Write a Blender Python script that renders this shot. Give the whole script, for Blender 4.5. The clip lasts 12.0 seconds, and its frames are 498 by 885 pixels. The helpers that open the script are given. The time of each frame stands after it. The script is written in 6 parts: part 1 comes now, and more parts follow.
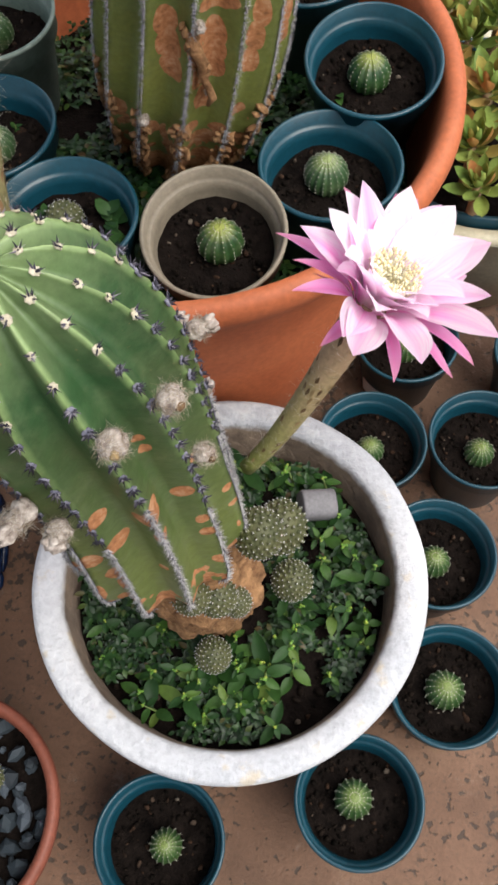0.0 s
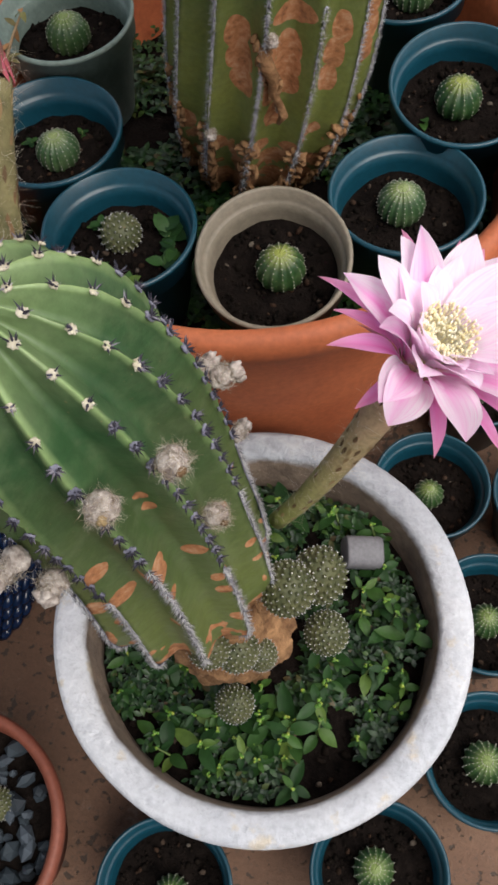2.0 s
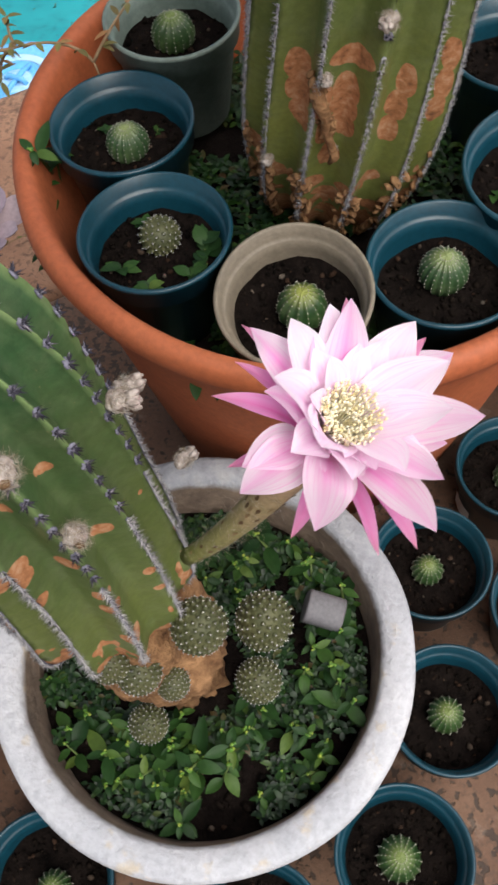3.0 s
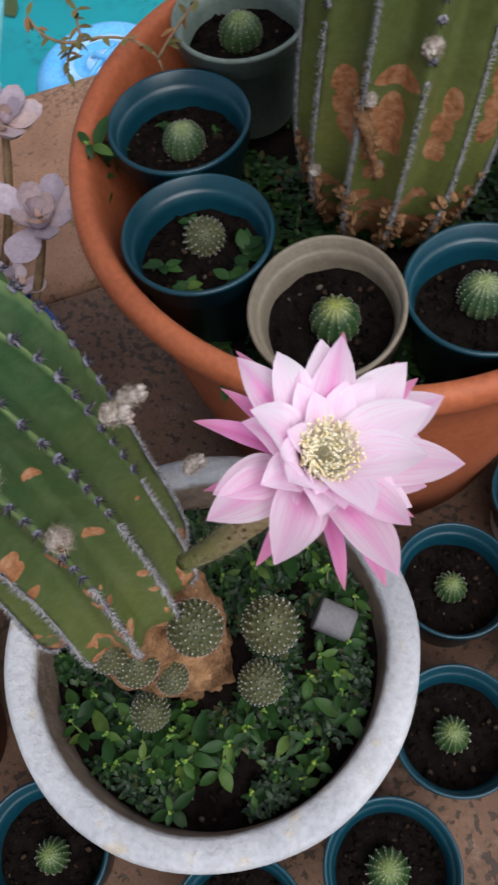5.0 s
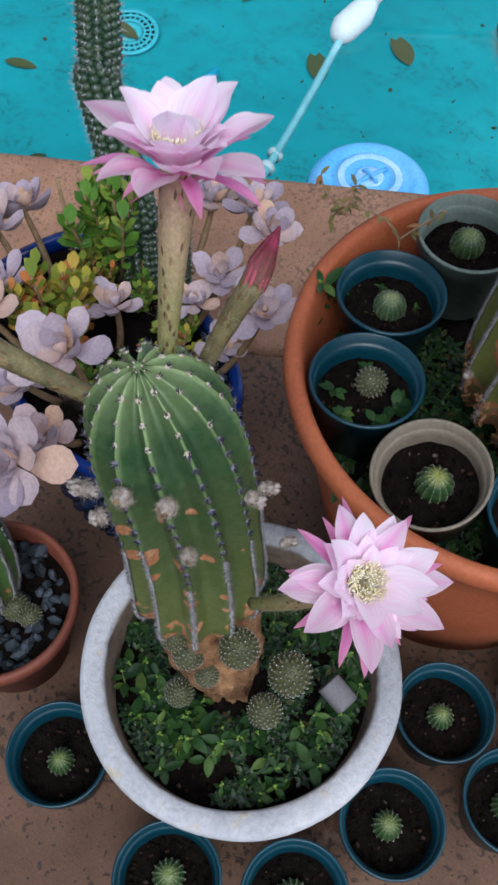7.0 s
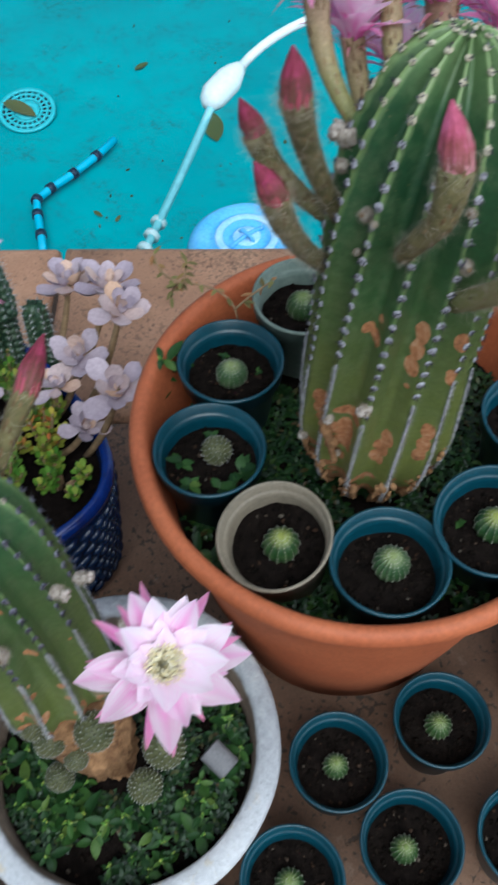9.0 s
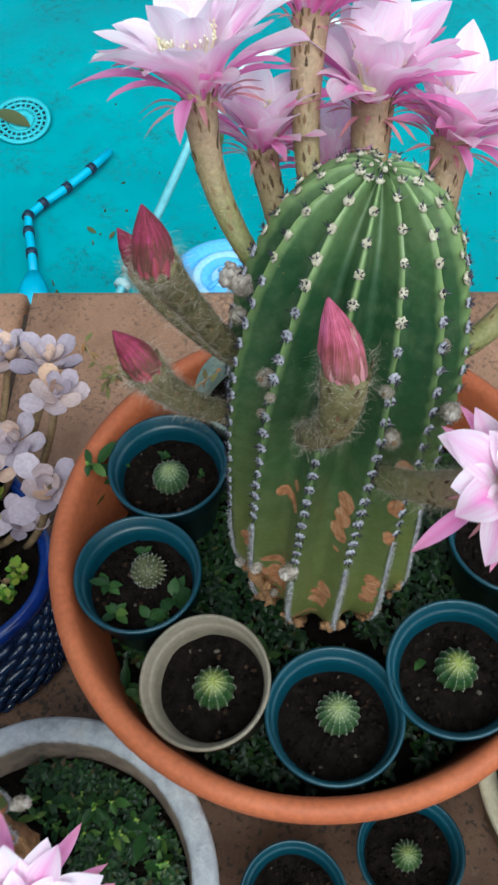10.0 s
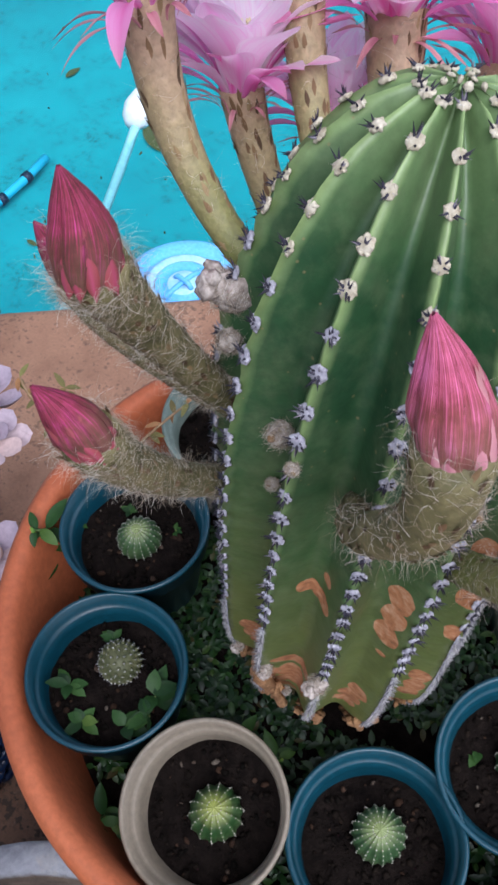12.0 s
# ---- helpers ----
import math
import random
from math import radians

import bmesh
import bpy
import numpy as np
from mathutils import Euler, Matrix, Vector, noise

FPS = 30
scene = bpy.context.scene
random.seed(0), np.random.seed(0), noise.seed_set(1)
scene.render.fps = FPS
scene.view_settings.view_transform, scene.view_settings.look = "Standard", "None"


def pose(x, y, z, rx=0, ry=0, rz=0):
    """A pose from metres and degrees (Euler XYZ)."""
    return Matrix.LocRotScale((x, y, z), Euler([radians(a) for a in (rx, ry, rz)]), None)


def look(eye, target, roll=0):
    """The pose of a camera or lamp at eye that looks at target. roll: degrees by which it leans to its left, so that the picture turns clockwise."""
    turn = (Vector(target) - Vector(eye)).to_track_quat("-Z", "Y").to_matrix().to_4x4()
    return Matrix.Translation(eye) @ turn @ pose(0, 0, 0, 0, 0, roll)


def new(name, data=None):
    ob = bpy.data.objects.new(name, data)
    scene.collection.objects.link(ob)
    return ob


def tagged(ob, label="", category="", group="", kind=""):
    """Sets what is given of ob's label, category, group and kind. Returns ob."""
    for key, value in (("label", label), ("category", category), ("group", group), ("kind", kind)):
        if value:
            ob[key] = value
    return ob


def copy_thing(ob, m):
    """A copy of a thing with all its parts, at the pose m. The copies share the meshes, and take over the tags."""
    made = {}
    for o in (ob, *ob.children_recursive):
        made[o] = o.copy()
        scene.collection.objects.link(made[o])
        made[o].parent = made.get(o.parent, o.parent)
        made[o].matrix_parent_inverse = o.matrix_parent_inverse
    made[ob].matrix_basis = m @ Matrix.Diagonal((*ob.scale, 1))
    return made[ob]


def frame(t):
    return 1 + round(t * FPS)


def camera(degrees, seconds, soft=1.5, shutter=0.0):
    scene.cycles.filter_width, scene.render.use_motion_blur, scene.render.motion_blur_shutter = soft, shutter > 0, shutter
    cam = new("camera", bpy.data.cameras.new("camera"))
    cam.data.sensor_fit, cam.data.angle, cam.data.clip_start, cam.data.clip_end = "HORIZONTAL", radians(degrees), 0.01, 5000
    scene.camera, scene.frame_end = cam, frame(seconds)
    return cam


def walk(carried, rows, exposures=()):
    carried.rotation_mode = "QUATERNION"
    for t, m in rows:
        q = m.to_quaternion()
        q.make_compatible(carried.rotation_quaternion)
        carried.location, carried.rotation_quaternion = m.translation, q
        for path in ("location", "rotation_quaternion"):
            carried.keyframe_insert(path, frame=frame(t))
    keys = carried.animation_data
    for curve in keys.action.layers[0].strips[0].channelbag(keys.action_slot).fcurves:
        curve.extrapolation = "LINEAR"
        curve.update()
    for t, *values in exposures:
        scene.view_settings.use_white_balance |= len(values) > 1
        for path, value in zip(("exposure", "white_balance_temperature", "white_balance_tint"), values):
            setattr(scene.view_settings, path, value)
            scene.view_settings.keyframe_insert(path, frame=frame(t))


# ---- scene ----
cam = camera(30.9, 12.0, soft=2.8, shutter=0.3)
METRES, EYE, TILT, LEAN, TURN = 0.9, 0.80, -64.5, 1.5, 0.0
ROWS = [
    (0.0, 0.0, 0.0, 0.0, 0.0, 0.0, -0.0),
    (0.5, 0.0227, 0.0011, 0.007, 1.81, 0.92, -3.22),
    (1.0, 0.0342, 0.0096, 0.0114, 1.77, 0.64, -6.26),
    (1.5, 0.0213, 0.0294, 0.016, 4.56, 0.03, -6.2),
    (2.0, 0.0205, 0.0407, 0.0239, 4.84, 0.13, -5.11),
    (2.5, 0.037, 0.0498, 0.0346, 8.23, 0.41, -8.79),
    (3.0, 0.1012, 0.0635, 0.0553, 12.1, -0.67, -19.76),
    (3.2, 0.1085, 0.0644, 0.0607, 13.49, -1.11, -21.77),
    (4.8, 0.1359, 0.0596, 0.0851, 16.89, -3.59, -23.82),
    (5.0, 0.1276, 0.0631, 0.085, 17.39, -3.96, -24.83),
    (5.5, 0.1186, 0.0463, 0.0914, 26.09, -8.64, -37.07),
    (6.0, 0.1305, -0.0017, 0.1044, 31.06, -11.6, -47.22),
    (6.5, 0.1549, -0.068, 0.1154, 32.89, -13.08, -49.66),
    (6.7, 0.1647, -0.0934, 0.1216, 31.68, -11.22, -49.72),
    (8.3, 0.21, -0.228, 0.1387, 28.0, -5.47, -46.34),
    (8.5, 0.2255, -0.1785, 0.1375, 28.88, -5.04, -47.6),
    (9.0, 0.2337, -0.1208, 0.232, 26.58, -3.69, -43.13),
    (9.5, 0.1838, -0.0773, 0.3174, 27.07, -3.57, -41.38),
    (10.0, 0.1686, -0.0321, 0.3634, 28.78, -6.14, -43.13),
    (10.5, 0.114, 0.0341, 0.378, 28.81, -5.98, -43.66),
    (11.0, 0.0747, 0.0804, 0.3799, 26.49, -3.86, -40.62),
    (11.5, 0.0663, 0.1029, 0.3727, 25.22, -4.01, -39.46),
    (12.0, 0.0739, 0.101, 0.3636, 25.17, -3.56, -39.1),
]
EXPOSURES = [(0.0, 0.60, 6450, 9), (0.7, 0.47, 6450, 9), (1.5, 0.22, 6400, 10), (2.2, 0.24, 6400, 10), (3.2, 0.27, 6480, 11), (5.0, -0.09, 6050, 11), (6.0, -0.18, 5740, 12), (6.7, -0.17, 5700, 11), (8.5, -0.02, 5500, 3), (10.0, 0.14, 5650, -3), (10.5, -0.01, 5600, -5), (11.2, 0.12, 5660, 0), (12.0, 0.37, 5620, 15)]
walk(cam, [(t, pose(0, 0, EYE, TILT, LEAN, TURN) @ pose(METRES * x, METRES * y, METRES * z, 90 + pitch, roll, yaw)) for t, x, y, z, yaw, pitch, roll in ROWS], EXPOSURES)

# ---- world and light ----
world = bpy.data.worlds.new("sky")
scene.world = world
world.use_nodes = True
wn = world.node_tree.nodes
sky = wn.new("ShaderNodeTexSky")
sky.sky_type = "NISHITA"
sky.sun_disc = False
sky.sun_elevation = radians(53)
sky.sun_rotation = radians(60)
sky.air_density, sky.dust_density = 1.0, 3.0
wn["Background"].inputs["Strength"].default_value = 0.135
pale = wn.new("ShaderNodeHueSaturation")
pale.inputs["Saturation"].default_value = 0.45
world.node_tree.links.new(sky.outputs["Color"], pale.inputs["Color"])
world.node_tree.links.new(pale.outputs["Color"], wn["Background"].inputs["Color"])
sun_data = bpy.data.lights.new("sun", "SUN")
sun_data.energy, sun_data.angle, sun_data.color = 2.95, radians(42), (1.0, 0.95, 0.88)
sun = new("sun", sun_data)
sun.matrix_world = look((1.3, -0.75, 2.4), (0, 0.3, 0))


# ---- materials ----
def nodes_of(name):
    m = bpy.data.materials.new(name)
    m.use_nodes = True
    nt = m.node_tree
    return m, nt, nt.nodes["Principled BSDF"]


def node(nt, kind, **sets):
    n = nt.nodes.new(kind)
    for k, v in sets.items():
        n.inputs[k.replace("_", " ")].default_value = v
    return n


def ramp(nt, src, stops):
    r = nt.nodes.new("ShaderNodeValToRGB")
    el = r.color_ramp.elements
    el[0].position, el[0].color = stops[0][0], (*stops[0][1], 1)
    el[1].position, el[1].color = stops[-1][0], (*stops[-1][1], 1)
    for p, c in stops[1:-1]:
        e = el.new(p)
        e.color = (*c, 1)
    nt.links.new(src, r.inputs["Fac"])
    return r.outputs["Color"]


def mix(nt, fac, a, b, mode="MIX"):
    m = nt.nodes.new("ShaderNodeMix")
    m.data_type, m.blend_type = "RGBA", mode
    for sock, v in ((m.inputs[0], fac), (m.inputs[6], a), (m.inputs[7], b)):
        if isinstance(v, (int, float)):
            sock.default_value = v
        elif isinstance(v, tuple):
            sock.default_value = (*v, 1)
        else:
            nt.links.new(v, sock)
    return m.outputs[2]


def coords(nt):
    return nt.nodes.new("ShaderNodeTexCoord").outputs["Object"]


def noise_fac(nt, scale, detail=4, rough=0.6, vec=None):
    n = node(nt, "ShaderNodeTexNoise", Scale=scale, Detail=detail, Roughness=rough)
    nt.links.new(vec or coords(nt), n.inputs["Vector"])
    return n.outputs["Fac"]


def bump(nt, bsdf, height, strength=0.3, distance=0.002):
    b = node(nt, "ShaderNodeBump", Strength=strength, Distance=distance)
    nt.links.new(height, b.inputs["Height"])
    nt.links.new(b.outputs["Normal"], bsdf.inputs["Normal"])


def mathn(nt, op, a, b=0.0):
    m = nt.nodes.new("ShaderNodeMath")
    m.operation = op
    for s, v in zip(m.inputs, (a, b)):
        if isinstance(v, (int, float)):
            s.default_value = v
        else:
            nt.links.new(v, s)
    return m.outputs[0]


def mat_two(name, dark, light, scale=40, rough=0.6, fine=400, bump_s=0.25, bump_d=0.001, spec=0.4, rand=0.0):
    """Two tones mixed by a broad noise, with fine grain and relief."""
    m, nt, b = nodes_of(name)
    n1, n2 = noise_fac(nt, scale), noise_fac(nt, fine, 3)
    col = ramp(nt, n1, [(0.3, dark), (0.7, light)])
    col = mix(nt, 0.5, col, ramp(nt, n2, [(0.3, (0.35, 0.35, 0.35)), (0.7, (0.65, 0.65, 0.65))]), "OVERLAY")
    if rand:
        oi = nt.nodes.new("ShaderNodeObjectInfo")
        col = mix(nt, rand, col, ramp(nt, oi.outputs["Random"], [(0.0, (0.3, 0.3, 0.3)), (1.0, (0.7, 0.7, 0.7))]), "OVERLAY")
    nt.links.new(col, b.inputs["Base Color"])
    b.inputs["Roughness"].default_value = rough
    b.inputs["Specular IOR Level"].default_value = spec
    bump(nt, b, mix(nt, 0.5, n1, n2), bump_s, bump_d)
    return m


def mat_plain(name, col, rough=0.5, spec=0.4):
    m, nt, b = nodes_of(name)
    b.inputs["Base Color"].default_value = (*col, 1)
    b.inputs["Roughness"].default_value = rough
    b.inputs["Specular IOR Level"].default_value = spec
    return m


def mat_island(name, stops, rough=0.5, spec=0.4, transl=0.0, vein=0.0):
    """Leaf-like pieces: one tone for each loose piece, with some light coming through."""
    m, nt, b = nodes_of(name)
    g = nt.nodes.new("ShaderNodeNewGeometry")
    oi = nt.nodes.new("ShaderNodeObjectInfo")
    r = mathn(nt, "FRACT", mathn(nt, "ADD", g.outputs["Random Per Island"], oi.outputs["Random"]))
    col = ramp(nt, r, stops)
    nf = noise_fac(nt, 300, 3)
    col = mix(nt, 0.35, col, ramp(nt, nf, [(0.3, (0.3, 0.3, 0.3)), (0.7, (0.7, 0.7, 0.7))]), "OVERLAY")
    nt.links.new(col, b.inputs["Base Color"])
    b.inputs["Roughness"].default_value = rough
    b.inputs["Specular IOR Level"].default_value = spec
    bump(nt, b, nf, 0.15, 0.0005)
    if transl:
        t = nt.nodes.new("ShaderNodeBsdfTranslucent")
        nt.links.new(col, t.inputs["Color"])
        mx = nt.nodes.new("ShaderNodeMixShader")
        mx.inputs["Fac"].default_value = transl
        nt.links.new(b.outputs[0], mx.inputs[1])
        nt.links.new(t.outputs[0], mx.inputs[2])
        nt.links.new(mx.outputs[0], nt.nodes["Material Output"].inputs["Surface"])
    return m


def mat_cactus(name, dark, light, old, crest, spots=(), base_z=0.0, base_h=0.08, heart=None, heart_from=0.62):
    """Waxy green skin: pale crest lines, paler and yellower towards the old foot, corky orange scars at the places in spots."""
    m, nt, b = nodes_of(name)
    co = coords(nt)
    sep = nt.nodes.new("ShaderNodeSeparateXYZ")
    nt.links.new(co, sep.inputs[0])
    n1, n2 = noise_fac(nt, 18, 4, 0.6, co), noise_fac(nt, 260, 3, 0.6, co)
    col = ramp(nt, n1, [(0.3, dark), (0.7, light)])
    zz = mathn(nt, "ADD", sep.outputs[2], mathn(nt, "MULTIPLY", mathn(nt, "SUBTRACT", n1, 0.5), 0.16))
    mr = nt.nodes.new("ShaderNodeMapRange")
    for i, v in ((1, base_z + base_h * 2.6), (2, base_z + base_h * 0.6), (3, 0.0), (4, 1.0)):
        mr.inputs[i].default_value = v
    nt.links.new(zz, mr.inputs[0])
    col = mix(nt, mathn(nt, "MULTIPLY", mr.outputs[0], 0.85), col, old)
    uv = nt.nodes.new("ShaderNodeUVMap")
    us = nt.nodes.new("ShaderNodeSeparateXYZ")
    nt.links.new(uv.outputs[0], us.inputs[0])
    crown = ramp(nt, us.outputs[1], [(0.60, (0.28, 0.28, 0.28)), (0.97, (1, 1, 1))])
    wide = ramp(nt, mathn(nt, "DIVIDE", us.outputs[0], mathn(nt, "ADD", 0.2, crown)), [(0.0, (1, 1, 1)), (0.055, (0.6, 0.6, 0.6)), (0.17, (0, 0, 0))])
    col = mix(nt, mathn(nt, "MULTIPLY", wide, crown), col, crest)
    if heart:
        near = ramp(nt, us.outputs[1], [(heart_from, (0, 0, 0)), (min(1.0, heart_from + 0.33), (1, 1, 1))])
        col = mix(nt, mathn(nt, "MULTIPLY", near, 0.5), col, heart)
    n4 = noise_fac(nt, 75, 5, 0.7, co)
    bloom = ramp(nt, n4, [(0.45, (0, 0, 0)), (0.75, (1, 1, 1))])
    col = mix(nt, mathn(nt, "MULTIPLY", bloom, 0.35), col, (0.16, 0.20, 0.10))
    pits = node(nt, "ShaderNodeTexVoronoi", Scale=210.0)
    nt.links.new(co, pits.inputs["Vector"])
    pit = ramp(nt, mathn(nt, "ADD", pits.outputs["Distance"], mathn(nt, "MULTIPLY", n1, 0.5)), [(0.27, (1, 1, 1)), (0.33, (0, 0, 0))])
    col = mix(nt, mathn(nt, "MULTIPLY", pit, 0.6), col, (0.22, 0.17, 0.08))
    col = mix(nt, 0.35, col, ramp(nt, n2, [(0.3, (0.3, 0.3, 0.3)), (0.7, (0.7, 0.7, 0.7))]), "OVERLAY")
    mask = None
    nd = nt.nodes.new("ShaderNodeTexNoise")
    nd.inputs["Scale"].default_value, nd.inputs["Detail"].default_value = 105, 1.5
    tall = nt.nodes.new("ShaderNodeMapping")
    tall.inputs["Scale"].default_value = (1, 1, 0.5)
    nt.links.new(co, tall.inputs["Vector"])
    nt.links.new(tall.outputs[0], nd.inputs["Vector"])
    off = nt.nodes.new("ShaderNodeVectorMath")
    off.operation = "SUBTRACT"
    off.inputs[1].default_value = (0.5, 0.5, 0.5)
    nt.links.new(nd.outputs["Color"], off.inputs[0])
    sc = nt.nodes.new("ShaderNodeVectorMath")
    sc.operation = "SCALE"
    sc.inputs["Scale"].default_value = 0.0050
    nt.links.new(off.outputs[0], sc.inputs[0])
    wob = nt.nodes.new("ShaderNodeVectorMath")
    nt.links.new(co, wob.inputs[0])
    nt.links.new(sc.outputs[0], wob.inputs[1])
    for (x, y, z), rx, rz in spots:
        d = nt.nodes.new("ShaderNodeVectorMath")
        d.operation = "SUBTRACT"
        d.inputs[1].default_value = (x, y, z)
        nt.links.new(wob.outputs[0], d.inputs[0])
        s = nt.nodes.new("ShaderNodeVectorMath")
        s.operation = "MULTIPLY"
        s.inputs[1].default_value = (0.92 / rx, 0.72 / rx, 0.92 / rz)
        nt.links.new(d.outputs[0], s.inputs[0])
        ln = nt.nodes.new("ShaderNodeVectorMath")
        ln.operation = "LENGTH"
        nt.links.new(s.outputs[0], ln.inputs[0])
        v = mathn(nt, "LESS_THAN", ln.outputs["Value"], 1.0)
        mask = v if mask is None else mathn(nt, "MAXIMUM", mask, v)
    foot = mathn(nt, "LESS_THAN", mathn(nt, "ADD", sep.outputs[2], mathn(nt, "MULTIPLY", mathn(nt, "SUBTRACT", nd.outputs["Fac"], 0.5), 0.16)), base_z + base_h * 0.12)
    mask = foot if mask is None else mathn(nt, "MAXIMUM", mask, foot)
    cork = ramp(nt, mix(nt, 0.5, n2, n4), [(0.33, (0.15, 0.065, 0.03)), (0.5, (0.40, 0.17, 0.07)), (0.66, (0.52, 0.31, 0.18))])
    col = mix(nt, mask, col, cork)
    nt.links.new(col, b.inputs["Base Color"])
    rg = mathn(nt, "ADD", mathn(nt, "MULTIPLY", mask, 0.35), 0.42)
    nt.links.new(rg, b.inputs["Roughness"])
    b.inputs["Specular IOR Level"].default_value = 0.45
    h = mathn(nt, "ADD", mathn(nt, "MULTIPLY", n2, 0.4), mathn(nt, "MULTIPLY", mask, mathn(nt, "ADD", n2, 0.6)))
    bump(nt, b, h, 0.35, 0.0012)
    return m


def mat_petal(name, edge_col, mid_col, tip_col, transl=0.35, mid=0.75, fine=2.0):
    """Petal: pale edges, a deeper band along the middle that fades outward, tinted point, fine veins."""
    m, nt, b = nodes_of(name)
    uv = nt.nodes.new("ShaderNodeUVMap")
    us = nt.nodes.new("ShaderNodeSeparateXYZ")
    nt.links.new(uv.outputs[0], us.inputs[0])
    across = mathn(nt, "MULTIPLY", mathn(nt, "ABSOLUTE", mathn(nt, "SUBTRACT", us.outputs[1], 0.5)), 2.0)
    band = mathn(nt, "POWER", mathn(nt, "SUBTRACT", 1.0, across), 2.4)
    streak = nt.nodes.new("ShaderNodeTexNoise")
    mp = nt.nodes.new("ShaderNodeMapping")
    mp.inputs["Scale"].default_value = (1.2, 16, 1)
    nt.links.new(uv.outputs[0], mp.inputs["Vector"])
    nt.links.new(mp.outputs[0], streak.inputs["Vector"])
    streak.inputs["Scale"].default_value = fine
    oi = nt.nodes.new("ShaderNodeObjectInfo")
    amount = mathn(nt, "MULTIPLY", band, mathn(nt, "ADD", mid * 0.55, mathn(nt, "MULTIPLY", oi.outputs["Random"], mid * 0.7)))
    amount = mathn(nt, "MULTIPLY", amount, mathn(nt, "SUBTRACT", 1.15, mathn(nt, "MULTIPLY", us.outputs[0], 0.55)))
    col = mix(nt, amount, edge_col, mid_col)
    col = mix(nt, mathn(nt, "MULTIPLY", mathn(nt, "POWER", us.outputs[0], 5.0), 0.8), col, tip_col)
    col = mix(nt, mathn(nt, "MULTIPLY", ramp(nt, streak.outputs["Fac"], [(0.45, (0, 0, 0)), (0.7, (1, 1, 1))]), 0.4), col, mid_col)
    nt.links.new(col, b.inputs["Base Color"])
    b.inputs["Roughness"].default_value = 0.55
    b.inputs["Specular IOR Level"].default_value = 0.3
    bump(nt, b, streak.outputs["Fac"], 0.3, 0.0006)
    t = nt.nodes.new("ShaderNodeBsdfTranslucent")
    nt.links.new(mix(nt, 0.15, col, mid_col), t.inputs["Color"])
    mx = nt.nodes.new("ShaderNodeMixShader")
    mx.inputs["Fac"].default_value = transl
    nt.links.new(b.outputs[0], mx.inputs[1])
    nt.links.new(t.outputs[0], mx.inputs[2])
    nt.links.new(mx.outputs[0], nt.nodes["Material Output"].inputs["Surface"])
    return m


def mat_paver(name="paver_clay_shaded", lit_gain=0.67, moss=0.82):
    """Tan clay, smooth and faintly clouded, with sharp dark moss specks that gather in patches; its brightness factor
    carries sun and shade.
    """
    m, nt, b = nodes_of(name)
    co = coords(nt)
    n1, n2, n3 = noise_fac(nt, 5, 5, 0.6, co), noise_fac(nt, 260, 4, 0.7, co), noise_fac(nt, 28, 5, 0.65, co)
    col = ramp(nt, n1, [(0.3, (0.135 * lit_gain, 0.070 * lit_gain, 0.041 * lit_gain)), (0.52, (0.215 * lit_gain, 0.116 * lit_gain, 0.070 * lit_gain)), (0.75, (0.30 * lit_gain, 0.178 * lit_gain, 0.112 * lit_gain))])
    col = mix(nt, 0.45, col, ramp(nt, n3, [(0.3, (0.36, 0.35, 0.34)), (0.7, (0.64, 0.65, 0.66))]), "OVERLAY")
    col = mix(nt, 0.3, col, ramp(nt, n2, [(0.3, (0.3, 0.3, 0.3)), (0.7, (0.7, 0.7, 0.7))]), "OVERLAY")
    patch = mathn(nt, "MULTIPLY", mathn(nt, "SUBTRACT", noise_fac(nt, 7, 4, 0.6, co), 0.5), 0.55)
    speck = mathn(nt, "ADD", noise_fac(nt, 125, 3, 0.5, co), patch)
    dots = ramp(nt, speck, [(0.585, (0, 0, 0)), (0.62, (1, 1, 1))])
    faint = ramp(nt, mathn(nt, "ADD", noise_fac(nt, 190, 3, 0.6, co), patch), [(0.56, (0, 0, 0)), (0.66, (1, 1, 1))])
    col = mix(nt, mathn(nt, "MULTIPLY", faint, 0.5), col, (0.075, 0.048, 0.034))
    col = mix(nt, mathn(nt, "MULTIPLY", dots, moss), col, (0.040, 0.029, 0.022))
    pale = ramp(nt, noise_fac(nt, 17, 6, 0.75, co), [(0.60, (0, 0, 0)), (0.72, (1, 1, 1))])
    col = mix(nt, mathn(nt, "MULTIPLY", pale, 0.35), col, (0.36, 0.28, 0.22))
    oi = nt.nodes.new("ShaderNodeObjectInfo")
    col = mix(nt, 0.4, col, ramp(nt, oi.outputs["Random"], [(0.0, (0.40, 0.40, 0.40)), (1.0, (0.6, 0.6, 0.6))]), "OVERLAY")
    nt.links.new(col, b.inputs["Base Color"])
    b.inputs["Roughness"].default_value = 0.8
    h = mathn(nt, "ADD", mathn(nt, "SUBTRACT", mathn(nt, "MULTIPLY", n2, 0.6), mathn(nt, "MULTIPLY", dots, 0.5)), mathn(nt, "MULTIPLY", n3, 0.8))
    bump(nt, b, h, 0.6, 0.003)
    return m


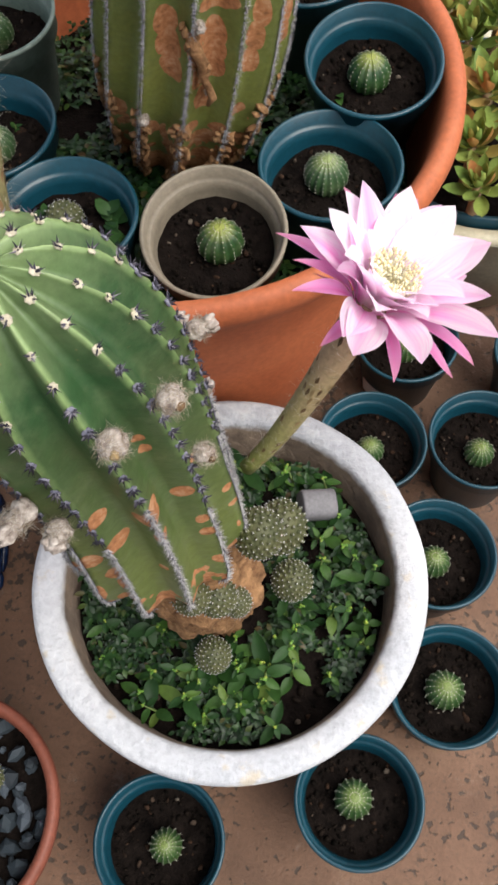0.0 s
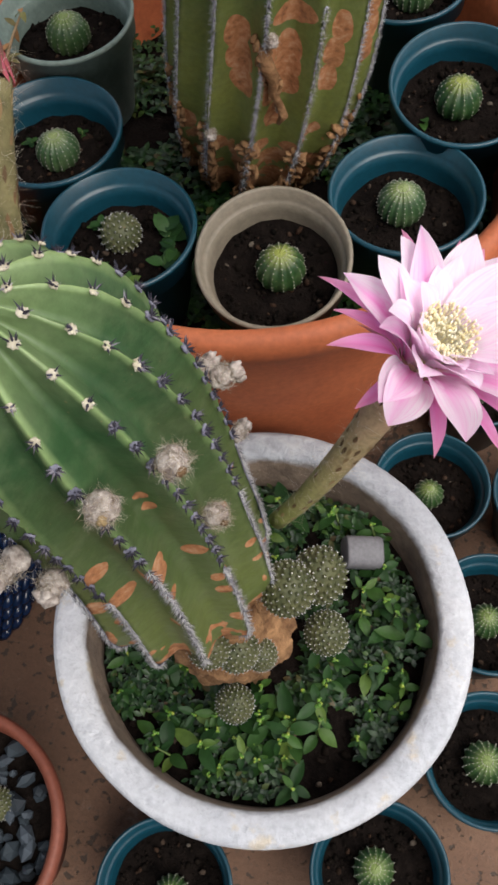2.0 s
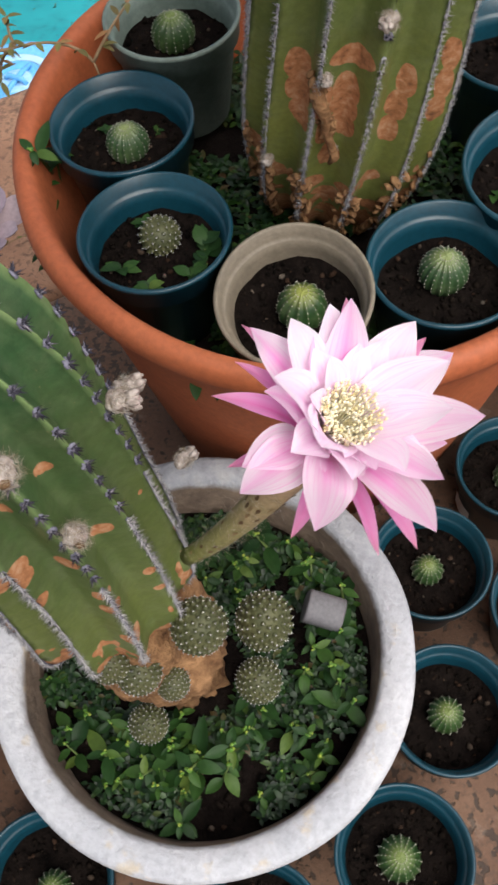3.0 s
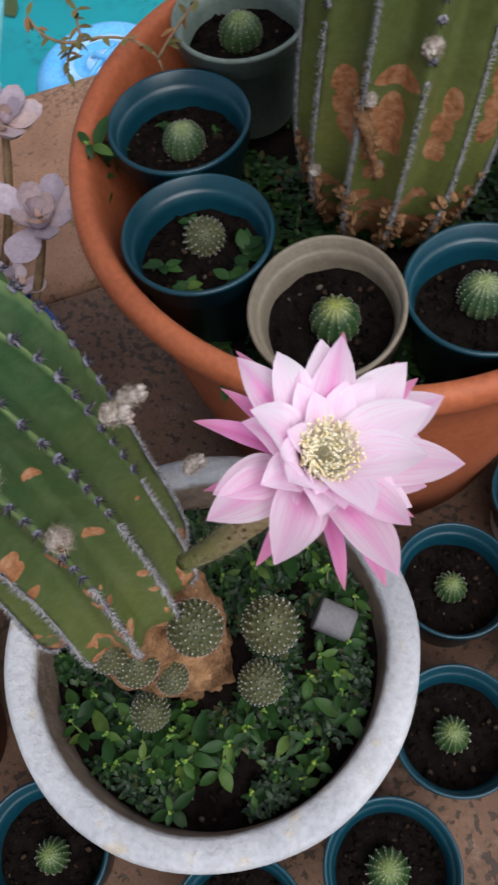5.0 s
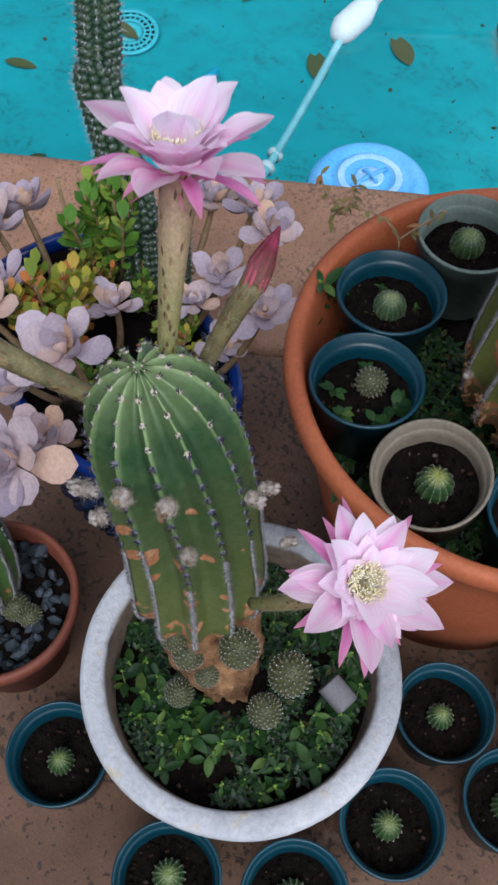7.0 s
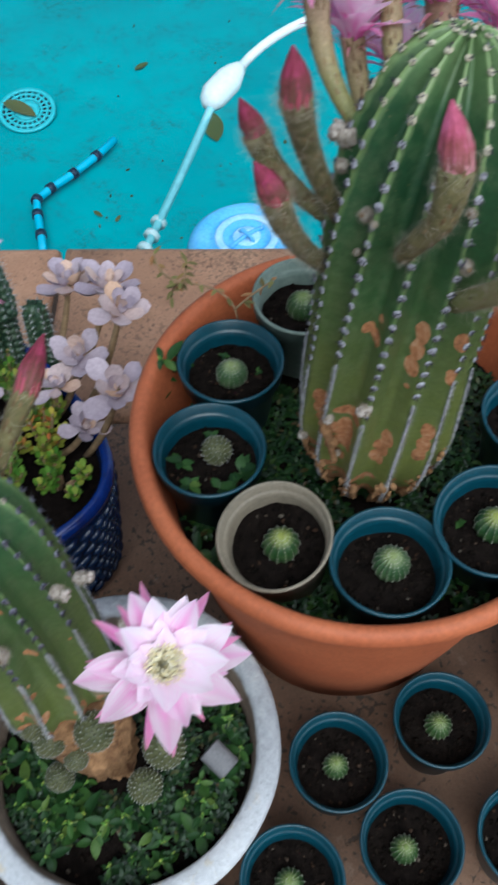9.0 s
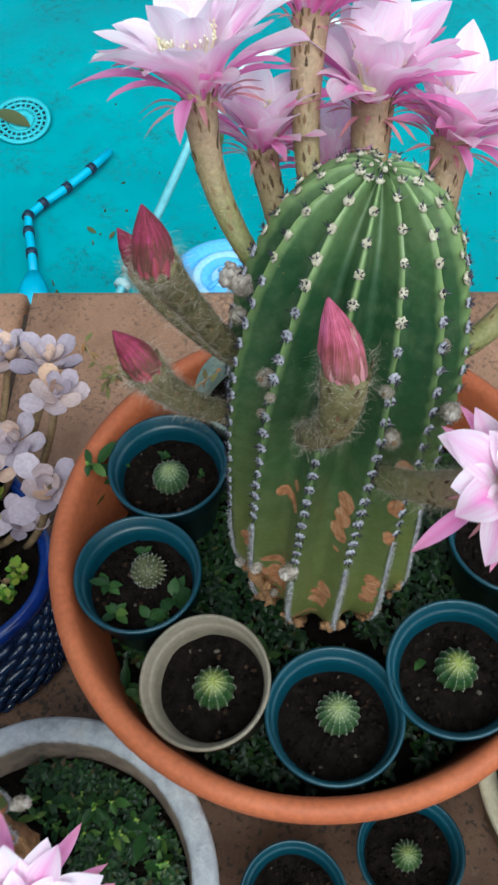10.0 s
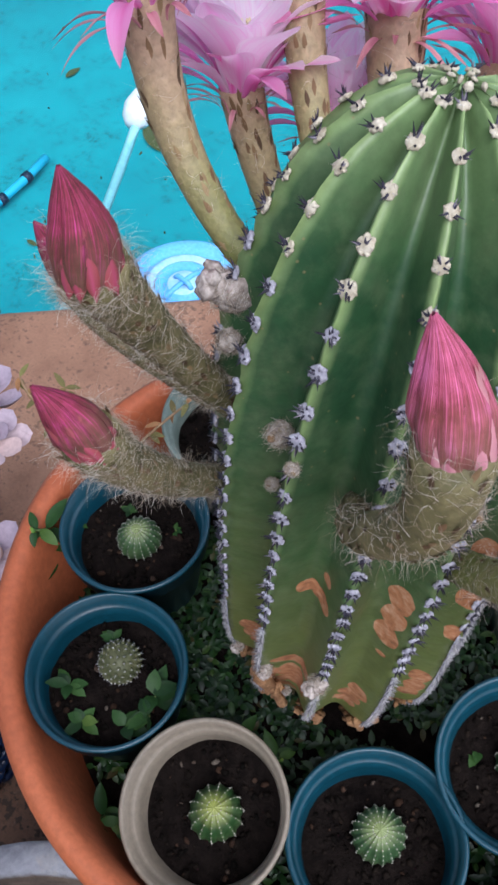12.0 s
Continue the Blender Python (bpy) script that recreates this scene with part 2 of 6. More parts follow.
def mat_whitewash():
    m, nt, b = nodes_of("whitewashed_cement")
    co = coords(nt)
    n1, n2, n3 = noise_fac(nt, 14, 5, 0.6, co), noise_fac(nt, 170, 5, 0.7, co), noise_fac(nt, 55, 4, 0.6, co)
    col = ramp(nt, n1, [(0.3, (0.38, 0.39, 0.42)), (0.65, (0.58, 0.58, 0.60))])
    col = mix(nt, ramp(nt, n3, [(0.58, (0, 0, 0)), (0.68, (1, 1, 1))]), col, (0.50, 0.44, 0.36))
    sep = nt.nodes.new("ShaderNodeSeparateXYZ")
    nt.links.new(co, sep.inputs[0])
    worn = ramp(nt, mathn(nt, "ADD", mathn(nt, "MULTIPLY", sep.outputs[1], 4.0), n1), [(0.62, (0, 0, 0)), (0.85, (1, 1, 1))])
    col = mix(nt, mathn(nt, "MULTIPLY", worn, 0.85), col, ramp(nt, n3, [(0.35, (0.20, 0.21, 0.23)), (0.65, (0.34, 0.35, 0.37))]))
    # Brown inner wall below the rim, with its shade mixed into the colour.
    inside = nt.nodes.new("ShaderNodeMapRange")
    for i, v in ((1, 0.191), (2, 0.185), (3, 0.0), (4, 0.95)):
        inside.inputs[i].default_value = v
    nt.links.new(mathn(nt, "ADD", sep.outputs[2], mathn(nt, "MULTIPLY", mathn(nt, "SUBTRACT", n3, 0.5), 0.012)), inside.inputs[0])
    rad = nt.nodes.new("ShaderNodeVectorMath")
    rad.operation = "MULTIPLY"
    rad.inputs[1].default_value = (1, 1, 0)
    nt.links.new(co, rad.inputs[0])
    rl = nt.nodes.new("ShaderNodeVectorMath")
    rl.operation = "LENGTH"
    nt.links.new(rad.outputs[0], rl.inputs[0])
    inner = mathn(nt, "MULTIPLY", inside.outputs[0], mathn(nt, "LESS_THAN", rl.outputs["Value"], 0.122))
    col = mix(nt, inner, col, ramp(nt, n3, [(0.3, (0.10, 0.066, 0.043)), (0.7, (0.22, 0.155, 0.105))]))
    col = mix(nt, 0.55, col, ramp(nt, n2, [(0.3, (0.36, 0.36, 0.36)), (0.6, (0.58, 0.58, 0.58))]), "OVERLAY")
    nt.links.new(col, b.inputs["Base Color"])
    b.inputs["Roughness"].default_value = 0.85
    bump(nt, b, mathn(nt, "ADD", n2, n3), 0.7, 0.003)
    return m


def mat_pool():
    m, nt, b = nodes_of("pool_paint")
    co = coords(nt)
    n1, n2, n3 = noise_fac(nt, 2.2, 5, 0.6, co), noise_fac(nt, 45, 5, 0.75, co), noise_fac(nt, 9, 5, 0.65, co)
    col = ramp(nt, n1, [(0.3, (0.009, 0.265, 0.315)), (0.6, (0.016, 0.350, 0.400)), (0.8, (0.034, 0.430, 0.475))])
    spk = ramp(nt, n2, [(0.50, (0, 0, 0)), (0.60, (1, 1, 1))])
    blot = ramp(nt, n3, [(0.45, (0, 0, 0)), (0.72, (1, 1, 1))])
    col = mix(nt, mathn(nt, "MULTIPLY", mathn(nt, "MULTIPLY", spk, blot), 0.9), col, (0.006, 0.085, 0.09))
    col = mix(nt, mathn(nt, "MULTIPLY", blot, 0.35), col, (0.012, 0.20, 0.215))
    nt.links.new(col, b.inputs["Base Color"])
    b.inputs["Roughness"].default_value = 0.7
    return m


def mat_water():
    m, nt, b = nodes_of("water")
    tr = nt.nodes.new("ShaderNodeBsdfTransparent")
    tr.inputs["Color"].default_value = (0.88, 0.98, 0.99, 1)
    gl = nt.nodes.new("ShaderNodeBsdfGlossy")
    gl.inputs["Roughness"].default_value = 0.02
    fr = node(nt, "ShaderNodeFresnel", IOR=1.33)
    bp = node(nt, "ShaderNodeBump", Strength=0.12, Distance=0.01)
    nt.links.new(noise_fac(nt, 7, 2), bp.inputs["Height"])
    nt.links.new(bp.outputs[0], gl.inputs["Normal"])
    mx = nt.nodes.new("ShaderNodeMixShader")
    nt.links.new(fr.outputs[0], mx.inputs["Fac"])
    nt.links.new(tr.outputs[0], mx.inputs[1])
    nt.links.new(gl.outputs[0], mx.inputs[2])
    nt.links.new(mx.outputs[0], nt.nodes["Material Output"].inputs["Surface"])
    return m


# Coping: paler clay with poolside sun in its colour; other pavers coloured as shaded.
COPING_CLAY_SUNLIT = mat_paver("coping_clay_sunlit", 1.60, 0.4)
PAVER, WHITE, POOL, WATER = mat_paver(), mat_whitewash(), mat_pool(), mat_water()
MORTAR = mat_two("joint_dirt", (0.035, 0.0245, 0.021), (0.077, 0.056, 0.042), 60, 0.95)
TERRA = mat_two("terracotta", (0.3345, 0.08364, 0.03054), (0.4218, 0.1201, 0.04654), 12, 0.62, 220, 0.2, 0.0008)
REDPOT = mat_two("red_terracotta", (0.140, 0.039, 0.022), (0.198, 0.060, 0.036), 20, 0.6, 260, 0.2, 0.0008)
SOIL = mat_two("potting_soil", (0.0038, 0.0030, 0.0027), (0.0120, 0.0088, 0.0074), 120, 0.95, 500, 0.8, 0.004, 0.03)
CRUMB = mat_island("soil_crumbs", [(0.0, (0.00288, 0.0024, 0.00192)), (0.85, (0.011, 0.0078, 0.006)), (0.96, (0.036, 0.02, 0.013)), (1.0, (0.09, 0.075, 0.06))], 0.9, 0.05)
BLUE = mat_two("blue_plastic", (0.0026, 0.0325, 0.0500), (0.0050, 0.0460, 0.0690), 25, 0.36, 300, 0.05, 0.0005, 0.5, 0.25)
BEIGE = mat_two("taupe_plastic", (0.153, 0.13, 0.09563), (0.2142, 0.1798, 0.1339), 25, 0.5, 260, 0.06, 0.0005)
GREYGREEN = mat_two("grey_green_plastic", (0.10, 0.14, 0.12), (0.17, 0.21, 0.18), 25, 0.5, 260, 0.06, 0.0005)
CREAM = mat_two("cream_plastic", (0.425, 0.391, 0.272), (0.51, 0.4675, 0.34), 25, 0.45, 260, 0.06, 0.0005)
GLAZE = mat_two("blue_glaze", (0.0035, 0.0098, 0.035), (0.007, 0.0224, 0.07), 30, 0.25, 200, 0.1, 0.0006, 0.6)
GLAZE_RIM = mat_two("bright_blue_glaze", (0.0033, 0.0165, 0.121), (0.0066, 0.033, 0.209), 30, 0.15, 200, 0.1, 0.0006, 0.6)
YOUNG_WOOL = mat_two("young_areole_wool", (0.30, 0.26, 0.18), (0.58, 0.53, 0.42), 300, 0.95, 900, 0.3, 0.0005, 0.1)
WOOL = mat_two("areole_wool", (0.17, 0.165, 0.20), (0.44, 0.43, 0.48), 300, 0.95, 900, 0.3, 0.0005, 0.1)
DARK_WOOL = mat_two("dark_areole_wool", (0.07, 0.07, 0.10), (0.24, 0.235, 0.29), 300, 0.95, 900, 0.3, 0.0005, 0.1)
SPINE = mat_island("spines", [(0.0, (0.012, 0.010, 0.016)), (0.8, (0.035, 0.032, 0.050)), (1.0, (0.22, 0.20, 0.23))], 0.6, 0.3)
PALE_SPINE = mat_island("pale_spines", [(0.0, (0.22, 0.21, 0.23)), (0.7, (0.46, 0.45, 0.46)), (1.0, (0.66, 0.64, 0.60))], 0.6, 0.3)
HAIR = mat_island("stalk_hair", [(0.0, (0.30, 0.23, 0.15)), (0.5, (0.52, 0.44, 0.34)), (1.0, (0.80, 0.75, 0.68))], 0.7, 0.2, 0.35)
SEED_SPINE = mat_island("seedling_spines", [(0.0, (0.22, 0.21, 0.17)), (1.0, (0.46, 0.44, 0.38))], 0.6, 0.3)
BUD_STALK = mat_two("bud_stalk_skin", (0.070, 0.066, 0.024), (0.19, 0.160, 0.070), 110, 0.7, 400, 0.6, 0.002)


def mat_stalk():
    """Flower tube: olive green foot, tan and pinkish towards the neck."""
    m, nt, b = nodes_of("stalk_skin")
    co = coords(nt)
    n1, n2 = noise_fac(nt, 60, 4, 0.6, co), noise_fac(nt, 420, 3, 0.6, co)
    uv = nt.nodes.new("ShaderNodeUVMap")
    us = nt.nodes.new("ShaderNodeSeparateXYZ")
    nt.links.new(uv.outputs[0], us.inputs[0])
    along = mathn(nt, "ADD", us.outputs[0], mathn(nt, "MULTIPLY", mathn(nt, "SUBTRACT", n1, 0.5), 0.5))
    col = ramp(nt, along, [(0.08, (0.135, 0.150, 0.035)), (0.42, (0.235, 0.205, 0.085)), (0.85, (0.36, 0.245, 0.150))])
    col = mix(nt, 0.6, col, ramp(nt, n2, [(0.3, (0.32, 0.32, 0.32)), (0.7, (0.68, 0.68, 0.68))]), "OVERLAY")
    nt.links.new(col, b.inputs["Base Color"])
    b.inputs["Roughness"].default_value = 0.6
    bump(nt, b, mix(nt, 0.5, n1, n2), 0.6, 0.002)
    return m


STALK = mat_stalk()
SCALE = mat_island("stalk_scales", [(0.0, (0.07, 0.045, 0.025)), (0.6, (0.17, 0.10, 0.05)), (1.0, (0.28, 0.20, 0.10))], 0.7, 0.2)
DEAD = mat_two("dried_flower", (0.16, 0.12, 0.10), (0.54, 0.48, 0.43), 260, 0.95, 500, 0.7, 0.003, 0.1)
CORK = mat_two("cork_trunk", (0.11, 0.052, 0.024), (0.36, 0.20, 0.095), 95, 0.9, 420, 1.0, 0.004, 0.2)
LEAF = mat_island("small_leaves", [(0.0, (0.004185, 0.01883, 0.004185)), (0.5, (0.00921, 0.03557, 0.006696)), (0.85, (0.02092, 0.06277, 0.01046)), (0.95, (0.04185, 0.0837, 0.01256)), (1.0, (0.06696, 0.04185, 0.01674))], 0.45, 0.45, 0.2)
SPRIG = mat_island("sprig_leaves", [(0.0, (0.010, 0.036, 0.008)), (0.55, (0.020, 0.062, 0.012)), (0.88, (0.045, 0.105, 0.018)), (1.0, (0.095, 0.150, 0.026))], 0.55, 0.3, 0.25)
STEM = mat_plain("stem_green", (0.08, 0.12, 0.03), 0.6)
TWIG = mat_two("dry_twig", (0.16, 0.10, 0.05), (0.30, 0.20, 0.11), 90, 0.8)
PETAL = mat_petal("petal_pink", (1.0, 0.93, 0.98), (0.95, 0.26, 0.70), (0.98, 0.70, 0.90), 0.6, 0.85)
PETAL_PALE = mat_petal("petal_white", (1, 0.975, 0.995), (0.98, 0.52, 0.83), (0.99, 0.90, 0.97), 0.5, 0.50)
SEPAL = mat_petal("sepal_deep_pink", (0.96, 0.42, 0.78), (0.90, 0.17, 0.56), (0.66, 0.32, 0.34), 0.55)
SEPAL_DARK = mat_petal("sepal_maroon", (0.30, 0.07, 0.07), (0.42, 0.07, 0.15), (0.16, 0.05, 0.04), 0.15)
WISP = mat_petal("sepal_brownish_pink", (0.66, 0.34, 0.36), (0.58, 0.20, 0.27), (0.26, 0.12, 0.08), 0.3)


def mat_bud(name, brown, dark, main, light):
    """Furled bud: brown at the foot, streaked lengthwise in dark red, rose and bright pink."""
    m, nt, b = nodes_of(name)
    uv = nt.nodes.new("ShaderNodeUVMap")
    us = nt.nodes.new("ShaderNodeSeparateXYZ")
    nt.links.new(uv.outputs[0], us.inputs[0])
    mp = nt.nodes.new("ShaderNodeMapping")
    mp.inputs["Scale"].default_value = (1.3, 11, 1)
    nt.links.new(uv.outputs[0], mp.inputs["Vector"])
    co = coords(nt)
    wave = noise_fac(nt, 1.3, 4, 0.65, mp.outputs[0])
    big, fine = noise_fac(nt, 110, 3, 0.6, co), noise_fac(nt, 600, 3, 0.6, co)
    col = ramp(nt, mathn(nt, "ADD", mathn(nt, "MULTIPLY", wave, 0.7), mathn(nt, "MULTIPLY", big, 0.3)), [(0.43, dark), (0.52, main), (0.62, light)])
    foot = ramp(nt, mathn(nt, "ADD", us.outputs[0], mathn(nt, "MULTIPLY", mathn(nt, "SUBTRACT", wave, 0.5), 0.7)), [(0.14, (1, 1, 1)), (0.52, (0, 0, 0))])
    col = mix(nt, mathn(nt, "MULTIPLY", foot, 0.85), col, brown)
    seam = ramp(nt, mathn(nt, "ABSOLUTE", mathn(nt, "SUBTRACT", us.outputs[1], 0.5)), [(0.40, (0, 0, 0)), (0.50, (1, 1, 1))])
    col = mix(nt, mathn(nt, "MULTIPLY", seam, 0.7), col, dark)
    col = mix(nt, 0.3, col, ramp(nt, fine, [(0.3, (0.3, 0.3, 0.3)), (0.7, (0.7, 0.7, 0.7))]), "OVERLAY")
    nt.links.new(col, b.inputs["Base Color"])
    b.inputs["Roughness"].default_value = 0.6
    b.inputs["Specular IOR Level"].default_value = 0.25
    bump(nt, b, mix(nt, 0.3, wave, fine), 0.6, 0.0012)
    return m


BUD = mat_bud("bud_red_pink", (0.13, 0.070, 0.045), (0.080, 0.014, 0.018), (0.23, 0.030, 0.055), (0.46, 0.05, 0.21))
BUD_PALE = mat_bud("bud_rose_pink", (0.22, 0.10, 0.07), (0.20, 0.035, 0.045), (0.48, 0.10, 0.17), (0.76, 0.20, 0.42))
STAMEN = mat_island("stamens", [(0.0, (0.96, 0.86, 0.52)), (1.0, (0.99, 0.96, 0.84))], 0.6, 0.3, 0.3)
THROAT = mat_two("flower_throat", (0.55, 0.52, 0.22), (0.78, 0.72, 0.42), 200, 0.6)
GHOST = mat_island("ghost_plant_leaves", [(0.0, (0.33, 0.27, 0.33)), (0.5, (0.45, 0.37, 0.42)), (0.8, (0.52, 0.39, 0.37)), (1.0, (0.58, 0.38, 0.27))], 0.6, 0.3)
SEDUM = mat_island("sedum_leaves", [(0.0, (0.13, 0.20, 0.025)), (0.45, (0.30, 0.32, 0.04)), (0.7, (0.42, 0.34, 0.05)), (0.85, (0.55, 0.24, 0.06)), (1.0, (0.60, 0.16, 0.06))], 0.4, 0.4, 0.1)
JADE = mat_island("jade_leaves", [(0.0, (0.06, 0.16, 0.02)), (0.6, (0.13, 0.26, 0.03)), (1.0, (0.30, 0.34, 0.05))], 0.35, 0.45, 0.1)
ALOE = mat_island("rosette_leaves", [(0.0, (0.14, 0.22, 0.05)), (0.5, (0.26, 0.34, 0.08)), (0.8, (0.38, 0.34, 0.09)), (1.0, (0.42, 0.16, 0.06))], 0.4, 0.4, 0.1)
STONE = mat_island("blue_grey_gravel", [(0.0, (0.007, 0.0095, 0.013)), (0.6, (0.020, 0.029, 0.037)), (1.0, (0.055, 0.068, 0.085))], 0.75, 0.4)
GREY = mat_two("grey_plastic", (0.105, 0.100, 0.108), (0.155, 0.150, 0.158), 60, 0.6, 400, 0.2, 0.0006)
PIPE = mat_two("white_pipe", (0.62, 0.74, 0.76), (0.70, 0.80, 0.82), 8, 0.35, 120, 0.05, 0.0005)
# Lower hose: fading under the reflecting water is put into this pale blue.
VEILED_HOSE = mat_two("water_veiled_hose", (0.20, 0.52, 0.58), (0.30, 0.60, 0.66), 6, 0.3, 90, 0.05, 0.0005)
FLOAT_PALE = mat_two("pale_blue_plastic", (0.26, 0.58, 0.90), (0.52, 0.76, 0.95), 22, 0.25, 90, 0.05, 0.0005, 0.5)
HOSE = mat_plain("blue_hose", (0.05, 0.50, 0.75), 0.4)
RUBBER = mat_plain("black_ring", (0.01, 0.02, 0.05), 0.5)
FLOAT = mat_two("light_blue_plastic", (0.10, 0.42, 0.85), (0.20, 0.55, 0.92), 15, 0.25, 200, 0.02, 0.0005, 0.5)
GRATE = mat_plain("drain_plastic", (0.08, 0.52, 0.60), 0.5)
DARKHOLE = mat_plain("drain_well", (0.005, 0.03, 0.05), 0.8)
DEADLEAF = mat_island("fallen_leaves", [(0.0, (0.03, 0.05, 0.02)), (0.6, (0.09, 0.10, 0.03)), (1.0, (0.16, 0.12, 0.05))], 0.6, 0.3)
LABEL = mat_plain("label_paper", (0.7, 0.72, 0.72), 0.6)
DRYLEAF = mat_island("dry_runner_leaves", [(0.0, (0.10, 0.08, 0.03)), (0.6, (0.16, 0.15, 0.05)), (1.0, (0.28, 0.14, 0.06))], 0.7, 0.2)


# ---- building blocks ----
class Shape:
    """Collects pieces of one mesh: points, faces and texture places."""

    def __init__(self):
        self.v, self.f, self.uv = [], [], []

    def add(self, pts, faces, uvs=None):
        k = len(self.v)
        self.v += [tuple(p) for p in pts]
        self.uv += list(uvs) if uvs is not None else [(0.5, 0.5)] * len(pts)
        self.f += [tuple(i + k for i in q) for q in faces]

    def mesh(self, name, mat, smooth=True):
        me = bpy.data.meshes.new(name)
        me.from_pydata(self.v, [], self.f)
        lay = me.uv_layers.new(name="UVMap")
        idx = np.empty(len(me.loops), dtype=np.int32)
        me.loops.foreach_get("vertex_index", idx)
        lay.data.foreach_set("uv", np.array(self.uv, dtype=np.float32)[idx].ravel())
        me.polygons.foreach_set("use_smooth", [smooth] * len(me.polygons))
        me.materials.append(mat)
        me.update()
        return me


def part(name, sh, mat, parent, label="", m=None, kind="", smooth=True):
    """One mesh object under a thing or a part; sh is a Shape or a mesh that is shared."""
    me = sh.mesh(name, mat, smooth) if isinstance(sh, Shape) else sh
    ob = new(name, me)
    ob.parent = parent
    if m is not None:
        ob.matrix_local = m
    return tagged(ob, label, kind=kind)


def thing(name, at, label, category, group="", kind=""):
    ob = new(name)
    ob.empty_display_size = 0.02
    ob.location = at
    return tagged(ob, label, category, group, kind)


def solid(name, sh, mat, at, label, category, group="", kind="", smooth=True):
    ob = new(name, sh.mesh(name, mat, smooth))
    ob.location = at
    return tagged(ob, label, category, group, kind)


def frame_of(d):
    d = Vector(d).normalized()
    a = Vector((0, 0, 1)) if abs(d.z) < 0.9 else Vector((1, 0, 0))
    x = a.cross(d).normalized()
    return x, d.cross(x), d


def tube(sh, path, radii, n=8, caps=True, u0=0.0, u1=1.0):
    """A round tube along a path of points."""
    path = [Vector(p) for p in path]
    pts, uvs, faces = [], [], []
    ref = None
    m = len(path)
    for i, p in enumerate(path):
        d = (path[min(i + 1, m - 1)] - path[max(i - 1, 0)]).normalized()
        if ref is None:
            ref = frame_of(d)[0]
        ref = (ref - d * ref.dot(d)).normalized()
        side = d.cross(ref)
        for j in range(n):
            a = 2 * math.pi * j / n
            pts.append(p + (ref * math.cos(a) + side * math.sin(a)) * radii[i])
            uvs.append((u0 + (u1 - u0) * i / (m - 1), j / n))
    for i in range(m - 1):
        for j in range(n):
            k = (j + 1) % n
            faces.append((i * n + j, i * n + k, (i + 1) * n + k, (i + 1) * n + j))
    if caps:
        faces.append(tuple(range(n))[::-1])
        faces.append(tuple(range((m - 1) * n, m * n)))
    sh.add(pts, faces, uvs)


def bezier(a, b, c, n):
    a, b, c = Vector(a), Vector(b), Vector(c)
    return [a * (1 - t) ** 2 + b * 2 * t * (1 - t) + c * t * t for t in (i / (n - 1) for i in range(n))]


def lathe(sh, profile, n=48, wob=0.0, at=(0, 0, 0), seed=0.0, closed=True):
    """Turns a profile of (radius, height) round the upright axis."""
    pts, faces, uvs = [], [], []
    m = len(profile)
    for i, (r, z) in enumerate(profile):
        for j in range(n):
            a = 2 * math.pi * j / n
            w = wob * noise.noise(Vector((math.cos(a) * 2 + seed, math.sin(a) * 2, z * 12 + i * 0.1)))
            pts.append((at[0] + (r + w) * math.cos(a), at[1] + (r + w) * math.sin(a), at[2] + z + (0.4 * w if wob else 0)))
            uvs.append((i / m, j / n))
    for i in range(m - 1 + (1 if closed else 0)):
        for j in range(n):
            k, i2 = (j + 1) % n, (i + 1) % m
            faces.append((i * n + j, i * n + k, i2 * n + k, i2 * n + j))
    sh.add(pts, faces, uvs)


def disc(sh, r, z, rings=8, n=40, rough=0.0, scale=60.0, seed=0.0, dome=0.0, at=(0, 0, 0)):
    """An uneven round sheet of soil."""
    pts, faces = [(at[0], at[1], at[2] + z + dome)], []
    for i in range(1, rings + 1):
        q = r * i / rings
        for j in range(n):
            a = 2 * math.pi * j / n
            x, y = q * math.cos(a), q * math.sin(a)
            pts.append((at[0] + x, at[1] + y, at[2] + z + dome * (1 - (i / rings) ** 2) + rough * noise.noise(Vector((x * scale + seed, y * scale, seed)))))
    faces += [(0, 1 + j, 1 + (j + 1) % n) for j in range(n)]
    for i in range(rings - 1):
        for j in range(n):
            k = (j + 1) % n
            b = 1 + i * n
            faces.append((b + j, b + n + j, b + n + k, b + k))
    sh.add(pts, faces)


PHI = (1 + 5 ** 0.5) / 2
ICO_V = [Vector(p).normalized() for p in ((-1, PHI, 0), (1, PHI, 0), (-1, -PHI, 0), (1, -PHI, 0), (0, -1, PHI), (0, 1, PHI), (0, -1, -PHI), (0, 1, -PHI), (PHI, 0, -1), (PHI, 0, 1), (-PHI, 0, -1), (-PHI, 0, 1))]
ICO_F = ((0, 11, 5), (0, 5, 1), (0, 1, 7), (0, 7, 10), (0, 10, 11), (1, 5, 9), (5, 11, 4), (11, 10, 2), (10, 7, 6), (7, 1, 8), (3, 9, 4), (3, 4, 2), (3, 2, 6), (3, 6, 8), (3, 8, 9), (4, 9, 5), (2, 4, 11), (6, 2, 10), (8, 6, 7), (9, 8, 1))


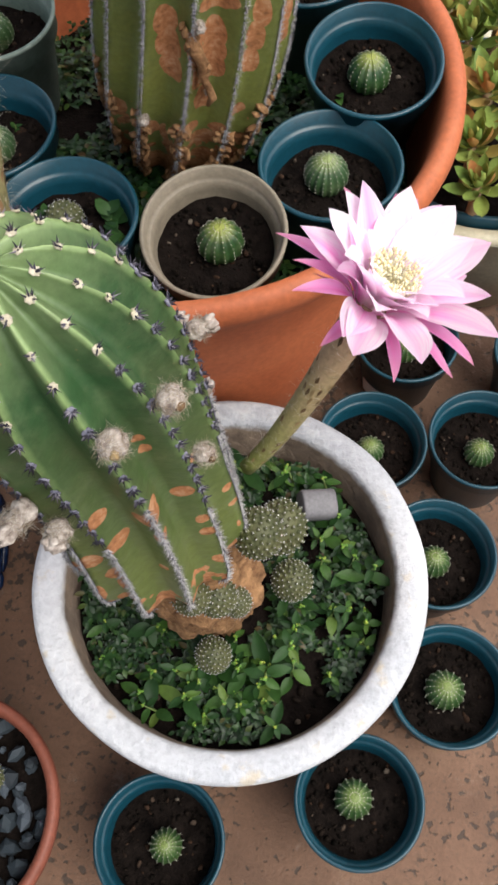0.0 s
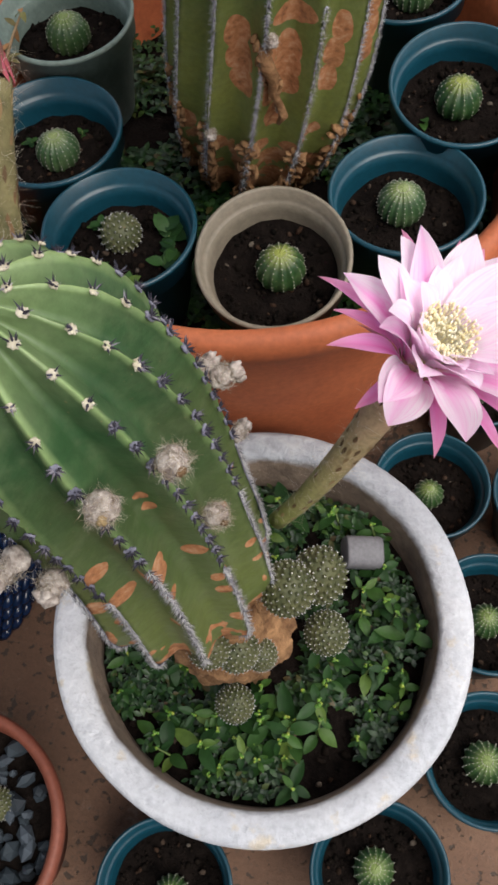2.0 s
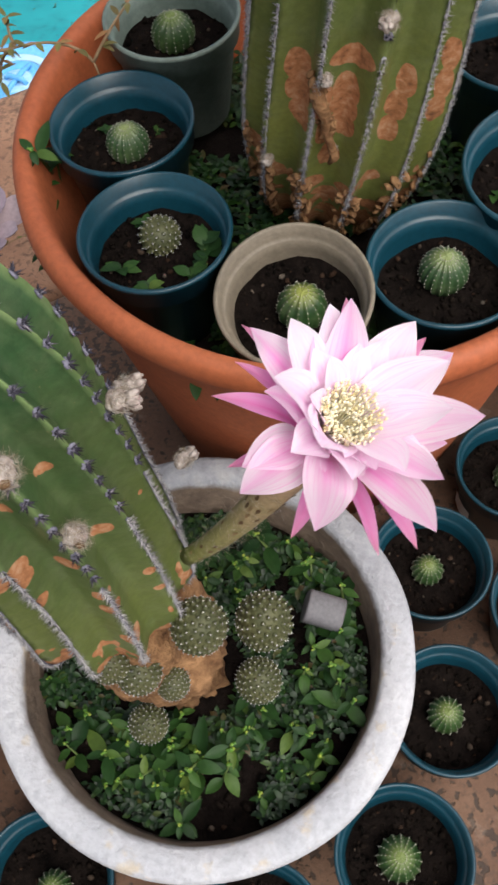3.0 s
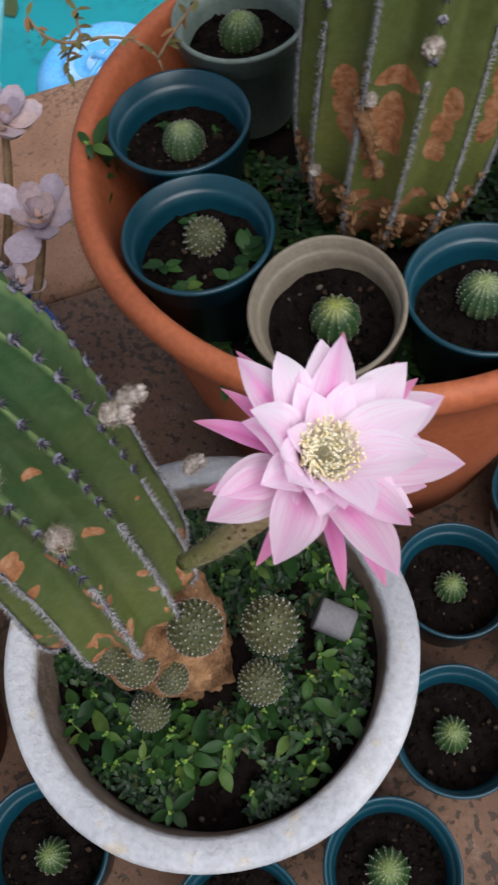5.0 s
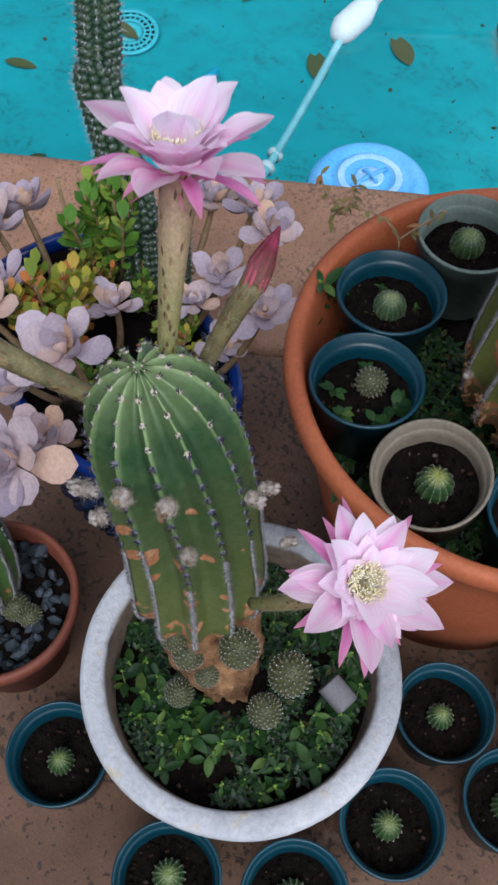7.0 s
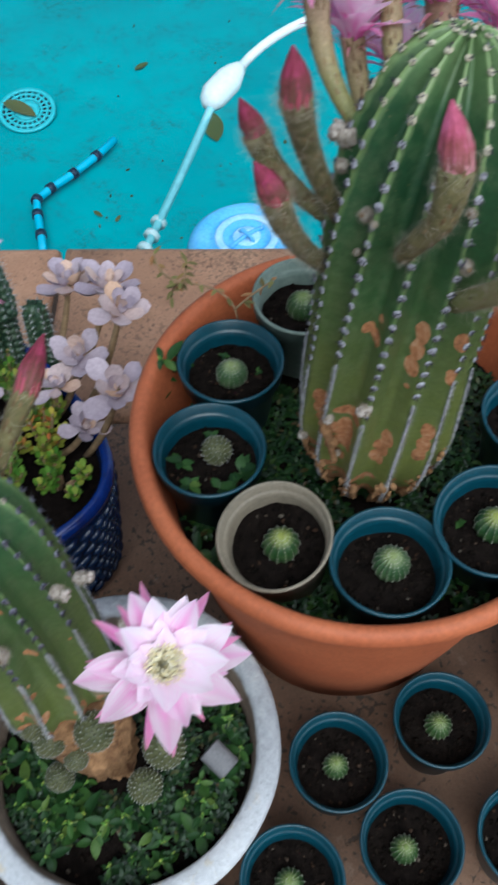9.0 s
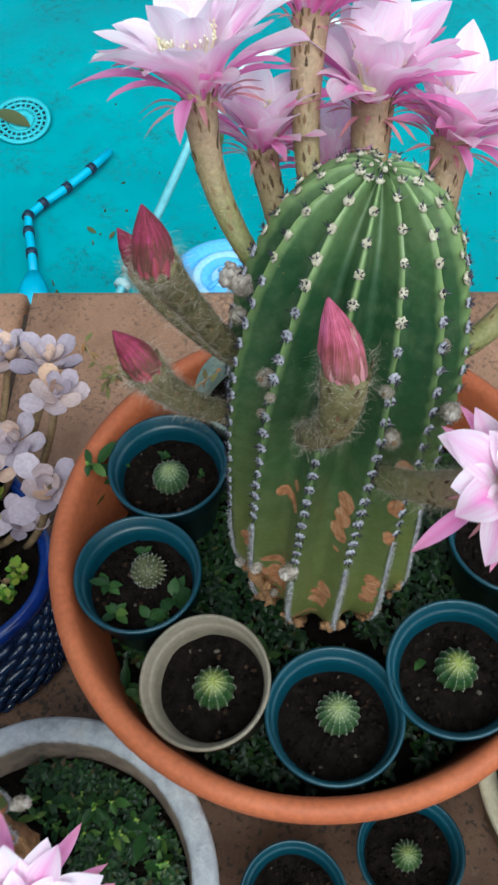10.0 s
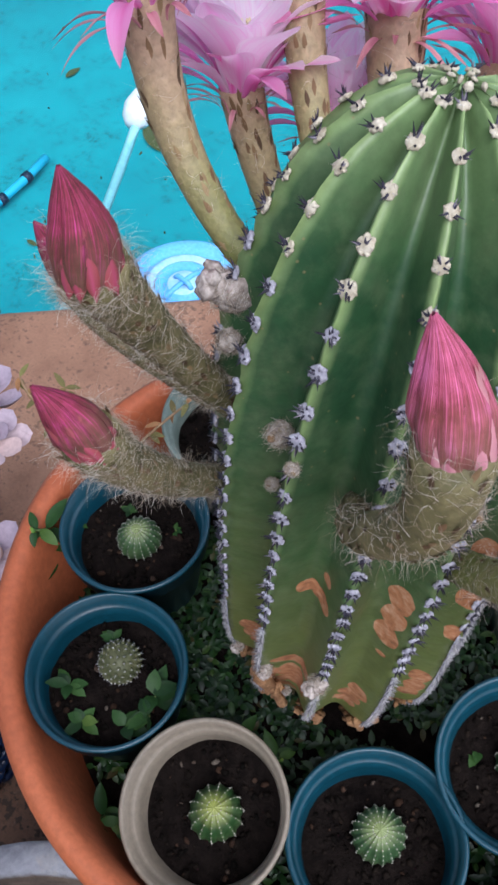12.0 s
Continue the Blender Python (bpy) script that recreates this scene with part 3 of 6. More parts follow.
def blob(sh, at, r, rng, rough=0.25, stretch=(1, 1, 1), fine=0):
    """A small lumpy pebble, crumb or tuft."""
    vs, fs = list(ICO_V), list(ICO_F)
    for _ in range(fine):
        mid, nf = {}, []

        def half(a, b):
            key = (min(a, b), max(a, b))
            if key not in mid:
                mid[key] = len(vs)
                vs.append(((vs[a] + vs[b]) / 2).normalized())
            return mid[key]
        for a, b, c in fs:
            ab, bc, ca = half(a, b), half(b, c), half(c, a)
            nf += [(a, ab, ca), (b, bc, ab), (c, ca, bc), (ab, bc, ca)]
        fs = nf
    o = Vector((rng.uniform(0, 99), rng.uniform(0, 99), rng.uniform(0, 99)))
    rot = Euler((rng.uniform(0, 6), rng.uniform(0, 6), rng.uniform(0, 6))).to_matrix() if rough > 0.15 else Matrix.Identity(3)
    sh.add([Vector(at) + rot @ Vector([v[k] * stretch[k] * r * (1 + rough * noise.noise(v * 1.7 + o)) for k in range(3)]) for v in vs], fs)


def spike(sh, at, d, length, r, n=3):
    x, y, d = frame_of(d)
    at = Vector(at)
    pts = [at + (x * math.cos(2 * math.pi * j / n) + y * math.sin(2 * math.pi * j / n)) * r for j in range(n)] + [at + d * length]
    sh.add(pts, [(j, (j + 1) % n, n) for j in range(n)])


def strand(sh, at, d, length, r, rng, droop=0.3, n=4):
    """A thin curved hair, as a narrow three-sided blade."""
    p, d = Vector(at), Vector(d).normalized()
    bend = Vector((rng.uniform(-1, 1), rng.uniform(-1, 1), rng.uniform(-1, 0.4))) * droop
    path = []
    for _ in range(n):
        path.append(p)
        p = p + d * (length / (n - 1))
        d = (d + bend / (n - 1)).normalized()
    tube(sh, path, [r * (1 - 0.8 * i / (n - 1)) for i in range(n)], 3, False)


def leaf_pts(length, width, curl=0.3, cup=0.25, nl=6, nw=4, belly=0.45, tip=1.0, thick=0.0):
    """A pointed leaf from the origin along +x, its face up (+z)."""
    pts, faces, uvs = [], [], []
    ang, x, z = 0.0, 0.0, 0.0
    for i in range(nl + 1):
        u = i / nl
        w = width * 0.5 * (math.sin(math.pi * min(1, u ** (math.log(0.5) / math.log(belly)))) ** (0.75 * tip) if 0 < u < 1 else 0.06 * (1 - u))
        for j in range(nw + 1):
            v = j / nw * 2 - 1
            pts.append((x + cup * w * v * v * math.sin(ang), v * w, z + cup * w * v * v * math.cos(ang)))
            uvs.append((u, j / nw))
        ang -= curl / nl
        x += length / nl * math.cos(ang)
        z += length / nl * math.sin(ang)
    k = nw + 1
    for i in range(nl):
        for j in range(nw):
            faces.append((i * k + j, (i + 1) * k + j, (i + 1) * k + j + 1, i * k + j + 1))
    if thick:
        n0 = len(pts)
        pts += [(px, py, pz - thick * math.sin(math.pi * min(0.97, max(0.06, uv[0]))) * (1 - abs(uv[1] * 2 - 1) ** 2.2)) for (px, py, pz), uv in zip(pts, uvs)]
        uvs += uvs[:n0]
        faces += [tuple(i + n0 for i in q[::-1]) for q in faces]
    return pts, faces, uvs


def add_leaf(sh, m, *args, **kw):
    pts, faces, uvs = leaf_pts(*args, **kw)
    sh.add([m @ Vector(p) for p in pts], faces, uvs)


def toward(d, up=(0, 0, 1), at=(0, 0, 0)):
    """A pose whose x axis runs along d, with z as near to up as may be."""
    x = Vector(d).normalized()
    y = Vector(up).cross(x)
    y = y.normalized() if y.length > 1e-6 else Vector((0, 1, 0))
    z = x.cross(y)
    m = Matrix((x, y, z)).transposed().to_4x4()
    m.translation = at
    return m


# ---- ribbed cacti ----
class Ribbed:
    """A ribbed column: an axis through points, a profile of (way along it, radius), sharp ribs."""

    def __init__(self, axis, profile, ribs, depth, turn=0.0, wobble=0.0, twist=0.0):
        self.axis, self.profile, self.ribs, self.depth, self.turn, self.wobble, self.twist = [Vector(p) for p in axis], profile, ribs, depth, turn, wobble, twist

    def centre(self, s):
        a, b, c = self.axis
        return a * (1 - s) ** 2 + b * 2 * s * (1 - s) + c * s * s

    def way(self, s):
        a, b, c = self.axis
        return ((b - a) * (1 - s) + (c - b) * s).normalized()

    def point(self, s, r, theta):
        x, y, d = frame_of((0, 0, 1))
        w = self.way(min(max(s, 0), 1))
        q = Vector((0, 0, 1)).rotation_difference(w)
        x, y = q @ Vector((1, 0, 0)), q @ Vector((0, 1, 0))
        c = self.centre(s) if s <= 1 else self.centre(1) + w * (s - 1)
        return c + (x * math.cos(theta) + y * math.sin(theta)) * r

    def crest(self, k, s, r):
        th = 2 * math.pi * k / self.ribs + self.turn + self.twist * (s - 0.3) + self.wobble * math.sin(5 * s + k)
        return self.point(s, r, th), th

    def body(self, per=10, notch=0.0, count=38):
        sh = Shape()
        n = self.ribs * per
        rings = [self.profile[0]]
        for (s0, r0), (s1, r1) in zip(self.profile, self.profile[1:]):
            k = max(1, int(abs(s1 - s0) / 0.011)) if notch else 1
            rings += [(s0 + (s1 - s0) * q / k, r0 + (r1 - r0) * q / k) for q in range(1, k + 1)]
        pts, uvs, faces = [], [], []
        for i, (s, r) in enumerate(rings):
            dep = self.depth * (0.62 + 0.44 * max(0.0, min(1.0, s)))
            for j in range(n):
                k, f = divmod(j, per)
                u = 0.0 if f == 0 else 1 - abs(f / per - 0.5) * 2  # 0 on the crest, 1 in the valley
                th = 2 * math.pi * j / n + self.turn + self.twist * (s - 0.3) + self.wobble * math.sin(5 * s + k)
                rr = r - dep * (min(1.0, 1.25 * u ** 0.85) if r > 0.008 else 0.5) * min(1, r / 0.02)
                o = Vector((math.cos(th), math.sin(th), 0))
                rr *= 1 + 0.022 * noise.noise(o * 2 + Vector((0, 0, s * 9))) + 0.012 * noise.noise(o * 7 + Vector((4, 0, s * 26)))
                if notch and r > 0.02:
                    rr += notch * (1 - u) ** 1.5 * math.sin(2 * math.pi * count * s + k * 1.7)
                pts.append(self.point(s, max(rr, 0.0004), th))
                uvs.append((u, s))
        for i in range(len(rings) - 1):
            for j in range(n):
                k = (j + 1) % n
                faces.append((i * n + j, i * n + k, (i + 1) * n + k, (i + 1) * n + j))
        faces.append(tuple(range((len(rings) - 1) * n, len(rings) * n)))
        sh.add(pts, faces, uvs)
        return sh

    def radius(self, s):
        p = self.profile
        for (s0, r0), (s1, r1) in zip(p, p[1:]):
            if s0 <= s <= s1:
                return r0 + (r1 - r0) * (s - s0) / max(1e-6, s1 - s0)
        return p[-1][1]


def dome_profile(low, s0, s1, r, dimple=0.006, n=9):
    """Lower points, then a rounded shoulder from s0 to the crown at s1."""
    out = list(low)
    for i in range(1, n + 1):
        a = math.pi / 2 * i / (n + 0.35)
        out.append((s0 + (s1 - s0) * math.sin(a), r * math.cos(a) ** 0.85))
    out.append((s1 - dimple * 0.3, 0.006))
    out.append((s1 - dimple, 0.002))
    return out


def areoles(cactus, col, rng, gap, tuft, spine, dense_below, count=9, young_from=0.86, felt=None):
    """Woolly tufts with short dark spines along every rib; close together, pale and bristly on the old wood."""
    wool, young, dark, pale = Shape(), Shape(), Shape(), Shape()
    s0 = col.profile[0][0]
    for k in range(col.ribs):
        last, _ = col.crest(k, s0, col.radius(s0))
        acc = rng.uniform(0, gap)
        steps = 700
        for i in range(1, steps):
            s = s0 + (1.0 - s0) * i / steps
            r = col.radius(s)
            if r < 0.0075:
                break
            p, th = col.crest(k, s, r)
            acc += (p - last).length
            last = p
            old = s < dense_below + 0.06 * math.sin(k * 2.3)
            need = gap * (0.17 * rng.uniform(0.6, 1.4) if old else rng.uniform(0.9, 1.1))
            if acc < need:
                continue
            acc = 0.0
            q, _ = col.crest(k, min(s + 0.004, 1.0), col.radius(min(s + 0.004, 1.0)))
            up = (q - p).normalized() if (q - p).length > 1e-7 else col.way(1.0)
            out = (p - col.centre(s - 0.05)).normalized()
            out = (out - up * out.dot(up)).normalized()
            side = up.cross(out)
            size = tuft * (0.42 if old else (0.85 if s > 0.93 else 1.0)) * rng.uniform(0.85, 1.15)
            m = Matrix((side, up, out)).transposed().to_4x4()
            m.translation = p - out * size * 0.15
            tmp = Shape()
            blob(tmp, (0, 0, 0), size * 0.86, rng, 0.13, (1.0, 1.1, 0.42), 2)
            for q in range(7):
                blob(tmp, (0.72 * size * math.cos(q * 0.9 + k), 0.78 * size * math.sin(q * 0.9 + k), 0), size * rng.uniform(0.22, 0.38), rng, 0.6, (1, 1, 0.6), 1)
            (young if s > young_from else wool).add([m @ Vector(v) for v in tmp.v], tmp.f)
            if old:
                for _ in range(13):
                    a = rng.uniform(0, 2 * math.pi)
                    d = out * rng.uniform(0.2, 1.2) + side * math.cos(a) * 1.1 + up * math.sin(a) * 0.8
                    spike(pale if rng.random() < 0.8 else dark, p, d, spine * rng.uniform(0.5, 1.2), spine * 0.055)
            else:
                for _ in range(count if s < 0.93 else 5):
                    a = rng.uniform(0, 2 * math.pi)
                    q = rng.uniform(0.15, 0.75)
                    d = out * rng.uniform(0.5, 1.1) + side * math.cos(a) * 0.8 + up * (math.sin(a) * 0.8 + 0.25)
                    spike(dark, p + out * size * 0.18 + (side * math.cos(a) + up * math.sin(a)) * size * q, d, spine * rng.uniform(0.55, 1.0), spine * 0.11, 4)
                for _ in range(4):
                    a = rng.uniform(math.pi, 2 * math.pi)
                    d = out * 0.25 + side * math.cos(a) + up * math.sin(a)
                    spike(pale, p, d, spine * rng.uniform(0.5, 0.9), spine * 0.04)
    top, w = col.centre(1.0), col.way(1.0)
    x, y, _ = frame_of(w)
    for i in range(7):
        a, q = i * 2.39996, 0.0055 * math.sqrt((i + 0.5) / 7)
        p = top + (x * math.cos(a) + y * math.sin(a)) * q + w * (0.0006 - q * 0.16)
        blob(young, p, tuft * rng.uniform(0.3, 0.5), rng, 0.4, (1, 1, 0.55), 2)
        for _ in range(1):
            spike(dark, p, w + (x * rng.uniform(-1, 1) + y * rng.uniform(-1, 1)) * 0.6, spine * rng.uniform(0.4, 0.7), spine * 0.06)
    part("areole_wool", wool, felt or WOOL, cactus, "felted greyish wool tufts along the ribs", kind="stuff")
    part("young_wool", young, YOUNG_WOOL, cactus, "cream wool tufts round the crown", kind="stuff")
    part("dark_spines", dark, SPINE, cactus, "short dark spines in small stars", kind="stuff")
    part("old_spines", pale, PALE_SPINE, cactus, "dense weathered grey spines on the lower ribs", kind="stuff")


# ---- flowers ----
def petal_mesh(name, mat, length, width, open0, open1, cup, seed):
    """A pointed petal that starts at the origin beside the +z axis and bends outward (+x) from open0 to open1 degrees off the axis."""
    rng = random.Random(seed * 7 + 1)
    nl, nw = 15, 8
    pts, faces, uvs = [], [], []
    x = z = 0.0
    ruffle, skew, flick = rng.uniform(2, 6), rng.uniform(-0.35, 0.35), rng.uniform(-25, 18)
    for i in range(nl + 1):
        u = i / nl
        a = radians(open0 + (open1 - open0) * u ** 0.75 + flick * max(0.0, u - 0.75) * 4)
        swell = 0.26 + 0.74 * math.sin(math.pi / 2 * min(1.0, u / 0.62)) ** 1.25
        w = width * 0.5 * swell * (1 - max(0.0, (u - 0.50) / 0.50) ** 2.3)
        twist = skew * max(0.0, u - 0.3)
        for j in range(nw + 1):
            v = j / nw * 2 - 1
            edge = 0.05 * width * abs(v) ** 3 * math.sin(u * 9 + ruffle + (2.1 if v > 0 else 0))
            lift = cup * w * abs(v) ** 1.7 + edge * min(1.0, 4 * (1 - u)) + twist * v * w - 0.05 * w * math.exp(-(v * 6) ** 2)
            pts.append((x - lift * math.cos(a), v * w + skew * 0.18 * length * u * u, z + lift * math.sin(a)))
            uvs.append((u, j / nw))
        x += length / nl * math.sin(a)
        z += length / nl * math.cos(a)
    k = nw + 1
    for i in range(nl):
        for j in range(nw):
            faces.append((i * k + j, (i + 1) * k + j, (i + 1) * k + j + 1, i * k + j + 1))
    sh = Shape()
    sh.add(pts, faces, uvs)
    return sh.mesh(name, mat)


PETALS = {
    "inner": [petal_mesh("petal", PETAL_PALE, 0.037, 0.0175, 12, 54, 0.34, s) for s in (1, 2, 11, 21)],
    "mid": [petal_mesh("petal", PETAL_PALE, 0.044, 0.0190, 20, 66, 0.28, s) for s in (3, 4, 12, 22)],
    "outer": [petal_mesh("petal", PETAL, 0.048, 0.0180, 30, 82, 0.22, s) for s in (5, 6, 13, 23)],
    "sepal": [petal_mesh("sepal", SEPAL, 0.047, 0.0098, 38, 112, 0.30, s) for s in (7, 8, 14, 24)],
    "wisp": [petal_mesh("sepal", WISP, 0.024, 0.0028, 45, 130, 0.2, s) for s in (9, 10, 15)],
}


def stamen_mesh():
    rng = random.Random(5)
    sh = Shape()
    for i in range(420):
        a, q = rng.uniform(0, 6.283), rng.uniform(0.15, 1.0) ** 0.7
        base = Vector((math.cos(a) * 0.0045 * q, math.sin(a) * 0.0045 * q, 0.004))
        top = Vector((math.cos(a + 0.3) * 0.0118 * q, math.sin(a + 0.3) * 0.0118 * q, 0.015 + 0.009 * q + rng.uniform(-0.0025, 0.0025)))
        tube(sh, [base, (base + top) / 2 + Vector((0, 0, 0.002)), top], [0.0003, 0.00026, 0.0002], 3, False)
        blob(sh, top, 0.0007, rng, 0.1, (0.8, 0.8, 1.5))
    return sh.mesh("stamens", STAMEN)


STAMENS = stamen_mesh()
sh = Shape()
lathe(sh, [(0.0004, 0.003), (0.003, 0.0032), (0.006, 0.006), (0.0085, 0.012), (0.0078, 0.012), (0.0055, 0.0075), (0.003, 0.0045), (0.0004, 0.004)], 24)
THROAT_MESH = sh.mesh("throat", THROAT)


def fuzzy_stalk(sh, hair, scales, path, r0, r1, rng, hairs=220, hair_len=0.012, scale_n=75, shag=0.4, fine=0.000045):
    """The scaly, hairy tube that carries a flower."""
    n = len(path)
    tube(sh, path, [r0 + (r1 - r0) * (i / (n - 1)) ** 1.5 for i in range(n)], 14)
    for kind, count in (("s", scale_n), ("h", hairs)):
        for _ in range(count):
            t = rng.uniform(0.03, 0.98) ** (0.8 if kind == "h" else 0.9)
            i = min(int(t * (n - 1)), n - 2)
            f = t * (n - 1) - i
            p = path[i].lerp(path[i + 1], f)
            d = (path[i + 1] - path[i]).normalized()
            x, y, _ = frame_of(d)
            a = rng.uniform(0, 6.283)
            o = x * math.cos(a) + y * math.sin(a)
            r = r0 + (r1 - r0) * t ** 1.5
            if kind == "s":
                m = toward(d + o * 0.12, o, p + o * r * 0.97)
                add_leaf(scales, m, 0.0046 + 0.0035 * t, 0.0017, curl=-0.1, cup=-0.3, nl=4, nw=2)
            else:
                strand(hair, p + o * r, o * rng.uniform(0.0, shag) + d * rng.uniform(-0.1, 0.9) + (x * math.sin(a) - y * math.cos(a)) * rng.uniform(-1.2, 1.2), hair_len * rng.uniform(0.3, 0.9), fine, rng, 3.6, 6)


def flower(cactus, path, size, facing, rng, r0=0.006, r1=0.0085, hairs=200, counts=(9, 11, 13, 12, 14), label="open pale pink blossom with cream stamens", spread=1.0, shut=0.0, wide=1.0):
    """A funnel flower: hairy tube, deep pink sepals, three rows of petals, stamens."""
    sh, hair, sc = Shape(), Shape(), Shape()
    path = [Vector(p) for p in path]
    fuzzy_stalk(sh, hair, sc, path, r0, r1, rng, hairs)
    st = part("flower", sh, STALK, cactus, label)
    part("tube_hair", hair, HAIR, st, "fine brownish hairs on the flower tube", kind="stuff")
    part("tube_scales", sc, SCALE, st, "dark pointed scales on the flower tube", kind="stuff")
    q = Vector((0, 0, 1)).rotation_difference(Vector(facing).normalized())
    neck = path[-1]
    base = Matrix.Translation(neck - q @ Vector((0, 0, 0.004))) @ q.to_matrix().to_4x4() @ Matrix.Scale(size, 4)
    for (kind, lift, rad), count in zip((("inner", 0.006, 0.0045), ("mid", 0.004, 0.0055), ("outer", 0.002, 0.0065), ("sepal", 0.0, 0.007), ("wisp", -0.004, 0.0078)), counts):
        o = rng.uniform(0, 6)
        for i in range(count):
            a = o + 2 * math.pi * i / count + rng.uniform(-0.14, 0.14)
            m = base @ Matrix.Rotation(a, 4, "Z") @ Matrix.Translation((rad, 0, lift)) @ Matrix.Rotation(radians(rng.uniform(-15, 15) - shut * (1.6 if kind in ("sepal", "wisp") else 0.7)) * spread, 4, "Y") @ Matrix.Rotation(radians(rng.uniform(-14, 14)), 4, "Z") @ Matrix.Scale(rng.uniform(0.74, 1.12), 4) @ Matrix.Diagonal((1, wide if kind not in ("sepal", "wisp") else 0.8, 1, 1))
            part("sepal" if kind in ("sepal", "wisp") else "petal", rng.choice(PETALS[kind]), None, st, m=m)
    part("throat", THROAT_MESH, None, st, "greenish flower throat", m=base)
    part("stamens", STAMENS, None, st, "cream stamens round a greenish throat", m=base, kind="stuff")
    return st


def bud(cactus, path, length, width, rng, r0=0.0055, r1=0.0085, hairs=1250, label="closed hairy flower bud with a pointed pink tip", tip_to=None, mat=None):
    """A closed bud: hairy stalk and overlapping twisted pink scales that come to a point."""
    sh, hair, sc = Shape(), Shape(), Shape()
    path = [Vector(p) for p in path]
    fuzzy_stalk(sh, hair, sc, path, r0, r1, rng, int(hairs * 1.2), 0.0095, 90, 0.8, 0.00005)
    st = part("bud", sh, BUD_STALK, cactus, label)
    dd = (path[-1] - path[-2]).normalized()
    hx, hy, _ = frame_of(dd)
    for _ in range(hairs // 3):
        a = rng.uniform(0, 6.283)
        o = hx * math.cos(a) + hy * math.sin(a)
        tang = hx * math.sin(a) - hy * math.cos(a)
        strand(hair, path[-1] + o * r1 * 1.02 + dd * rng.uniform(-0.010, 0.006), dd * rng.uniform(0.2, 1.0) + o * rng.uniform(0.0, 0.6) + tang * rng.uniform(-1, 1), rng.uniform(0.004, 0.010), 0.00005, rng, 3.6, 6)
    part("bud_hair", hair, HAIR, st, "long pale woolly hairs", kind="stuff")
    part("bud_scales", sc, SCALE, st, kind="stuff")
    d = (path[-1] - path[-2]).normalized() if tip_to is None else (Vector(tip_to) - path[-1]).normalized()
    length = length if tip_to is None else (Vector(tip_to) - path[-1]).length + 0.002
    tip = Shape()
    x, y, _ = frame_of(d)
    n, rows, folds = 96, 18, 8
    sway = x * rng.uniform(-1, 1) + y * rng.uniform(-1, 1)
    edge = [rng.uniform(-0.3, 0.3) for _ in range(folds)]
    rise = [rng.uniform(0.4, 1.3) for _ in range(folds)]
    pts, uvs, faces = [], [], []
    for i in range(rows + 1):
        u = i / rows
        r = width * 0.5 * (0.88 + 0.62 * u - 0.9 * u * u if u < 0.3 else 0.985 * (1 - ((u - 0.3) / 0.7) ** 1.5) + 0.02) + 0.0003
        for j in range(n):
            a = 2 * math.pi * j / n + 0.9 * u
            q = folds * j / n + 0.35 * u
            q += 0.5 * edge[int(q) % folds] * math.sin(math.pi * (q % 1.0))
            fold, k = q % 1.0, int(q) % folds
            rr = r * (0.90 + rise[k] * (0.10 * (1 - 0.5 * u) * math.sin(math.pi * fold) ** 0.6 + 0.11 * fold * (1 - 0.6 * u)) + 0.05 * noise.noise(Vector((a * 2, u * 5, width * 900))))
            pts.append(path[-1] - d * 0.002 + d * length * u * (1 + 0.03 * edge[k] * u) + sway * (0.0022 * u * u) + (x * math.cos(a) + y * math.sin(a)) * rr)
            uvs.append((u * 0.9, fold))
    for i in range(rows):
        for j in range(n):
            k = (j + 1) % n
            faces.append((i * n + j, i * n + k, (i + 1) * n + k, (i + 1) * n + j))
    tip.add(pts, faces, uvs)
    part("bud_tip", tip, mat or BUD, st, "tightly furled reddish pink petals")
    for k in range(11):
        a = 2 * math.pi * k / 11 + rng.uniform(-0.2, 0.2)
        o = x * math.cos(a) + y * math.sin(a)
        ln = length * rng.uniform(0.45, 0.80)
        lf = Shape()
        add_leaf(lf, toward(d + o * 0.14, o, path[-1] - d * 0.005 + o * width * 0.50), ln, width * rng.uniform(0.22, 0.36), curl=0.42, cup=-0.6, nl=7, nw=4, belly=0.4)
        part("sepal", lf, SEPAL_DARK if mat is None else WISP, st)
    return st


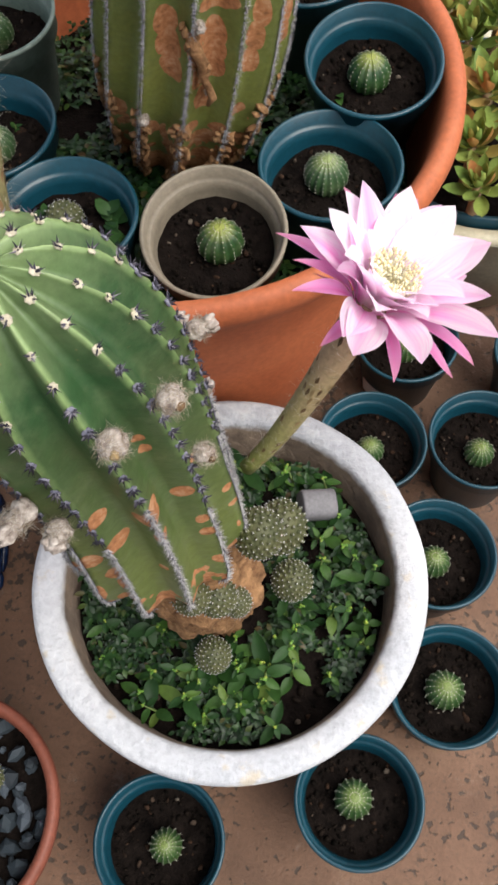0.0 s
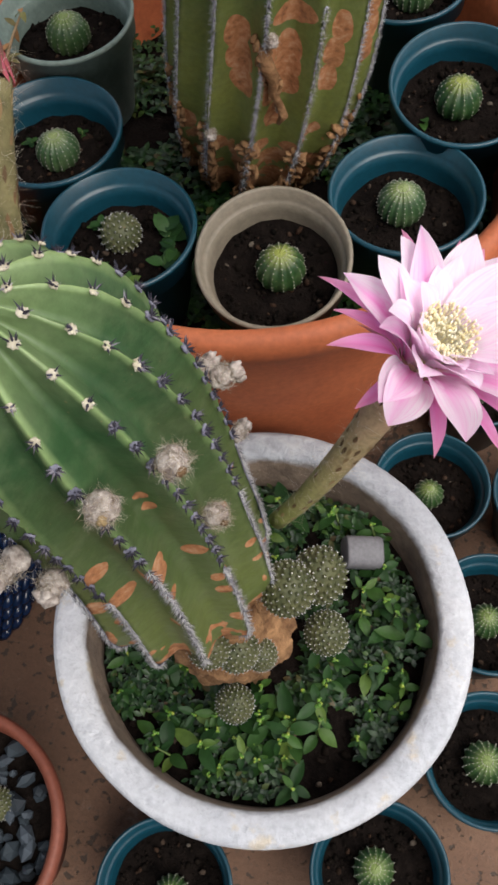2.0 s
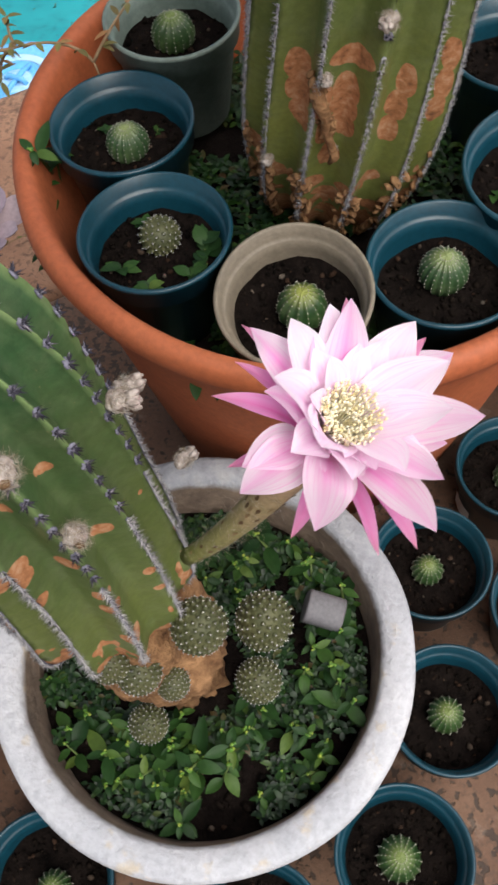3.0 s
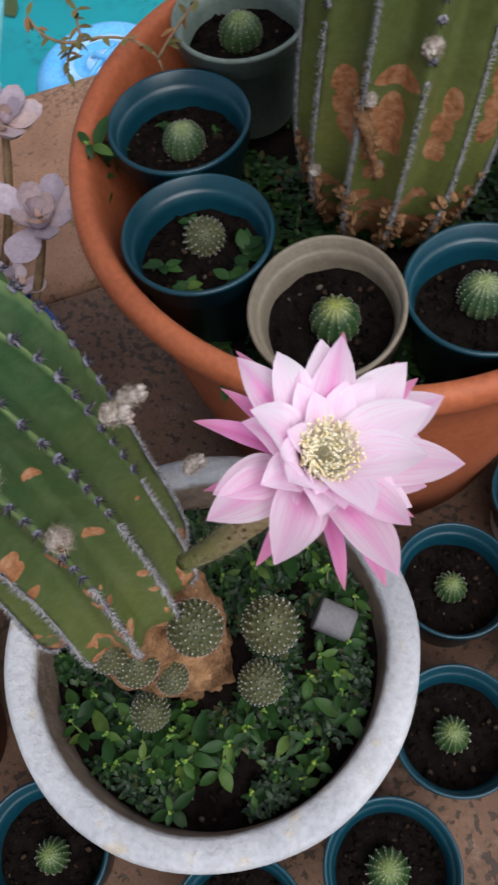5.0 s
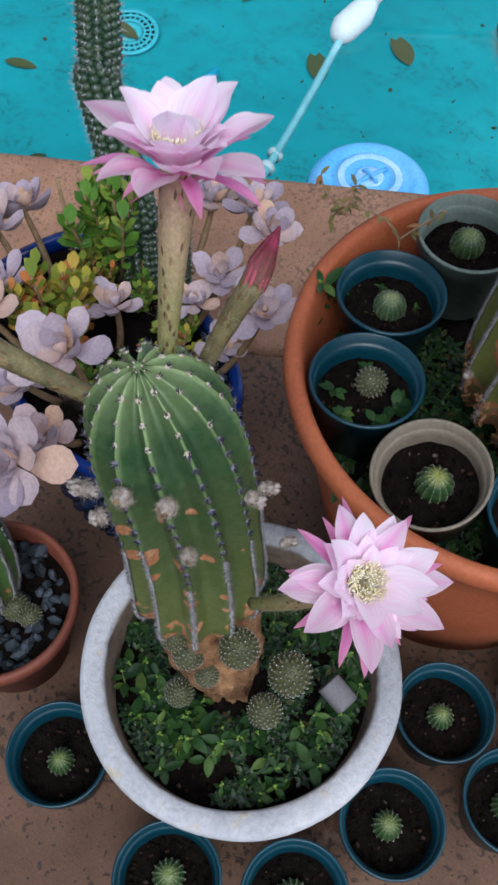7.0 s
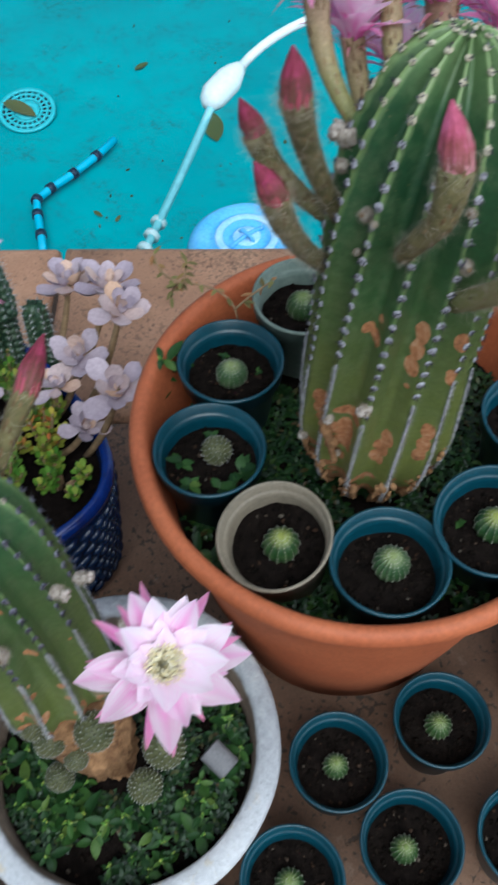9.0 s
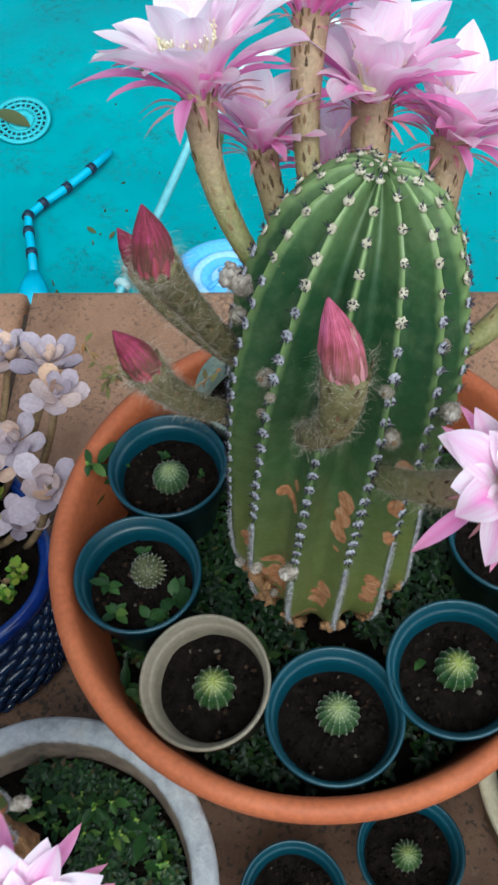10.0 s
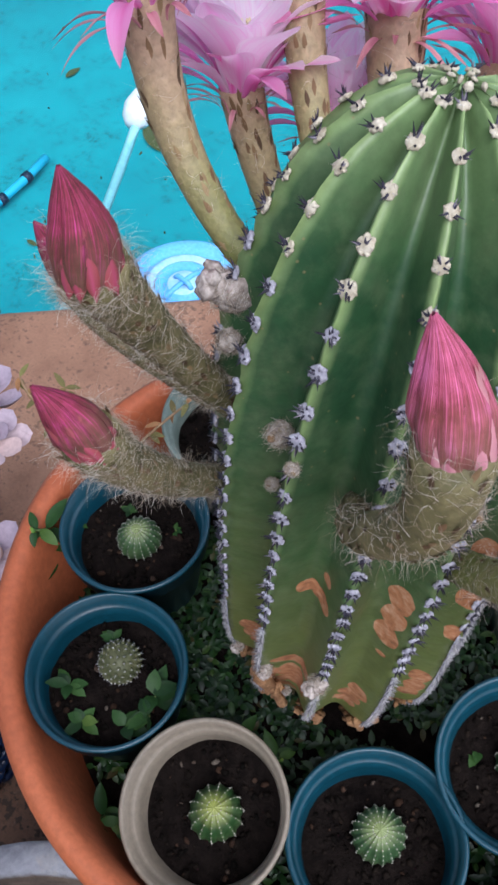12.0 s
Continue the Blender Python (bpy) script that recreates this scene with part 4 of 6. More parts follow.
def withered(cactus, at, d, size, rng, long=0.0):
    """A shrivelled, woolly flower remnant on a rib."""
    sh, hair = Shape(), Shape()
    size *= 0.88
    at, d = Vector(at), Vector(d).normalized()
    for i in range(3 if long else 1):
        blob(sh, at + d * size * (0.25 + 0.32 * i * (1 + long)), size * (0.76 - 0.12 * i), rng, 0.34, (1, 0.9, 0.95), 2)
    if long:
        x, y, _ = frame_of(d)
        for i in range(5):
            a = i * 1.26
            o = x * math.cos(a) + y * math.sin(a)
            p = at + d * size
            tube(sh, [p + o * size * 0.3, p + d * size * long * 0.6 + o * size * 0.5, p + d * size * long * rng.uniform(0.9, 1.3) + o * size * rng.uniform(0.2, 0.7)], [size * 0.3, size * 0.34, size * 0.12], 5)
    for _ in range(330):
        o = Vector((rng.gauss(0, 1), rng.gauss(0, 1), rng.gauss(0, 1))).normalized()
        t = o.cross(Vector((rng.gauss(0, 1), rng.gauss(0, 1), rng.gauss(0, 1)))).normalized()
        strand(hair, at + d * size * (0.3 + 0.4 * long) + o * size * 0.78, t + o * rng.uniform(-0.1, 0.35), size * rng.uniform(0.4, 0.9), 0.00008, rng, 1.5, 5)
    w = part("withered_flower", sh, DEAD, cactus, "dry shrivelled greyish woolly flower remnant")
    heart = Shape()
    blob(heart, at + d * size * (0.92 + 0.5 * long), size * 0.30, rng, 0.4, (1, 1, 0.8), 2)
    part("dark_heart", heart, SCALE, w, "dark hollow where the petals dried")
    part("dry_hair", hair, HAIR, w, kind="stuff")
    return w


def globe(sh, pale, r, ribs, rng, squash=0.98, at=(0, 0, 0), depth=0.09, spine=0.0016, per=6, rows=9):
    """A small ribbed globe cactus with pale spine stars on its crests."""
    n = ribs * per
    pts, uvs, faces = [], [], []
    at = Vector(at)
    for i in range(rows + 1):
        a = -0.55 + (math.pi / 2 + 0.55) * i / rows
        for j in range(n):
            u = abs(j % per / per - 0.5) * 2
            u = 1 - u
            th = 2 * math.pi * j / n
            q = r * (1 - depth * u * math.cos(a)) * (1 + 0.04 * noise.noise(Vector((math.cos(th), math.sin(th), a)) * 1.5 + at * 50))
            pts.append(at + Vector((q * math.cos(a) * math.cos(th), q * math.cos(a) * math.sin(th), q * squash * math.sin(a) * (0.97 if i == rows else 1))))
            uvs.append((u, i / rows))
    for i in range(rows):
        for j in range(n):
            k = (j + 1) % n
            faces.append((i * n + j, i * n + k, (i + 1) * n + k, (i + 1) * n + j))
    sh.add(pts, faces, uvs)
    for k in range(ribs):
        for i in range(8):
            a = -0.2 + 1.62 * i / 7.5
            th = 2 * math.pi * k / ribs
            o = Vector((math.cos(a) * math.cos(th), math.cos(a) * math.sin(th), squash * math.sin(a)))
            blob(pale, at + o * r * 1.0, r * 0.028, rng, 0.1)
            for _ in range(4):
                d = o * 0.6 + Vector((rng.uniform(-1, 1), rng.uniform(-1, 1), rng.uniform(-1, 1))) * 0.9
                spike(pale, at + o * r, d, spine * rng.uniform(0.4, 0.9), spine * 0.045)


def warty(sh, pale, r, rng, at=(0, 0, 0), count=120, spine=0.002, squash=1.0):
    """A small globe covered with spiralling warts, each with a spine star."""
    at = Vector(at)
    n, rows = 24, 12
    pts, faces, uvs = [], [], []
    for i in range(rows + 1):
        a = -math.pi / 2 + math.pi * i / rows
        for j in range(n):
            th = 2 * math.pi * j / n
            pts.append(at + Vector((r * math.cos(a) * math.cos(th), r * math.cos(a) * math.sin(th), r * squash * math.sin(a))))
            uvs.append((1.0, 0.5))
    for i in range(rows):
        for j in range(n):
            k = (j + 1) % n
            faces.append((i * n + j, i * n + k, (i + 1) * n + k, (i + 1) * n + j))
    sh.add(pts, faces, uvs)
    for i in range(count):
        z = 1 - 1.75 * (i + 0.5) / count
        th = i * 2.39996
        q = math.sqrt(max(0, 1 - z * z))
        o = Vector((q * math.cos(th), q * math.sin(th), z * squash))
        blob(sh, at + o * r, r * 0.115, rng, 0.1)
        blob(pale, at + o * r * 1.10, r * 0.032, rng, 0.3)
        for _ in range(3):
            d = o + Vector((rng.uniform(-1, 1), rng.uniform(-1, 1), rng.uniform(-1, 1))) * 1.1
            spike(pale, at + o * r * 1.08, d, spine * rng.uniform(0.4, 0.9), spine * 0.05)


def crumbs(sh, r, z, count, rng, size=0.002, at=(0, 0)):
    for _ in range(count):
        a, q = rng.uniform(0, 6.283), r * math.sqrt(rng.random())
        blob(sh, (at[0] + q * math.cos(a), at[1] + q * math.sin(a), z + rng.uniform(0, 0.001)), size * rng.choice((0.4, 0.5, 0.6, 0.8, 1.2)), rng, 0.5, (1.3, 1, 0.7))


def weed_leaves(sh, at, rng, count=5, size=0.012):
    """A few small weed leaves on a short stem."""
    at = Vector(at)
    for i in range(count):
        a = rng.uniform(0, 6.283)
        d = Vector((math.cos(a), math.sin(a), rng.uniform(0.1, 0.9)))
        add_leaf(sh, toward(d, (0, 0, 1), at + Vector((0, 0, size * 0.5 * rng.random()))), size * rng.uniform(0.6, 1.1), size * 0.5, curl=0.5, nl=4, nw=2)


# ---- pots ----
def pot_profile(r, h, t=0.0011, band=0.018, taper=0.72, lip=0.0013):
    """Tapered plastic pot with an outer lip and an inner step below the rim."""
    rb = r * taper
    return [(rb - 0.003, 0.0), (rb, 0.003), (r - lip - 0.0035, h - band), (r - lip, h - band + 0.001), (r - lip, h - 0.004), (r, h - 0.0035), (r + 0.0004, h - 0.0012), (r - 0.0006, h), (r - lip - t, h - 0.0004),
            (r - lip - t - 0.0005, h - 0.0105), (r - lip - t - 0.0026, h - 0.0118), (r - lip - t - 0.0034, h - 0.0124), (r - lip - t - 0.0052, h - band - 0.0005), (rb - t, 0.004), (0.004, 0.004), (0.002, 0.0)]


# ---- ground, pavement and pool ----
EDGE = Vector((-0.746, 0.565, 0))
ALONG, OUT = Vector((0.663, 0.749, 0)).normalized(), Vector((-0.749, 0.663, 0)).normalized()
POOL_LEVEL, POOL_FLOOR = -0.05, -0.69


def on_deck(a, n, z=0.0):
    """A place a metres along the pool's edge and n metres out over the water."""
    return EDGE + ALONG * a + OUT * n + Vector((0, 0, z))


sh = Shape()
A, N = (-80, -4, 5, 80), (-80, -0.015, 4.5, 80)
pts = [on_deck(a, n, -0.02) for n in N for a in A]
sh.add(pts, [(r * 4 + c, r * 4 + c + 1, r * 4 + c + 5, r * 4 + c + 4) for r in range(3) for c in range(3) if (r, c) != (1, 1)])
solid("ground", sh, MORTAR, (0, 0, 0), "dark earth and joint filling under the clay pavers", "ground", kind="structure", smooth=False)
sh = Shape()
c4 = [(-4, -0.02), (5, -0.02), (5, 4.5), (-4, 4.5)]
sh.add([on_deck(a, n, POOL_FLOOR) for a, n in c4], [(0, 1, 2, 3)])
solid("pool_floor", sh, POOL, (0, 0, 0), "turquoise painted pool floor with dirt specks", "pool", kind="structure", smooth=False)
sh = Shape()
for (a0, n0), (a1, n1) in zip(c4, c4[1:] + c4[:1]):
    sh.add([on_deck(a0, n0, POOL_FLOOR), on_deck(a1, n1, POOL_FLOOR), on_deck(a1, n1, -0.02), on_deck(a0, n0, -0.02)], [(0, 1, 2, 3)])
solid("pool_wall", sh, POOL, (0, 0, 0), "turquoise painted pool walls", "pool", kind="structure", smooth=False)
sh = Shape()
sh.add([on_deck(a, n, POOL_LEVEL) for a, n in c4], [(0, 1, 2, 3)])
water = solid("water", sh, WATER, (0, 0, 0), "clear still pool water", "water", kind="structure", smooth=False)
water.visible_shadow = False


def slab_mesh(la, ln, th, seed, nose=0.004, mat=PAVER):
    """A clay slab with worn, rounded edges; la along the pool, ln across, its top at z 0."""
    sh = Shape()
    na, nn = 14, 10
    ca, cn = [], []
    for k, (cnt, ln_) in enumerate(((na, la), (nn, ln))):
        e = nose
        row = [-ln_ / 2, -ln_ / 2 + e * 0.3, -ln_ / 2 + e] + [-ln_ / 2 + e + (ln_ - 2 * e) * i / cnt for i in range(1, cnt)] + [ln_ / 2 - e, ln_ / 2 - e * 0.3, ln_ / 2]
        (ca if k == 0 else cn).extend(row)
    pts, faces = [], []
    for q in cn:
        for p in ca:
            da, dn = la / 2 - abs(p), ln / 2 - abs(q)
            d = min(da, dn)
            z = -nose * (1 - math.sqrt(max(0, 1 - (1 - min(d / nose, 1)) ** 2)))
            z += 0.0015 * noise.noise(Vector((p * 7 + seed, q * 7, seed)))
            pts.append(ALONG * p + OUT * q + Vector((0, 0, z)))
    w = len(ca)
    for i in range(len(cn) - 1):
        for j in range(w - 1):
            faces.append((i * w + j, i * w + j + 1, (i + 1) * w + j + 1, (i + 1) * w + j))
    rim = [j for j in range(w)] + [i * w + w - 1 for i in range(1, len(cn))] + [(len(cn) - 1) * w + j for j in range(w - 2, -1, -1)] + [i * w for i in range(len(cn) - 2, 0, -1)]
    k = len(pts)
    pts += [Vector((pts[i].x, pts[i].y, -th)) for i in rim]
    for i in range(len(rim)):
        j = (i + 1) % len(rim)
        faces.append((rim[i], k + i, k + j, rim[j]))
    sh.add(pts, faces)
    return sh.mesh("paver", mat)


pavement = thing("pavement", (0, 0, 0), "reddish clay paving slabs with dark moss specks beside the pool", "pavement", kind="structure")
COPING = [slab_mesh(0.592, 0.325, 0.055, s, 0.016, mat=COPING_CLAY_SUNLIT) for s in (1, 2)]
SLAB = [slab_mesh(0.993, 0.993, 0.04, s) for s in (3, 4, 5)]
rng = random.Random(11)
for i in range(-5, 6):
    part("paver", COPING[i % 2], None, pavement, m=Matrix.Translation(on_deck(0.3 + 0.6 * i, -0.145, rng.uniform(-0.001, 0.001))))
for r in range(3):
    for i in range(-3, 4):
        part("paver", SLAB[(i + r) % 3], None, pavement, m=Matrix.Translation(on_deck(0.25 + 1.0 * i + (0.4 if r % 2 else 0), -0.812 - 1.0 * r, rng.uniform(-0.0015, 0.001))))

# ---- the large pots ----
POT_C = Vector((-0.030, 0.188, 0))
bowl = thing("cement_bowl", POT_C, "round whitewashed cement bowl with a chipped rim on the pavers", "plant pot")
sh = Shape()
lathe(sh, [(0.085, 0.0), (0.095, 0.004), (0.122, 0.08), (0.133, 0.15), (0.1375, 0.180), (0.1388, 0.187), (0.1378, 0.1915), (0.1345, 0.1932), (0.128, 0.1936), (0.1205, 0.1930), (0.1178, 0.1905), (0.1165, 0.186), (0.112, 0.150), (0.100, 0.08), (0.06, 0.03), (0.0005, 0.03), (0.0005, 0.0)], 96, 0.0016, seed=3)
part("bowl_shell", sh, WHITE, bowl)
sh = Shape()
disc(sh, 0.1128, 0.152, 14, 64, 0.006, 40, 2.0, 0.006)
part("soil", sh, SOIL, bowl, "dark damp soil")
sh = Shape()
rng = random.Random(21)
crumbs(sh, 0.107, 0.156, 500, rng, 0.0028)
part("soil_crumbs", sh, CRUMB, bowl, "coarse crumbs, bark bits and pale grit", kind="stuff")

TER_C = Vector((-0.067, 0.5035, 0))
tub = thing("terracotta_tub", TER_C, "wide orange terracotta tub with a rounded rim", "plant pot")
sh = Shape()
lathe(sh, [(0.125, 0.0), (0.135, 0.005), (0.160, 0.14), (0.176, 0.235), (0.179, 0.262), (0.185, 0.285), (0.190, 0.300), (0.195, 0.316), (0.202, 0.324), (0.206, 0.336), (0.205, 0.345), (0.200, 0.350), (0.194, 0.349), (0.190, 0.343), (0.187, 0.328), (0.178, 0.280), (0.150, 0.10), (0.0005, 0.08), (0.0005, 0.0)], 112, 0.0012, seed=8)
part("tub_shell", sh, TERRA, tub)
sh = Shape()
disc(sh, 0.1755, 0.262, 16, 72, 0.008, 30, 5.0, 0.0)
part("soil", sh, SOIL, tub, "dark soil")

# ---- nursery pots with seedlings ----
GLOBE_MATS = [
    mat_cactus("seedling_striped", (0.0112, 0.0384, 0.0096), (0.0208, 0.056, 0.0128), (0.08, 0.136, 0.032), (0.216, 0.288, 0.064), base_z=-1, heart=(0.4, 0.416, 0.08)),
    mat_cactus("seedling_pale", (0.024, 0.056, 0.0208), (0.0416, 0.08, 0.0272), (0.096, 0.16, 0.048), (0.192, 0.248, 0.112), base_z=-1, heart=(0.32, 0.368, 0.128)),
    mat_cactus("seedling_yellow", (0.0176, 0.0464, 0.0128), (0.0336, 0.068, 0.016), (0.12, 0.176, 0.048), (0.192, 0.256, 0.08), base_z=-1, heart=(0.24, 0.304, 0.072)),
]
WART = mat_two("warty_skin", (0.040, 0.048, 0.018), (0.095, 0.095, 0.040), 120, 0.6, 400, 0.2, 0.0006)


def pot_meshes(r, h, mat, seed):
    a, b, c = Shape(), Shape(), Shape()
    lathe(a, pot_profile(r, h), 56)
    disc(b, r - 0.0085, h - 0.027, 8, 36, 0.004, 70, seed, 0.002)
    crumbs(c, r - 0.011, h - 0.026, 190, random.Random(seed), 0.0021)
    return a.mesh("shell", mat), b.mesh("soil", SOIL), c.mesh("soil_crumbs", CRUMB)


POTS = {"blue": [pot_meshes(0.048, 0.084, BLUE, s) for s in (1, 2, 3)], "taupe": [pot_meshes(0.0473, 0.084, BEIGE, 4)], "grey": [pot_meshes(0.048, 0.086, GREYGREEN, 5)]}
POT_LABEL = {"blue": "small dark blue plastic nursery pot of soil", "taupe": "small taupe plastic nursery pot of soil", "grey": "small grey green plastic nursery pot of soil"}


def nursery_pot(at, colour, which, turn, tilt=(0, 0), where="on the pavers", label_card=False):
    p = thing("nursery_pot", at, POT_LABEL[colour] + " " + where, "plant pot", "nursery pots")
    p.rotation_euler = (radians(tilt[0]), radians(tilt[1]), turn)
    a, b, c = POTS[colour][which % len(POTS[colour])]
    part("shell", a, None, p)
    part("soil", b, None, p, "dark potting soil")
    part("soil_crumbs", c, None, p, kind="stuff")
    if label_card:
        sh = Shape()
        pts = [(0.0425 * math.cos(q), 0.0425 * math.sin(q), z) for z in (0.018, 0.040) for q in (-0.35, -0.15, 0.05, 0.25)]
        sh.add([(x * (0.90 + z * 1.9), y * (0.90 + z * 1.9), z) for x, y, z in pts], [(i, i + 1, i + 5, i + 4) for i in range(3)])
        part("sticker", sh, LABEL, p, "white paper sticker")
    return p


def seedling(at, r, kind, seed, tilt=0.0):
    rng = random.Random(seed)
    t = thing("seedling_cactus", at, ("small grey-green warty seedling cactus in a nursery pot" if kind == 3 else ("small dark and pale striped globe cactus", "small pale green globe cactus", "small yellowish green globe cactus")[kind] + " in a nursery pot"), "cactus", "seedling cacti")
    t.rotation_euler = (tilt, tilt * 0.5, rng.uniform(0, 6))
    sh, pale = Shape(), Shape()
    if kind == 3:
        warty(sh, pale, r * 0.92, rng, (0, 0, r * 0.45), 110, 0.003, 0.95)
        part("body", sh, WART, t)
    else:
        globe(sh, pale, r * 1.04, (14, 18, 16)[kind], rng, 0.98, (0, 0, r * 0.5))
        part("body", sh, GLOBE_MATS[kind], t)
    part("spines", pale, PALE_SPINE if kind == 3 else SEED_SPINE, t, "tiny pale spine stars", kind="stuff")
    return t


def pot_weeds(at, seed, spots):
    rng = random.Random(seed)
    for x, y, size in spots:
        w = thing("pot_weed", (at[0] + x, at[1] + y, at[2]), "tiny green weed seedling in nursery pot soil", "weed", "weeds in the pots")
        sh = Shape()
        tube(sh, [(0, 0, -0.006), (0.001, 0, 0.004)], [0.0006, 0.0005], 4)
        part("stem", sh, STEM, w)
        for i in range(6):
            lf = Shape()
            weed_leaves(lf, (0, 0, 0), rng, 1, size)
            part("leaf", lf, SPRIG, w)


# x, y, rim height, colour, mesh, seedling x, y, its radius and kind, lean of the pot
IN_TUB = [(-0.0346, 0.3681, 0.3424, "taupe", 0, (-0.031, 0.368), 0.0150, 0, 11), (0.0420, 0.4222, 0.3425, "blue", 0, (0.040, 0.428), 0.0148, 1, 0), (0.0745, 0.5050, 0.3530, "blue", 1, (0.073, 0.506), 0.0148, 0, 9),
          (-0.1308, 0.3806, 0.3463, "blue", 2, (-0.135, 0.391), 0.0135, 3, 0), (-0.190, 0.4540, 0.3500, "blue", 0, (-0.188, 0.453), 0.0140, 1, 0), (-0.1975, 0.5500, 0.360, "grey", 0, (-0.199, 0.551), 0.0150, 2, 0), (0.030, 0.615, 0.346, "blue", 1, (0.04, 0.621), 0.0150, 1, 0)]
ON_GROUND = [(-0.0845, 0.0195, "blue", 1, (-0.081, 0.018), 0.0125, 2), (0.0628, 0.0475, "blue", 2, (0.06, 0.05), 0.0145, 2), (0.1381, 0.1310, "blue", 0, (0.136, 0.130), 0.0155, 2), (0.1385, 0.2390, "blue", 1, (0.137, 0.237), 0.0135, 2),
             (0.1875, 0.3435, "blue", 2, (0.186, 0.338), 0.0130, 2), (0.0897, 0.3435, "blue", 0, (0.089, 0.342), 0.0125, 2), (0.128, 0.449, "blue", 1, (0.128, 0.447), 0.0135, 2), (0.255, 0.43, "blue", 2, (0.255, 0.43), 0.013, 2)]
for i, (x, y, z, colour, which, c, r, kind, lean) in enumerate(IN_TUB):
    h = {"grey": 0.086}.get(colour, 0.084)
    q = radians(lean)
    nursery_pot((x, y + h * math.sin(q), z - h * math.cos(q)), colour, which, 0.0 if lean else i * 1.3, (lean, 0), where="in the terracotta tub")
    seedling((c[0], c[1] + 0.0255 * math.sin(q), z - 0.0255 - (y - c[1]) * math.tan(q)), r, kind, 100 + i)
for i, (x, y, colour, which, c, r, kind) in enumerate(ON_GROUND):
    nursery_pot((x, y, 0.0), colour, which, i * 1.7, label_card=i in (5, 6))
    seedling((c[0], c[1], 0.0585), r, kind, 200 + i)


# ---- small cactus with its blossom, in the cement bowl ----
C1 = Vector((-0.028, 0.180, 0.155))


def c1(x, y, z):
    return Vector((x, y, z)) - C1


# scars on the skin: place and radius
C1_SCARS = [(-0.0375, 0.1463, 0.4466, 0.0050), (-0.0313, 0.1472, 0.4130, 0.0037), (-0.0301, 0.1469, 0.3982, 0.0041), (-0.0222, 0.1472, 0.3603, 0.0048), (-0.0703, 0.1279, 0.4599, 0.0056), (-0.0509, 0.1318, 0.4521, 0.0063),
            (-0.0672, 0.1291, 0.4277, 0.0063), (-0.0778, 0.1372, 0.3669, 0.0060), (-0.0867, 0.1355, 0.3883, 0.0056), (-0.0495, 0.1355, 0.3443, 0.0052), (-0.0439, 0.1351, 0.3313, 0.0052), (-0.0491, 0.1430, 0.5040, 0.0028),
            (-0.0471, 0.1439, 0.4937, 0.0028), (-0.0208, 0.1673, 0.3991, 0.0028), (-0.0181, 0.1679, 0.3806, 0.0025), (-0.0475, 0.1325, 0.4280, 0.0036), (-0.0507, 0.1362, 0.3821, 0.0036), (-0.0771, 0.1364, 0.3317, 0.0052),
            (-0.0470, 0.1331, 0.4594, 0.0052), (-0.0309, 0.1629, 0.4469, 0.0036), (-0.0267, 0.1463, 0.3631, 0.0044), (-0.0388, 0.1593, 0.5017, 0.0028), (-0.0567, 0.1315, 0.3406, 0.0044), (-0.0281, 0.1860, 0.4332, 0.0025)]
C1_SPOTS = [(c1(x, y, z), r, 1.1 * r) for x, y, z, r in C1_SCARS]
SKIN1 = mat_cactus("cactus_skin_bowl", (0.020, 0.060, 0.024), (0.036, 0.090, 0.031), (0.118, 0.146, 0.034), (0.22, 0.32, 0.12), C1_SPOTS, 0.17, 0.085, heart=(0.30, 0.38, 0.17), heart_from=0.92)
small = thing("flowering_cactus", C1, "leaning scarred green cactus with pink blossoms in the cement bowl", "cactus")
col = Ribbed([(-0.042, -0.024, 0.02), (-0.022, 0.005, 0.22), (-0.058, -0.019, 0.430)], dome_profile([(0.340, 0.024), (0.345, 0.036), (0.357, 0.0435), (0.380, 0.0475), (0.42, 0.0490), (0.50, 0.0478), (0.60, 0.0458), (0.70, 0.0460), (0.82, 0.0455)], 0.82, 1.0, 0.0455), 12, 0.011, 0.462, 0.03)
part("body", col.body(12, 0.0006, 36), SKIN1, small)
rng = random.Random(31)
areoles(small, col, rng, 0.0122, 0.0020, 0.0038, 0.66, 14, 0.92, DARK_WOOL)
sh = Shape()
pts, fc = [], []
for i in range(25):
    u = i / 24
    z = -0.01 + 0.215 * u
    for j in range(56):
        a = 6.28319 * j / 56
        o = Vector((math.cos(a), math.sin(a), 0))
        lump = max(0.0, min(1.0, (u - 0.12) / 0.30))
        r = 0.0235 + 0.0125 * lump * lump * (3 - 2 * lump) + 0.005 * u ** 3 + 0.010 * noise.noise(o * 2.0 + Vector((3.1, 0, z * 30))) + 0.006 * noise.noise(o * 6 + Vector((0, 0, z * 110))) + 0.0025 * noise.noise(o * 15 + Vector((0, 5, z * 300)))
        r -= 0.010 * max(0.0, u - 0.65) / 0.35
        pts.append(o * r + Vector((-0.008 - 0.027 * u, -0.003 - 0.007 * u, z)))
for i in range(24):
    fc += [(i * 56 + j, i * 56 + (j + 1) % 56, (i + 1) * 56 + (j + 1) % 56, (i + 1) * 56 + j) for j in range(56)]
fc.append(tuple(range(24 * 56, 25 * 56)))
sh.add(pts, fc)
part("corky_trunk", sh, CORK, small, "tan corky trunk with dried skin")

